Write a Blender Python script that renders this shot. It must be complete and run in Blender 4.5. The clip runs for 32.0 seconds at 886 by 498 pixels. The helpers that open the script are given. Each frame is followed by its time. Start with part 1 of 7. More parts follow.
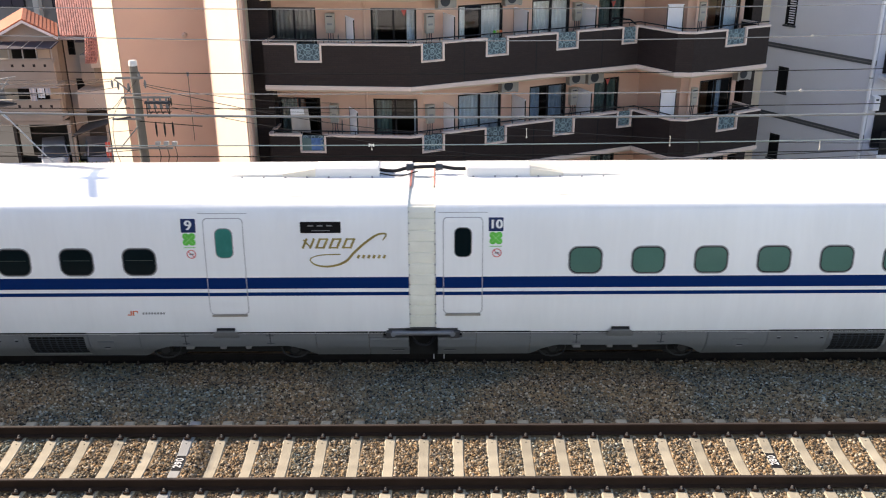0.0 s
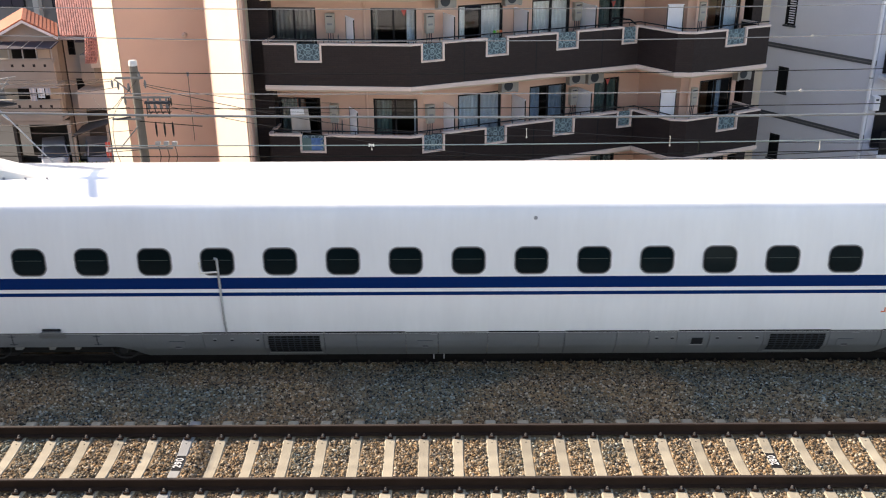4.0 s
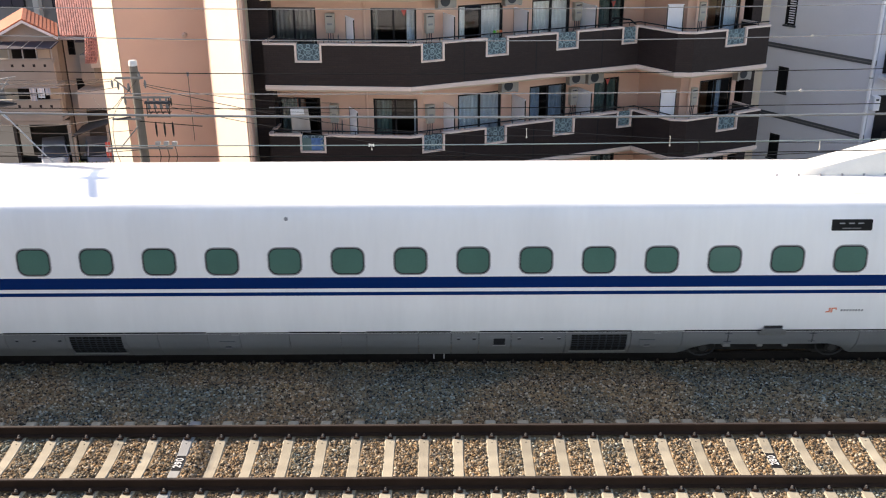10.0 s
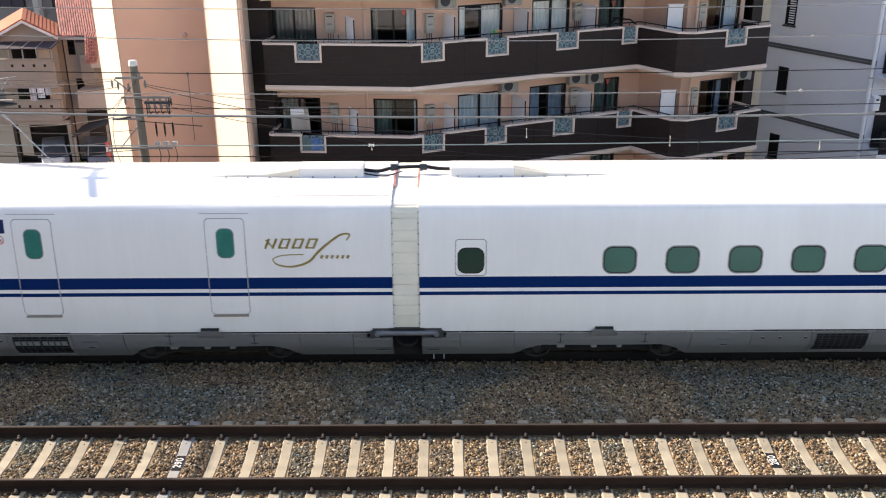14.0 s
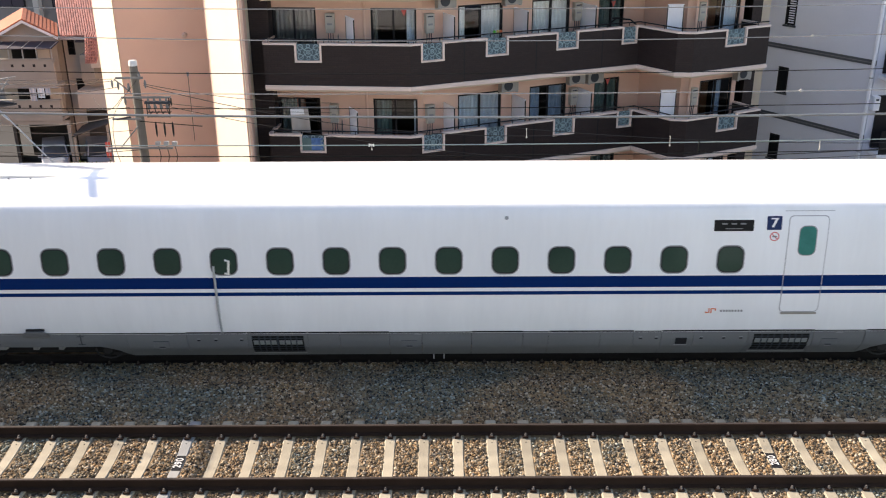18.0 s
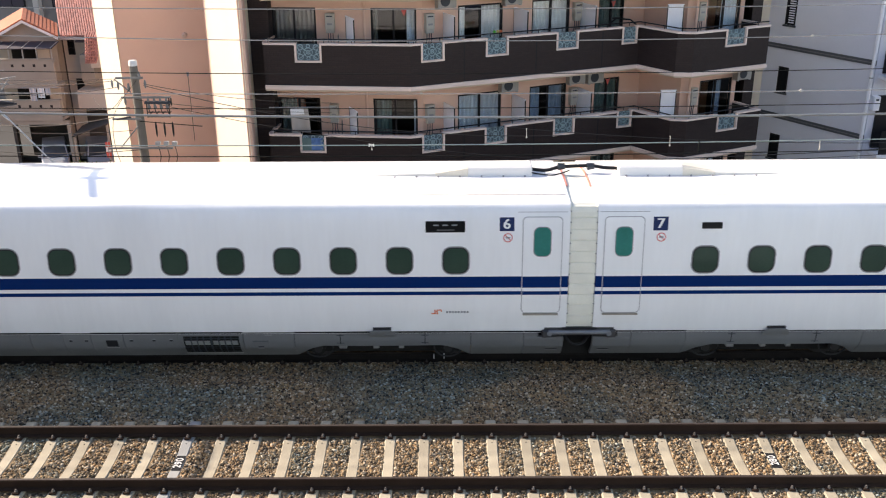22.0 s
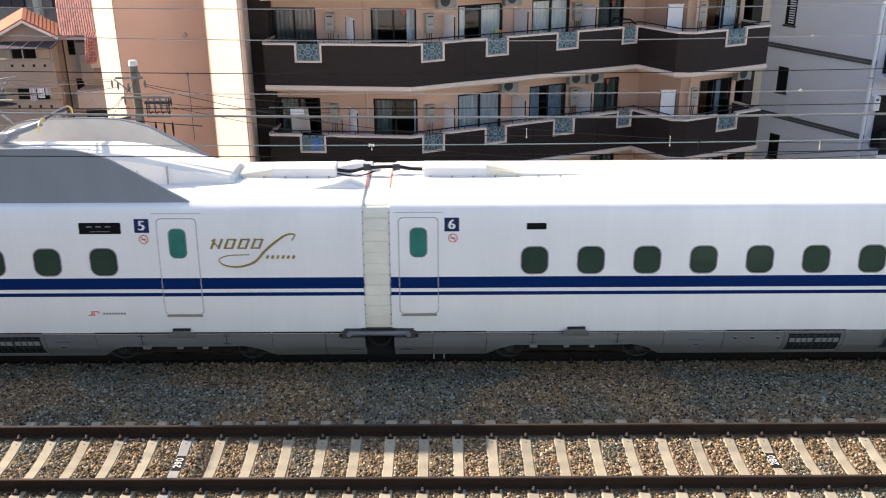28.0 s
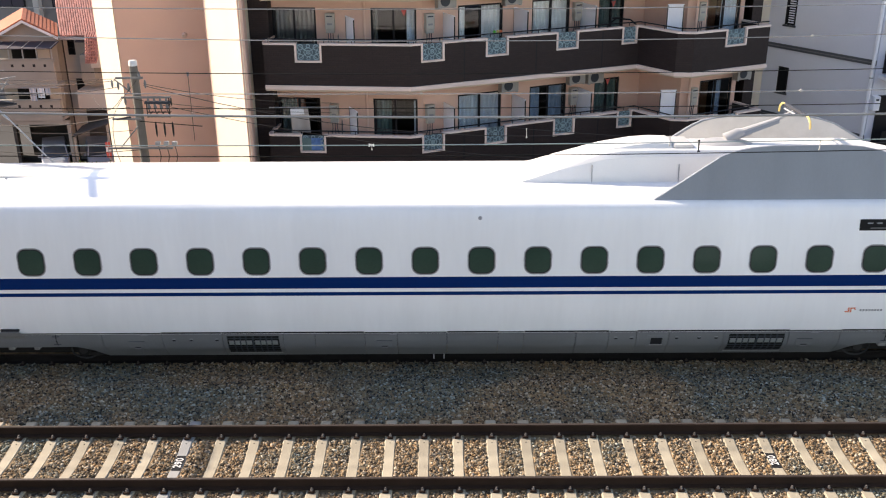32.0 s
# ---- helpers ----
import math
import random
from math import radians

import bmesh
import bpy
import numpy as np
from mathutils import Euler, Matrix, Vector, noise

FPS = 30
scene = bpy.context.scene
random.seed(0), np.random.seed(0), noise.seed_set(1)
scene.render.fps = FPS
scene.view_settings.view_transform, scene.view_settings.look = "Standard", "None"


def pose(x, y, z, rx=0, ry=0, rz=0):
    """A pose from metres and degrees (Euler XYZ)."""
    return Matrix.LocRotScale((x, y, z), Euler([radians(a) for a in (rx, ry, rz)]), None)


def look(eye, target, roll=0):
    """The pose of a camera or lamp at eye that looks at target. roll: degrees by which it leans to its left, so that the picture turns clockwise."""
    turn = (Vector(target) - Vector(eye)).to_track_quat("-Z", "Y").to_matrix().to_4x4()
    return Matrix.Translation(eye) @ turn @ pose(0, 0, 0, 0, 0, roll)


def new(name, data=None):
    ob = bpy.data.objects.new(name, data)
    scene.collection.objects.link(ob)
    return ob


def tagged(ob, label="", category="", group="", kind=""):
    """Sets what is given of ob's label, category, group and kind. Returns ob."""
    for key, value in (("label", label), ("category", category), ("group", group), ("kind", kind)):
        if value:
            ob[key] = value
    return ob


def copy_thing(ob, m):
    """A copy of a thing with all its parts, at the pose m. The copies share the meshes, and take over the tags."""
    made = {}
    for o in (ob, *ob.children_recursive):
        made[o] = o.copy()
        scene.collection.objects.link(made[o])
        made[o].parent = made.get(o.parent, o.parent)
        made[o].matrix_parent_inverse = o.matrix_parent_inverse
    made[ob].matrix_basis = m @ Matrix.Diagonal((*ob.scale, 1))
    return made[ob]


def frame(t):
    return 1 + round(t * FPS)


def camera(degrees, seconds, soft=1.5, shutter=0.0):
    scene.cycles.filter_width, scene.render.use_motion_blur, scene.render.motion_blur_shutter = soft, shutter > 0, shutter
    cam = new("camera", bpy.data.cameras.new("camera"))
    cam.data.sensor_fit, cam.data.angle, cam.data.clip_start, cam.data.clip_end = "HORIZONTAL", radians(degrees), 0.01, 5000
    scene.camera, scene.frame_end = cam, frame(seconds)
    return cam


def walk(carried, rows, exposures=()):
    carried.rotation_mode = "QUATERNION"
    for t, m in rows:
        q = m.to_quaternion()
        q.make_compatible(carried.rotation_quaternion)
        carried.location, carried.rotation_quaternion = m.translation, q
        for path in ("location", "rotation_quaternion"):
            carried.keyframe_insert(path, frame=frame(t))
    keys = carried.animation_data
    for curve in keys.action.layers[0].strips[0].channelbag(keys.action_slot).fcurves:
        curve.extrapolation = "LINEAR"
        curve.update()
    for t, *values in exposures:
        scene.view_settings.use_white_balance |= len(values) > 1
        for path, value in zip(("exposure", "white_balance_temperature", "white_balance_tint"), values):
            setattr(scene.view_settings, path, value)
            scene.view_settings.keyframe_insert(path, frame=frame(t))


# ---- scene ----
# one still camera high beside the line
EYE = (0.0, 0.0, 8.95)
cam = camera(50.64, 32.0, soft=1.1, shutter=0.2)
STAND = look(EYE, (0.0, 10.0, 8.95 - 10 * math.tan(radians(22.375))), -0.27)
walk(cam, [(0.0, STAND), (32.0, STAND)], [(0.0, 0.95, 7000, 17), (32.0, 0.95, 7000, 17)])

# ---- world, sun, exposure ----
SUN = Vector((-0.80, 0.335, 0.50)).normalized()      # towards the sun
world = bpy.data.worlds.new("world")
scene.world = world
world.use_nodes = True
sky = world.node_tree.nodes.new("ShaderNodeTexSky")
sky.sky_type, sky.sun_disc = "NISHITA", False
sky.sun_elevation = math.asin(SUN.z)
sky.sun_rotation = math.atan2(SUN.x, SUN.y)
sky.air_density, sky.dust_density, sky.ozone_density = 1.0, 1.0, 1.0
world.node_tree.links.new(sky.outputs[0], world.node_tree.nodes["Background"].inputs[0])
world.node_tree.nodes["Background"].inputs[1].default_value = 0.143
sun = new("sun", bpy.data.lights.new("sun", "SUN"))
sun.data.energy, sun.data.angle, sun.data.color = 5.0, radians(0.53), (1.0, 0.91, 0.76)
sun.matrix_world = look((0, 0, 60), Vector((0, 0, 60)) - SUN)

TRACK_NEAR, TRACK_FAR = 13.03, 17.53     # centre lines; rail tops at z = 0
GROUND = -9.0


# ---- materials ----
def mat(name, color, rough=0.6, metal=0.0, var=0.12, scale=3.0, fine=40.0, bump=0.0, coat=0.0, stretch=(1, 1, 1), island=0.0, obj=0.0):
    """A surface with broad stains, fine grain and relief."""
    m = bpy.data.materials.new(name)
    m.use_nodes = True
    n, l = m.node_tree.nodes, m.node_tree.links
    b = n["Principled BSDF"]
    tc = n.new("ShaderNodeTexCoord")
    mp = n.new("ShaderNodeMapping")
    mp.inputs["Scale"].default_value = stretch
    l.new(tc.outputs["Object"], mp.inputs[0])
    big, small = n.new("ShaderNodeTexNoise"), n.new("ShaderNodeTexNoise")
    for tex, s in ((big, scale), (small, fine)):
        tex.inputs["Scale"].default_value, tex.inputs["Detail"].default_value = s, 5
        l.new(mp.outputs[0], tex.inputs["Vector"])
    add = n.new("ShaderNodeMath")
    add.operation = "MULTIPLY_ADD"
    add.inputs[1].default_value = 0.4
    l.new(small.outputs[0], add.inputs[0])
    l.new(big.outputs[0], add.inputs[2])
    last = add.outputs[0]
    for amount, node, socket in ((island, "ShaderNodeNewGeometry", "Random Per Island"), (obj, "ShaderNodeObjectInfo", "Random")):
        if amount:
            rnd, mix = n.new(node), n.new("ShaderNodeMath")
            mix.operation = "MULTIPLY_ADD"
            mix.inputs[1].default_value = amount
            l.new(rnd.outputs[socket], mix.inputs[0])
            l.new(last, mix.inputs[2])
            off = n.new("ShaderNodeMath")
            off.operation = "SUBTRACT"
            off.inputs[1].default_value = amount / 2
            l.new(mix.outputs[0], off.inputs[0])
            last = off.outputs[0]
    ramp = n.new("ShaderNodeValToRGB")
    ramp.color_ramp.elements[0].position, ramp.color_ramp.elements[1].position = 0.4, 1.0
    ramp.color_ramp.elements[0].color = [c * (1 - var) for c in color] + [1]
    ramp.color_ramp.elements[1].color = [min(1, c * (1 + var)) for c in color] + [1]
    l.new(last, ramp.inputs[0])
    l.new(ramp.outputs[0], b.inputs["Base Color"])
    b.inputs["Roughness"].default_value, b.inputs["Metallic"].default_value = rough, metal
    b.inputs["Coat Weight"].default_value = coat
    b.inputs["Coat Roughness"].default_value = 0.08
    if bump:
        bp = n.new("ShaderNodeBump")
        bp.inputs["Strength"].default_value, bp.inputs["Distance"].default_value = bump, 0.01
        l.new(small.outputs[0], bp.inputs["Height"])
        l.new(bp.outputs[0], b.inputs["Normal"])
    return m


def livery():
    """White coach paint with two blue bands at their heights and faint run-off streaks."""
    m = mat("coach_paint", (0.86, 0.86, 0.865), 0.20, var=0.05, scale=1.1, fine=9, coat=0.0, stretch=(1.2, 1, 0.16))
    n, l = m.node_tree.nodes, m.node_tree.links
    b = n["Principled BSDF"]
    base = b.inputs["Base Color"].links[0].from_socket
    tc, sep = n.new("ShaderNodeTexCoord"), n.new("ShaderNodeSeparateXYZ")
    l.new(tc.outputs["Object"], sep.inputs[0])
    mask = None
    for mid, half in ((1.752, 0.112), (1.533, 0.036)):
        c = n.new("ShaderNodeMath")
        c.operation = "COMPARE"
        c.inputs[1].default_value, c.inputs[2].default_value = mid, half
        l.new(sep.outputs[2], c.inputs[0])
        if mask:
            a = n.new("ShaderNodeMath")
            a.operation = "ADD"
            l.new(mask, a.inputs[0])
            l.new(c.outputs[0], a.inputs[1])
            mask = a.outputs[0]
        else:
            mask = c.outputs[0]
    b.inputs["Specular IOR Level"].default_value = 0.3
    mix = n.new("ShaderNodeMix")
    mix.data_type = "RGBA"
    l.new(mask, mix.inputs[0])
    l.new(base, mix.inputs[6])
    mix.inputs[7].default_value = (0.0, 0.021, 0.115, 1)
    gloss = n.new("ShaderNodeMath")
    gloss.operation = "MULTIPLY_ADD"
    gloss.inputs[1].default_value, gloss.inputs[2].default_value = -0.24, 0.3
    l.new(mask, gloss.inputs[0])
    l.new(gloss.outputs[0], b.inputs["Specular IOR Level"])
    l.new(mix.outputs[2], b.inputs["Base Color"])
    return m


def tile_mat(name, color, mortar, w, hgt, rough=0.5, bump=0.4):
    """Wall tiles in running rows, seen on an upright wall along x."""
    m = mat(name, color, rough, var=0.15, scale=1.5)
    n, l = m.node_tree.nodes, m.node_tree.links
    b = n["Principled BSDF"]
    base = b.inputs["Base Color"].links[0].from_socket
    tc, mp, br = n.new("ShaderNodeTexCoord"), n.new("ShaderNodeMapping"), n.new("ShaderNodeTexBrick")
    mp.inputs["Rotation"].default_value = (radians(90), 0, 0)
    l.new(tc.outputs["Object"], mp.inputs[0])
    l.new(mp.outputs[0], br.inputs["Vector"])
    br.inputs["Scale"].default_value = 1.0
    br.inputs["Brick Width"].default_value, br.inputs["Row Height"].default_value = w, hgt
    br.inputs["Mortar Size"].default_value = 0.008
    br.inputs["Mortar"].default_value = (*mortar, 1)
    l.new(base, br.inputs["Color1"])
    dark = n.new("ShaderNodeHueSaturation")
    dark.inputs["Value"].default_value = 0.82
    l.new(base, dark.inputs["Color"])
    l.new(dark.outputs[0], br.inputs["Color2"])
    l.new(br.outputs[0], b.inputs["Base Color"])
    bp = n.new("ShaderNodeBump")
    bp.invert = True
    bp.inputs["Strength"].default_value, bp.inputs["Distance"].default_value = bump, 0.01
    l.new(br.outputs["Fac"], bp.inputs["Height"])
    l.new(bp.outputs[0], b.inputs["Normal"])
    return m


def clear_glass(name, tint=(0.75, 0.85, 0.85)):
    m = bpy.data.materials.new(name)
    m.use_nodes = True
    b = m.node_tree.nodes["Principled BSDF"]
    b.inputs["Base Color"].default_value = (*tint, 1)
    b.inputs["Roughness"].default_value = 0.02
    b.inputs["Transmission Weight"].default_value = 1.0
    b.inputs["IOR"].default_value = 1.45
    return m


def stones_mat():
    m = bpy.data.materials.new("ballast_stone")
    m.use_nodes = True
    n, l = m.node_tree.nodes, m.node_tree.links
    b = n["Principled BSDF"]
    geo, ramp = n.new("ShaderNodeNewGeometry"), n.new("ShaderNodeValToRGB")
    tones = ((0.0, (0.055, 0.047, 0.040)), (0.15, (0.15, 0.117, 0.084)), (0.26, (0.30, 0.225, 0.145)), (0.38, (0.18, 0.175, 0.16)),
             (0.47, (0.40, 0.28, 0.165)), (0.60, (0.26, 0.185, 0.115)), (0.70, (0.35, 0.305, 0.24)), (0.80, (0.48, 0.385, 0.27)), (0.90, (0.62, 0.56, 0.47)))
    ramp.color_ramp.interpolation = "CONSTANT"
    while len(ramp.color_ramp.elements) < len(tones):
        ramp.color_ramp.elements.new(0.5)
    for e, (p, c) in zip(ramp.color_ramp.elements, tones):
        e.position, e.color = p, (*c, 1)
    l.new(geo.outputs["Random Per Island"], ramp.inputs[0])
    tc, big = n.new("ShaderNodeTexCoord"), n.new("ShaderNodeTexNoise")
    big.inputs["Scale"].default_value = 0.55
    l.new(tc.outputs["Object"], big.inputs["Vector"])
    wash, tone = n.new("ShaderNodeMix"), n.new("ShaderNodeValToRGB")
    wash.data_type, wash.blend_type = "RGBA", "MULTIPLY"
    wash.inputs[0].default_value = 0.8
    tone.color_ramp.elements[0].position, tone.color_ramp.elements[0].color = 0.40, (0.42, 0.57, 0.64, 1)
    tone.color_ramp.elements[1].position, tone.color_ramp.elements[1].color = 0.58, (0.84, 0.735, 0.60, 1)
    # grey-blue drifts along the line, with the skylit blue of the shade painted in
    sep, turn, wave, drift = n.new("ShaderNodeSeparateXYZ"), n.new("ShaderNodeMath"), n.new("ShaderNodeMath"), n.new("ShaderNodeMath")
    turn.operation, wave.operation, drift.operation = "MULTIPLY", "COSINE", "MULTIPLY_ADD"
    turn.inputs[1].default_value, drift.inputs[1].default_value = 0.92, -0.075
    l.new(tc.outputs["Object"], sep.inputs[0])
    l.new(sep.outputs[0], turn.inputs[0])
    l.new(turn.outputs[0], wave.inputs[0])
    l.new(wave.outputs[0], drift.inputs[0])
    l.new(big.outputs[0], drift.inputs[2])
    # sunlit open track kept warmer in the colour; the shaded strip stays blue
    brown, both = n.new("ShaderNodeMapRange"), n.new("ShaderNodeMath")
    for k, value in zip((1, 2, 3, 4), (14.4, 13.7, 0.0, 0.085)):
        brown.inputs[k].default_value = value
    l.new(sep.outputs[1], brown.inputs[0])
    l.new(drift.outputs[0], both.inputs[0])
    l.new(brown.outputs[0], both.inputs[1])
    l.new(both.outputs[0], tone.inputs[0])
    l.new(ramp.outputs[0], wash.inputs[6])
    l.new(tone.outputs[0], wash.inputs[7])
    l.new(wash.outputs[2], b.inputs["Base Color"])
    b.inputs["Roughness"].default_value = 0.85
    return m


PAINT = livery()
SKIRT = mat("skirt_grey", (0.172, 0.176, 0.182), 0.5, var=0.12, scale=1.0, stretch=(1, 1, 0.4))
ROOF_WHITE = mat("roof_white", (0.78, 0.77, 0.75), 0.4, var=0.06, scale=0.8)
CREAM = mat("gangway_cream", (0.78, 0.765, 0.67), 0.6, var=0.07, scale=2.5)
COVER = mat("cover_cream", (0.80, 0.77, 0.70), 0.5, var=0.09, scale=1.6)
SHIELD = mat("shield_grey", (0.235, 0.258, 0.29), 0.5, var=0.1, scale=1.2, stretch=(1.5, 1, 0.3))
RUBBER = mat("black_rubber", (0.018, 0.018, 0.02), 0.6)
# dark grey of the added sky-blocking wall out of view
SKY_BLOCK = mat("sky_block_grey", (0.085, 0.088, 0.095), 0.9, var=0.1, scale=0.3)
# pale blue of the added reflector wall out of view
BOUNCE_WALL = mat("bounce_wall_blue", (0.68, 0.85, 0.985), 0.9, var=0.05, scale=0.3)
DOOR_SEAL = mat("door_seal_grey", (0.40, 0.39, 0.40), 0.6)
SEAM = mat("seam_grey", (0.26, 0.26, 0.27), 0.6)
DARK = mat("underframe_dark", (0.02, 0.019, 0.018), 0.7)
WHEEL = mat("wheel_steel", (0.030, 0.028, 0.027), 0.5, metal=0.5)
NAVY = mat("plate_navy", (0.016, 0.03, 0.10), 0.4)
WHITE = mat("sign_white", (0.82, 0.82, 0.82), 0.5, var=0.03)
GREEN = mat("sign_green", (0.09, 0.50, 0.06), 0.4)
RED = mat("sign_red", (0.62, 0.12, 0.10), 0.5)
ORANGE = mat("mark_orange", (0.72, 0.16, 0.05), 0.5)
GOLD = mat("gold_foil", (0.38, 0.31, 0.11), 0.3, metal=0.7, var=0.25, scale=3)
INK = mat("marking_grey", (0.22, 0.22, 0.23), 0.6)
LED = mat("display_black", (0.008, 0.008, 0.009), 0.3)
YELLOW = mat("horn_yellow", (0.66, 0.50, 0.16), 0.5)
TAPE = mat("roof_tape_red", (0.66, 0.24, 0.17), 0.6)
SIGN_RED = mat("sign_faded_red", (0.66, 0.13, 0.13), 0.5)
PANES = {"clear": mat("coach_glass_dark", (0.004, 0.010, 0.012), 0.08, var=0.3, scale=0.8),
         "blind": mat("coach_glass_blind", (0.075, 0.165, 0.135), 0.10, var=0.12, scale=1.0),
         "green": mat("coach_glass_green", (0.034, 0.062, 0.046), 0.09, var=0.2, scale=0.8),
         "teal": mat("door_glass_teal", (0.035, 0.19, 0.16), 0.09, var=0.2, scale=3)}
for pane_mat in PANES.values():
    pane_mat.node_tree.nodes["Principled BSDF"].inputs["Specular IOR Level"].default_value = 0.1
RUST = mat("rail_rust", (0.030, 0.0185, 0.0135), 0.75, var=0.25, scale=2, bump=0.2)
# near-black rail colour with the shade under the train put in
RAIL_SHADED = mat("rail_shaded", (0.016, 0.014, 0.013), 0.85, var=0.25, scale=2, bump=0.2)
RAILTOP = mat("rail_running_face", (0.055, 0.040, 0.032), 0.6, metal=0.2, var=0.2)
CONCRETE = mat("sleeper_concrete", (0.38, 0.335, 0.252), 0.85, var=0.18, scale=2.0, fine=50, bump=0.25, obj=0.5)
DECK = mat("deck_concrete", (0.30, 0.29, 0.27), 0.9, bump=0.2)
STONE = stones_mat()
BED = mat("ballast_bed", (0.26, 0.20, 0.13), 0.95, var=0.5, scale=6, fine=30, bump=1.0)
ASPHALT = mat("asphalt", (0.055, 0.055, 0.056), 0.9, var=0.2, scale=0.2, bump=0.2)
PINK = mat("pink_render", (0.88, 0.53, 0.385), 0.85, var=0.06, scale=0.5, fine=60, bump=0.12)
PINK_LIGHT = mat("pale_pink_render", (0.78, 0.525, 0.405), 0.85, var=0.06, scale=0.7)
CREAM_WALL = mat("cream_render", (0.74, 0.64, 0.50), 0.85, var=0.04, scale=0.6)
COPING = mat("coping_pink", (0.82, 0.66, 0.57), 0.7, var=0.08, scale=1.0)
SOFFIT = mat("soffit_cream", (0.62, 0.50, 0.38), 0.8, var=0.05)
BROWN = tile_mat("brown_tile", (0.034, 0.0225, 0.0215), (0.020, 0.016, 0.015), 0.22, 0.07)
GREY_WALL = mat("grey_panel_wall", (0.71, 0.725, 0.79), 0.8, var=0.06, scale=0.4, fine=25, bump=0.1)
GREY_BAND = mat("dark_band", (0.085, 0.09, 0.10), 0.7)
FRAME = mat("dark_frame", (0.020, 0.020, 0.022), 0.4, metal=0.3)
GLASS = clear_glass("window_glass", (0.94, 0.965, 0.97))
GRILLE = mat("grille_blue", (0.27, 0.385, 0.41), 0.5, var=0.3, scale=6)
GRILLE_BACK = mat("grille_back", (0.075, 0.12, 0.14), 0.5, var=0.3, scale=4)
PARTITION = mat("partition_white", (0.88, 0.89, 0.92), 0.5, var=0.04)
CURTAIN = mat("curtain_white", (0.92, 0.93, 0.91), 0.9, var=0.05, scale=4)
LAUNDRY = mat("laundry_pale_blue", (0.46, 0.50, 0.56), 0.9, var=0.15, scale=3)
CLOTH_BLUE = mat("cloth_blue", (0.10, 0.20, 0.42), 0.9, var=0.4, scale=5)
SHEER_TEAL = mat("curtain_teal", (0.13, 0.20, 0.19), 0.9, var=0.3, scale=3)
SHEER = mat("curtain_sheer", (0.16, 0.165, 0.15), 0.9, var=0.4, scale=1.2)
CURTAIN_BLUE = mat("curtain_blue", (0.27, 0.37, 0.49), 0.9, var=0.12, scale=4)
CURTAIN_DIM = mat("curtain_bluegrey", (0.66, 0.75, 0.82), 0.9, var=0.1, scale=4)
# near-black, the unlit depth of the rooms is put into the colour
ROOM = mat("room_unlit", (0.05, 0.046, 0.042), 0.9)
# darkened appliance colour, the shade under the slab above is put in
APPLIANCE_SHADED = mat("appliance_shaded", (0.33, 0.32, 0.29), 0.5, var=0.12)
APPLIANCE = mat("appliance_beige", (0.46, 0.44, 0.38), 0.5, var=0.08)
CLOTH = mat("towel_beige", (0.46, 0.42, 0.37), 0.95, var=0.08)
WIRE_DARK = mat("wire_dark", (0.014, 0.015, 0.014), 0.9)
CABLE = mat("cable_grey_brown", (0.045, 0.040, 0.036), 0.8)
POLE_STEEL = mat("pole_steel", (0.22, 0.22, 0.215), 0.6, metal=0.3, var=0.2)
WIRE_PALE = mat("wire_pale", (0.27, 0.265, 0.25), 0.5, metal=0.3)
CLAMP = mat("clamp_beige", (0.50, 0.47, 0.42), 0.5, var=0.1)
PORCELAIN = mat("insulator_white", (0.75, 0.74, 0.70), 0.3)
POLE = mat("pole_concrete", (0.17, 0.155, 0.13), 0.85, var=0.15, bump=0.2)
GALV = mat("galvanised_steel", (0.42, 0.44, 0.45), 0.45, metal=0.5)
STUCCO = mat("house_stucco", (0.33, 0.315, 0.28), 0.9, var=0.12, scale=0.7, bump=0.1)
STUCCO_GREY = mat("house_stucco_grey", (0.52, 0.50, 0.455), 0.9, var=0.08, scale=0.7)
ROOF_ORANGE = mat("roof_tile_orange", (0.42, 0.135, 0.065), 0.8, var=0.15, scale=1.5, obj=0.15)
ROOF_RED = mat("roof_tile_red", (0.42, 0.20, 0.165), 0.8, var=0.25, scale=1.5, obj=0.6)
# garage shade put into a dark grey; also the carport roof's own colour
SHADE_AND_ROOF = mat("shade_and_roof_dark", (0.07, 0.068, 0.065), 0.9, var=0.2, scale=0.8)
FAR_WALL = mat("far_wall_grey", (0.24, 0.235, 0.225), 0.9, var=0.1, scale=0.3)
AWNING = mat("awning_purple", (0.055, 0.048, 0.062), 0.8, var=0.15, scale=1.0)
CARPAINT = mat("car_paint_silver", (0.25, 0.29, 0.35), 0.3, coat=0.6)
CAR_GLASS = mat("car_glass", (0.045, 0.06, 0.075), 0.08, var=0.3, scale=2)
for matte, level in ((RUST, 0.12), (RAIL_SHADED, 0.1), (DARK, 0.1), (RUBBER, 0.2), (STONE, 0.2), (BED, 0.1), (CONCRETE, 0.3), (ROOM, 0.1), (BROWN, 0.25), (FRAME, 0.25), (SKIRT, 0.3), (WIRE_DARK, 0.1), (LED, 0.1), (NAVY, 0.12), (PANES["clear"], 0.06), (ASPHALT, 0.2), (SHADE_AND_ROOF, 0.1)):
    matte.node_tree.nodes["Principled BSDF"].inputs["Specular IOR Level"].default_value = level
LEAF = mat("leaf_green", (0.06, 0.11, 0.03), 0.7, var=0.4, scale=5, island=0.6)


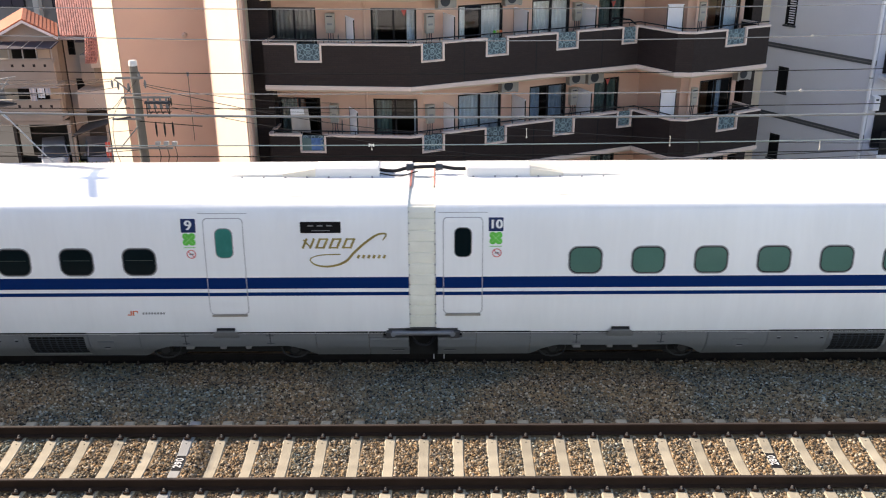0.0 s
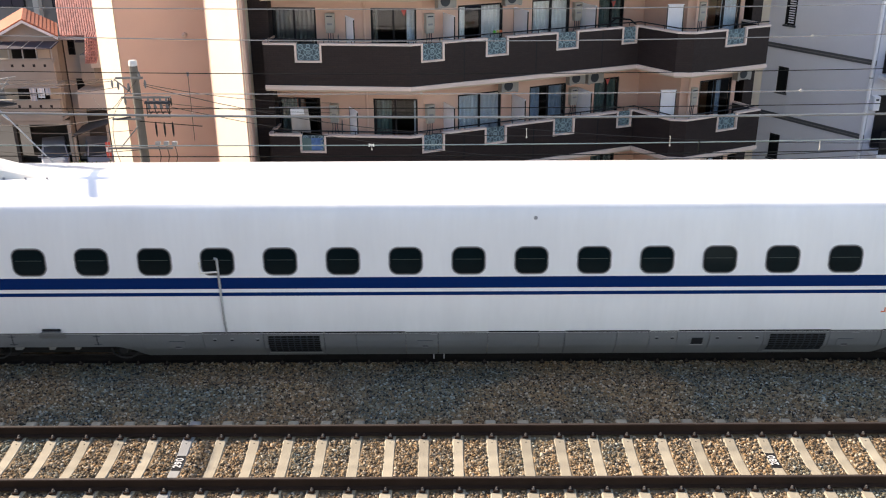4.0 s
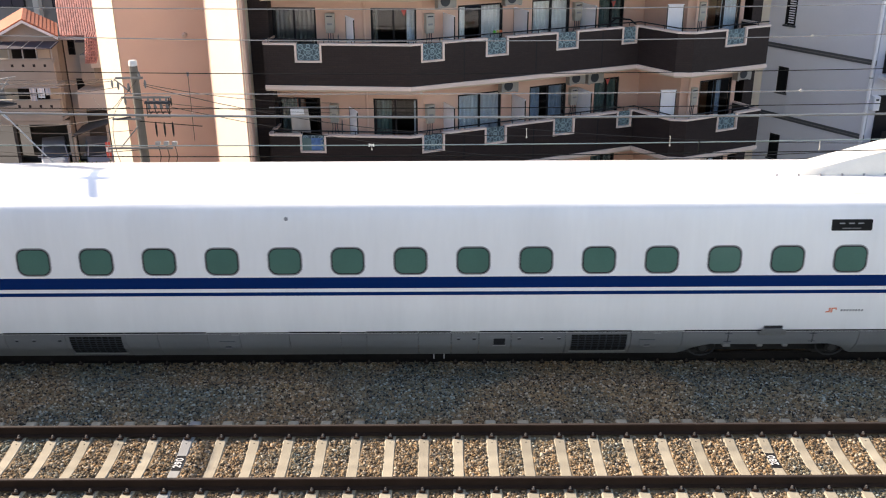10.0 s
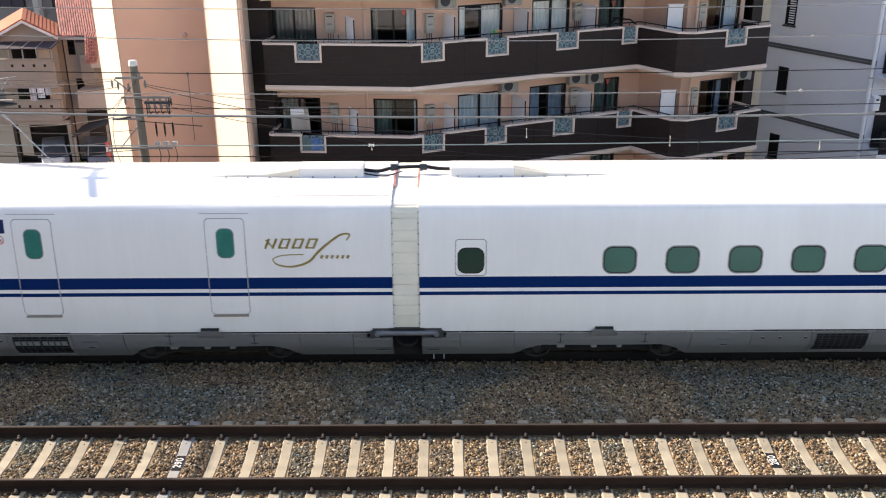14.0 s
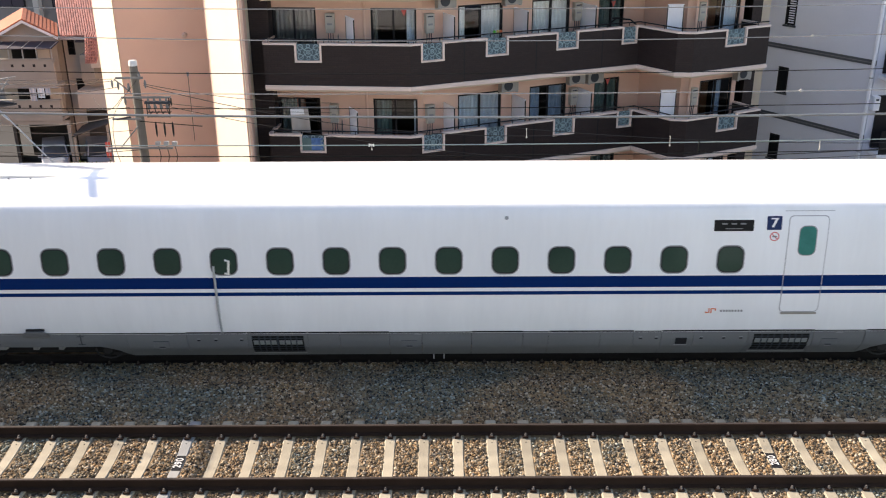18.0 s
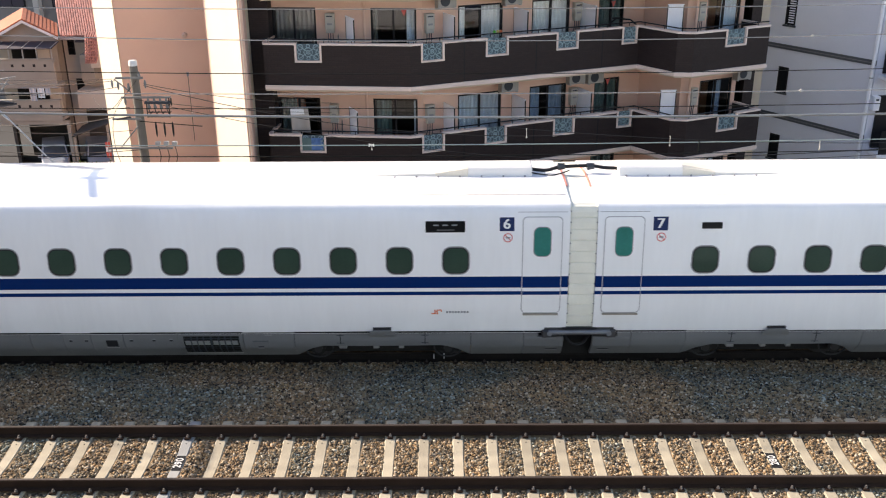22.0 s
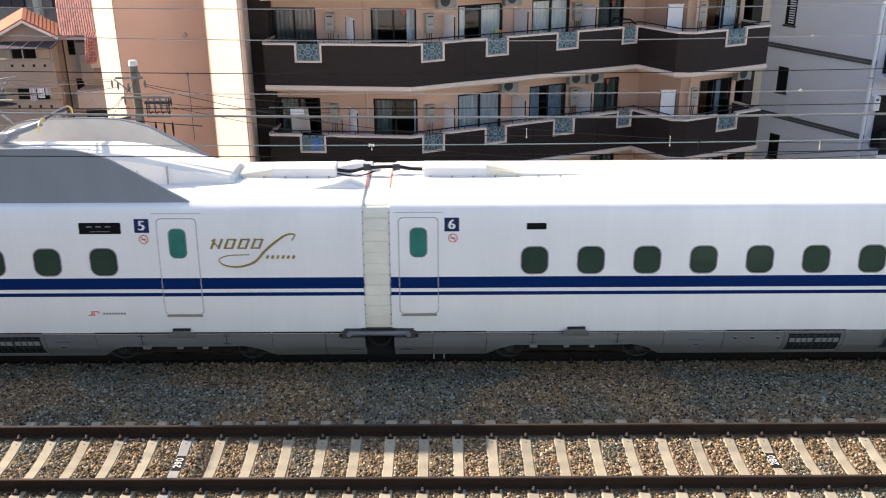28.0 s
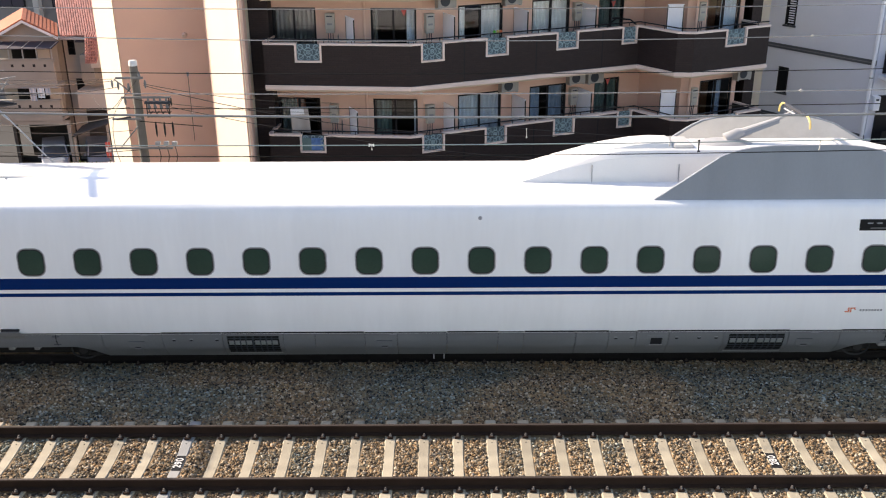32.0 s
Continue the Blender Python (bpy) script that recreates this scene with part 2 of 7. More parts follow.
# ---- mesh helpers ----
class Shape:
    """Vertices and faces of one mesh."""

    def __init__(self):
        self.v, self.f, self.k = [], [], []
        self.weld = False

    def add(self, verts, faces, k=0):
        o = len(self.v)
        self.v += [tuple(p) for p in verts]
        self.f += [tuple(o + i for i in q) for q in faces]
        self.k += [k] * len(faces)
        return self

    def hexa(self, p, k=0):
        """Eight corners: four below, four above, both anticlockwise from above."""
        return self.add(p, [(3, 2, 1, 0), (4, 5, 6, 7), (0, 1, 5, 4), (1, 2, 6, 5), (2, 3, 7, 6), (3, 0, 4, 7)], k)

    def box(self, x0, x1, y0, y1, z0, z1, k=0, m=None):
        p = [(x0, y0, z0), (x1, y0, z0), (x1, y1, z0), (x0, y1, z0), (x0, y0, z1), (x1, y0, z1), (x1, y1, z1), (x0, y1, z1)]
        return self.hexa([m @ Vector(q) for q in p] if m else p, k)

    def tube(self, path, r, n=8, k=0, caps=True):
        """A round bar along points; r is one radius or one a point."""
        path = [Vector(p) for p in path]
        radii = r if isinstance(r, (list, tuple)) else [r] * len(path)
        verts, faces = [], []
        for i, p in enumerate(path):
            t = (path[min(i + 1, len(path) - 1)] - path[max(i - 1, 0)]).normalized()
            a = t.cross(Vector((0, 0, 1)) if abs(t.z) < 0.9 else Vector((1, 0, 0))).normalized()
            b = t.cross(a)
            verts += [p + (a * math.cos(w) + b * math.sin(w)) * radii[i] for w in [2 * math.pi * j / n for j in range(n)]]
        for i in range(len(path) - 1):
            for j in range(n):
                faces.append((i * n + j, i * n + (j + 1) % n, (i + 1) * n + (j + 1) % n, (i + 1) * n + j))
        if caps:
            faces += [tuple(range(n - 1, -1, -1)), tuple(range((len(path) - 1) * n, len(path) * n))]
        return self.add(verts, faces, k)

    def sweep(self, rings, k=0, closed=False, caps=False):
        """Skin over equal rows of points."""
        n = len(rings[0])
        faces = []
        for i in range(len(rings) - 1):
            for j in range(n if closed else n - 1):
                faces.append((i * n + j, i * n + (j + 1) % n, (i + 1) * n + (j + 1) % n, (i + 1) * n + j))
        if caps:
            faces += [tuple(range(n - 1, -1, -1)), tuple(range((len(rings) - 1) * n, len(rings) * n))]
        return self.add([p for r in rings for p in r], faces, k)

    def prism(self, outline, y0, y1, k=0):
        """An outline in x and z, carried from y0 to y1."""
        return self.sweep([[(x, y0, z) for x, z in outline], [(x, y1, z) for x, z in outline]], k, True, True)

    def mesh(self, name, mats, smooth=False, bevel=0.0):
        me = bpy.data.meshes.new(name)
        me.from_pydata(self.v, [], self.f)
        for m in mats if isinstance(mats, (list, tuple)) else [mats]:
            me.materials.append(m)
        me.polygons.foreach_set("material_index", self.k)
        bm = bmesh.new()
        bm.from_mesh(me)
        if self.weld:
            bmesh.ops.remove_doubles(bm, verts=bm.verts, dist=0.0002)
        bmesh.ops.recalc_face_normals(bm, faces=bm.faces)
        if bevel:
            bmesh.ops.bevel(bm, geom=[e for e in bm.edges if len(e.link_faces) == 2 and e.calc_face_angle(0) > 0.6],
                            offset=bevel, segments=1, affect="EDGES", clamp_overlap=True)
        bm.to_mesh(me)
        bm.free()
        if smooth:
            me.polygons.foreach_set("use_smooth", [True] * len(me.polygons))
            me.set_sharp_from_angle(angle=radians(35))
        return me


def part(name, shape, material, parent=None, label="", smooth=False, bevel=0.0):
    """One mesh object from a Shape, under a thing or under a part."""
    ob = new(name, shape if isinstance(shape, bpy.types.Mesh) else shape.mesh(name, material, smooth, bevel))
    if parent:
        ob.parent = parent
    return tagged(ob, label)


def thing(name, label, category, group="", m=None, kind=""):
    ob = new(name)
    ob.empty_display_size = 0.2
    if m:
        ob.matrix_world = m
    return tagged(ob, label, category, group, kind)


def rounded(x0, x1, z0, z1, r, n=5):
    """A rounded rectangle, as points anticlockwise in x and z."""
    out = []
    for cx, cz, a in ((x1 - r, z0 + r, -90), (x1 - r, z1 - r, 0), (x0 + r, z1 - r, 90), (x0 + r, z0 + r, 180)):
        out += [(cx + r * math.cos(radians(a + 90 * i / n)), cz + r * math.sin(radians(a + 90 * i / n))) for i in range(n + 1)]
    return out


# ---- track bed ----
def bed_height(x, y):
    """The top of the ballast."""
    return (-0.213 + 0.008 * math.sin(x * 1.3) * math.sin(y * 1.7) + 0.035 * math.exp(-((y - 15.2) / 0.7) ** 2)
            - 0.145 * (lambda u: u * u * (3 - 2 * u))(min(1.0, max(0.0, (y - 15.3) / 0.85))) - 0.025 * math.exp(-((y - 13.03) / 0.4) ** 2))


def track_bed():
    deck = Shape().box(-60, 60, 6.0, 24.0, -1.6, -0.75)
    part("viaduct_deck", deck, DECK, label="grey concrete railway viaduct deck under the tracks")["kind"] = "structure"
    xs, ys = np.linspace(-60, 60, 121), np.linspace(8.6, 21.6, 40)
    rows = [[(x, y, bed_height(x, y) - 0.014 if 9.4 < y < 20.9 else -0.74) for x in xs] for y in ys]
    bed = part("ballast_bed", Shape().sweep(rows), BED, smooth=True, label="brown and grey gravel ballast between the rails")
    tagged(bed, category="ballast", kind="structure")
    # loose stones, denser where they lie nearest
    rng = np.random.default_rng(7)
    t = (1 + 5 ** 0.5) / 2
    ico = np.array([(-1, t, 0), (1, t, 0), (-1, -t, 0), (1, -t, 0), (0, -1, t), (0, 1, t), (0, -1, -t), (0, 1, -t),
                    (t, 0, -1), (t, 0, 1), (-t, 0, -1), (-t, 0, 1)]) / 1.9
    tri = np.array([(0, 11, 5), (0, 5, 1), (0, 1, 7), (0, 7, 10), (0, 10, 11), (1, 5, 9), (5, 11, 4), (11, 10, 2), (10, 7, 6), (7, 1, 8),
                    (3, 9, 4), (3, 4, 2), (3, 2, 6), (3, 6, 8), (3, 8, 9), (4, 9, 5), (2, 4, 11), (6, 2, 10), (8, 6, 7), (9, 8, 1)])
    count = 150000
    x = rng.uniform(-10.5, 10.5, count)
    y = rng.uniform(11.4, 17.0, count)
    # none where the sleepers and rails lie
    ph = np.abs((x - SLEEPER_X + SLEEPER_STEP / 2) % SLEEPER_STEP - SLEEPER_STEP / 2)
    on_near = (ph < 0.112) & (np.abs(y - TRACK_NEAR) < 1.23)
    on_far = (ph < 0.15) & (np.abs(y - TRACK_FAR) < 0.84)
    on_rail = (np.abs(np.abs(y - TRACK_NEAR) - 0.75) < 0.09) | (np.abs(np.abs(y - TRACK_FAR + 0.09) - 0.75) < 0.045)
    keep = ~(on_near | on_far | on_rail)
    x, y = x[keep], y[keep]
    n = len(x)
    z = np.array([bed_height(a, b) for a, b in zip(x, y)]) + rng.uniform(-0.012, 0.007, n)
    size = rng.gamma(7, 0.0026, n).clip(0.010, 0.033)
    a, c = rng.uniform(0, 6.283, n), rng.uniform(0, 6.283, n)
    v = ico[None] * (1 + rng.uniform(-0.30, 0.30, (n, 12, 1)))
    v = v * np.stack([rng.uniform(0.8, 1.5, n), rng.uniform(0.7, 1.1, n), rng.uniform(0.5, 0.9, n)], 1)[:, None]
    ca, sa, cc, sc = np.cos(a)[:, None], np.sin(a)[:, None], np.cos(c * 0.15)[:, None], np.sin(c * 0.15)[:, None]
    v = np.stack([v[..., 0], v[..., 1] * cc - v[..., 2] * sc, v[..., 1] * sc + v[..., 2] * cc], -1)
    v = np.stack([v[..., 0] * ca - v[..., 1] * sa, v[..., 0] * sa + v[..., 1] * ca, v[..., 2]], -1)
    v = v * size[:, None, None] + np.stack([x, y, z], 1)[:, None]
    me = bpy.data.meshes.new("ballast_stones")
    me.vertices.add(n * 12)
    me.vertices.foreach_set("co", v.reshape(-1))
    f = (tri[None] + 12 * np.arange(n)[:, None, None]).reshape(-1)
    me.loops.add(len(f))
    me.loops.foreach_set("vertex_index", f.astype(np.int32))
    me.polygons.add(len(f) // 3)
    me.polygons.foreach_set("loop_start", np.arange(0, len(f), 3, dtype=np.int32))
    me.materials.append(STONE)
    me.update(calc_edges=True)
    me.validate()
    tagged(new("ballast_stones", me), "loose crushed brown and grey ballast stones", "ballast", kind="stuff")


CANT = -2.5                              # the train's track leans away from the eye


def lie(x, centre):
    """Where a thing lies on its track; the far track is canted."""
    return pose(x, centre - 0.09, -0.215, CANT, 0, 0) if centre == TRACK_FAR else pose(x, centre, 0)


SLEEPER_X, SLEEPER_STEP = -0.34, 0.5807
RAIL = [(-0.073, 0.0), (0.073, 0.0), (0.073, 0.014), (0.014, 0.034), (0.010, 0.125), (0.033, 0.138), (0.0325, 0.166), (0.024, 0.174),
        (-0.024, 0.174), (-0.0325, 0.166), (-0.033, 0.138), (-0.010, 0.125), (-0.014, 0.034), (-0.073, 0.014)]


def rails():
    for centre, which in ((TRACK_NEAR, "the open track"), (TRACK_FAR, "the track under the train")):
        for side in (-1, 1):
            y = side * 0.75
            rail = thing("rail", "long rust-brown steel rail of " + which, "rail", "rails of the two tracks", lie(0, centre))
            body = Shape().sweep([[(-60, y + a, b - 0.174) for a, b in RAIL], [(60, y + a, b - 0.174) for a, b in RAIL]], 0, True, True)
            part("rail_body", body, RUST if centre == TRACK_NEAR else RAIL_SHADED, rail)
            part("running_face", Shape().box(-60, 60, y - 0.022, y + 0.022, 0.0005, 0.003), RAILTOP, rail, "worn running face of the rail")


BOLT = mat("bolt_grey", (0.17, 0.155, 0.14), 0.5, metal=0.3)


def sleeper_top(y):
    return -0.185 - 0.055 * max(0.0, 1 - (y / 0.62) ** 2)


def sleeper(centre):
    """A prestressed sleeper, lower in the middle, with its rail clips."""
    ob = thing("railway_sleeper", "pale concrete railway sleeper bedded in ballast under the rails", "sleeper", "sleepers of the tracks")
    rings = []
    for y in (-1.2, -1.18, -0.95, -0.6, -0.45, -0.3, -0.15, 0.0, 0.15, 0.3, 0.45, 0.6, 0.95, 1.18, 1.2):
        top = sleeper_top(y) - (0.02 if abs(y) > 1.19 else 0.0)
        w = 0.098
        rings.append([(-w - 0.025, y, -0.42), (w + 0.025, y, -0.42), (w, y, top - 0.022), (w - 0.02, y, top), (-w + 0.02, y, top), (-w, y, top - 0.022)])
    part("sleeper_body", Shape().sweep(rings, 0, True, True), CONCRETE, ob)
    for rail_y in (-0.75, 0.75):
        for s in (-1, 1):
            y = rail_y + s * 0.11
            clip = Shape().box(-0.05, 0.05, y - 0.045, y + 0.045, -0.186, -0.15)
            c = part("rail_clip", clip, RUST, ob, "rusty rail clip with bolt")
            part("bolt", Shape().tube([(0, y, -0.15), (0, y, -0.13)], 0.028, 6).tube([(0, y, -0.13), (0, y, -0.105)], 0.015, 6), BOLT, c)
        part("bolt_hole", Shape().tube([(0, rail_y * 0.68, sleeper_top(rail_y * 0.68) - 0.01), (0, rail_y * 0.68, sleeper_top(rail_y * 0.68) + 0.003)], 0.011, 8), DARK, ob)
    ob.matrix_world = pose(SLEEPER_X, centre, 0)
    return ob


def text_mesh(body, size):
    cu = bpy.data.curves.new("numeral", "FONT")
    cu.body, cu.size, cu.align_x, cu.align_y = body, size, "CENTER", "CENTER"
    tmp = bpy.data.objects.new("numeral", cu)
    scene.collection.objects.link(tmp)
    me = bpy.data.meshes.new_from_object(tmp)
    bpy.data.objects.remove(tmp)
    return me


def painted_field(y0, y1, half, eps):
    """A thin painted patch that follows a sleeper's top."""
    return Shape().sweep([[(-half, y, sleeper_top(y) + eps), (half, y, sleeper_top(y) + eps)] for y in np.linspace(y0, y1, 7)])


def sleepers():
    first = sleeper(TRACK_NEAR)
    # far-track copies carry the train's shade in their body and bolt colours
    shaded = first.children[0].data.copy()
    shaded.materials[0] = mat("sleeper_shaded", (0.07, 0.055, 0.045), 0.9, var=0.3, scale=4, bump=0.3)
    shaded_bolts = {}
    for centre in (TRACK_NEAR, TRACK_FAR):
        for i in range(-18, 20):
            if centre == TRACK_NEAR and i == 0:
                continue
            ob = copy_thing(first, lie(SLEEPER_X + i * SLEEPER_STEP, centre))
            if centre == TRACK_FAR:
                ob["label"] = "concrete sleeper under the train, darkened for the shade there"
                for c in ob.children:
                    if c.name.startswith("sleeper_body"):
                        c.data = shaded
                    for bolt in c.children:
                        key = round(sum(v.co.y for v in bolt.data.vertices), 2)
                        if key not in shaded_bolts:
                            shaded_bolts[key] = bolt.data.copy()
                            shaded_bolts[key].materials[0] = shaded.materials[0]
                        bolt.data = shaded_bolts[key]
            if centre == TRACK_NEAR and i in (-7, 10):
                number = "290" if i < 0 else "280"
                part("painted_field", painted_field(-0.22, 0.20, 0.078, 0.003), RUBBER, ob, "dark painted field")
                me = text_mesh(number, 0.175)
                digits = Shape()
                for shift in (-0.006, 0.0, 0.006):
                    digits.add([(-v.co.y + shift, v.co.x * 1.05, sleeper_top(v.co.x * 1.05) + 0.006 + shift * 0.1) for v in me.vertices], [tuple(p.vertices) for p in me.polygons])
                part("painted_number", digits, WORN_WHITE, ob, "white painted number " + number)
                if i < 0:
                    for c in ob.children:
                        if c.name.startswith("sleeper_body"):
                            c.data = c.data.copy()
                            c.data.materials[0] = GREY_SLEEPER
                ob["label"] = ("grey" if i < 0 else "pale") + " concrete sleeper with the painted number " + number


WORN_WHITE = mat("paint_worn_white", (0.68, 0.67, 0.64), 0.8, var=0.35, scale=14)
GREY_SLEEPER = mat("sleeper_grey", (0.30, 0.30, 0.29), 0.85, var=0.12, scale=2.0, bump=0.25)
track_bed()
rails()
sleepers()
for x in (-0.19, 0.01):
    peg = thing("marker_peg", "thin white marker peg standing in the ballast", "marker", "marker pegs", pose(x, 16.3, 0))
    part("peg", Shape().tube([(0, 0, -0.37), (0, 0, -0.105)], 0.008, 6), DARK, peg, "dark lower rod")
    part("tip", Shape().tube([(0, 0, -0.104), (0, 0, 0.0 if x < -0.1 else 0.02)], 0.009, 6), WHITE, peg, "white tip")

# ---- the train ----
CAR = 24.952
GAP = 0.25
PROFILE = [(0.70, 1.595), (0.85, 1.625), (1.05, 1.655), (1.4, 1.678), (2.0, 1.674), (2.6, 1.665), (2.9, 1.645), (3.12, 1.61),
           (3.205, 1.568), (3.245, 1.515), (3.265, 1.42), (3.283, 1.26), (3.31, 1.02), (3.345, 0.74), (3.38, 0.42), (3.395, 0.15)]


def side(z):
    return float(np.interp(z, [p[0] for p in PROFILE], [p[1] for p in PROFILE]))


def roof(y):
    """The roof's height y metres off the centre line."""
    return float(np.interp(abs(y), [p[1] for p in PROFILE[::-1]][:10], [p[0] for p in PROFILE[::-1]][:10]))


def ring(x, grow=0.0):
    pts = [(x, -w - grow, z) for z, w in PROFILE[:8]] + [(x, -w - grow * 0.7, z + grow * 0.7) for z, w in PROFILE[8:12]]
    pts += [(x, -w, z + grow) for z, w in PROFILE[12:]]
    return pts + [(p[0], -p[1], p[2]) for p in pts[::-1]]


def plate(x0, x1, z0, z1, r, eps, depth=0.02):
    """A rounded plate that follows the coach side, eps proud of it."""
    zs = set(np.linspace(z0 + r, z1 - r, max(2, int((z1 - z0) / 0.16))))
    for i in range(6):
        zs |= {z0 + r - r * math.cos(radians(18 * i)), z1 - r + r * math.cos(radians(18 * i))}
    s, front, back = Shape(), [], []
    for z in sorted(zs):
        dz = max(z0 + r - z, z - z1 + r, 0)
        ins = r - math.sqrt(max(0, r * r - dz * dz))
        y = -side(z) - eps
        front.append([(x0 + ins, y, z), (x1 - ins, y, z)])
        back.append([(x0 + ins, y + depth, z), (x1 - ins, y + depth, z)])
    s.sweep(front)
    s.sweep([[f[0] for f in front], [b[0] for b in back]])
    s.sweep([[f[1] for f in front], [b[1] for b in back]])
    s.sweep([front[0], back[0]]).sweep([front[-1], back[-1]])
    s.weld = True
    return s


def stroke(points, widths, eps):
    """A flat painted stroke on the coach side along points in x and z."""
    s, rows = Shape(), []
    pts = [Vector((a, b)) for a, b in points]
    for i, p in enumerate(pts):
        t = (pts[min(i + 1, len(pts) - 1)] - pts[max(i - 1, 0)]).normalized()
        n = Vector((-t.y, t.x)) * widths[i] / 2
        rows.append([(q.x, -side(q.y) - eps, q.y) for q in (p - n, p + n)])
    return s.sweep(rows)


def smooth_path(pts, n=6):
    """Points of a smooth line through pts."""
    out = []
    p = [Vector(q) for q in pts]
    for i in range(len(p) - 1):
        a, b, c, e = p[max(i - 1, 0)], p[i], p[i + 1], p[min(i + 2, len(p) - 1)]
        for j in range(n):
            t = j / n
            out.append(0.5 * ((2 * b) + (c - a) * t + (2 * a - 5 * b + 4 * c - e) * t * t + (3 * b - 3 * c + e - a) * t ** 3))
    return out + [p[-1]]


BLIND_EDGE = mat("blind_edge", (0.055, 0.07, 0.065), 0.5)


def coach_window(car, x, w, pane, z0=1.926, z1=2.436):
    seal = part("window", plate(x - w / 2 - 0.022, x + w / 2 + 0.022, z0 - 0.022, z1 + 0.022, 0.175, 0.004), SEAM, car)
    rim = part("window_seal", plate(x - w / 2, x + w / 2, z0, z1, 0.155, 0.007), RUBBER, seal)
    part("pane", plate(x - w / 2 + 0.02, x + w / 2 - 0.02, z0 + 0.02, z1 - 0.02, 0.14, 0.0095), PANES[pane], seal)
    if pane == "clear":
        part("blind_edge", plate(x - w / 2 + 0.05, x + w / 2 - 0.05, (z0 + z1) / 2 + 0.028, (z0 + z1) / 2 + 0.036, 0.003, 0.0105), BLIND_EDGE, seal)


def coach_door(car, x, pane="teal"):
    door = part("door", plate(x - 0.368, x + 0.368, 1.118, 3.012, 0.085, 0.004), DOOR_SEAL, car, "white plug door with a rounded grey seal")
    part("leaf", plate(x - 0.352, x + 0.352, 1.133, 2.996, 0.075, 0.009), PAINT, door)
    part("door_window_seal", plate(x - 0.165, x + 0.165, 2.25, 2.825, 0.115, 0.0125), SEAM, door)
    part("door_window", plate(x - 0.15, x + 0.15, 2.265, 2.81, 0.105, 0.0155), PANES[pane], door)
    part("door_sill", Shape().box(x - 0.33, x + 0.33, -1.70, -1.62, 1.085, 1.115), mat_sill, door, "worn metal door sill")
    part("door_gutter", plate(x - 0.45, x + 0.45, 3.09, 3.10, 0.004, 0.008), DOOR_SEAL, car)


mat_sill = mat("worn_sill", (0.34, 0.31, 0.27), 0.5, metal=0.4)


def number_board(car, x, digits, clover):
    board = part("number_board", plate(x - 0.135, x + 0.135, 2.745, 3.0, 0.012, 0.006), NAVY, car, "navy board with the white number " + digits)
    me = text_mesh(digits, 0.235 if len(digits) == 1 else 0.215)
    bold = Shape()
    for shift, eps in ((-0.009, 0.0095), (0.0, 0.0105), (0.009, 0.0115)):
        bold.add([(x + v.co.x * 1.16 + shift, -side(2.872 + v.co.y * 1.08) - eps, 2.872 + v.co.y * 1.08) for v in me.vertices], [tuple(p.vertices) for p in me.polygons])
    part("numeral", bold, WHITE, board)
    z = 2.62
    if clover:
        leafy = part("class_sign", plate(x - 0.035, x + 0.035, 2.58, 2.65, 0.03, 0.006), GREEN, car, "bright green four-leaf class sign")
        for a in (-1, 1):
            for b in (-1, 1):
                part("leaf_lobe", plate(x + a * 0.057 - 0.06, x + a * 0.057 + 0.06, 2.615 + b * 0.057 - 0.06, 2.615 + b * 0.057 + 0.06, 0.052, 0.0062), GREEN, leafy)
        for a in (45, 135):
            c, s_ = math.cos(radians(a)) * 0.11, math.sin(radians(a)) * 0.11
            part("leaf_line", stroke([(x - c, 2.615 - s_), (x + c, 2.615 + s_)], [0.009, 0.009], 0.0085), LEAF_LINE, leafy)
        part("sign_bar", plate(x - 0.11, x + 0.11, 2.452, 2.462, 0.003, 0.006), GREEN, car)
        z = 2.33
    r = 0.078
    ring_pts = [(x + 0.02 + r * math.cos(a), z + r * math.sin(a)) for a in np.linspace(0, 2 * math.pi, 25)]
    sign = part("no_smoking_sign", stroke(ring_pts, [0.018] * 25, 0.006), SIGN_RED, car, "small red ring sign with a slash")
    part("slash", stroke([(x - 0.032, z + 0.052), (x + 0.072, z - 0.052)], [0.016, 0.016], 0.007), SIGN_RED, sign)
    part("sign_bar", plate(x - 0.02, x + 0.06, z - 0.012, z + 0.012, 0.004, 0.008), INK, sign)


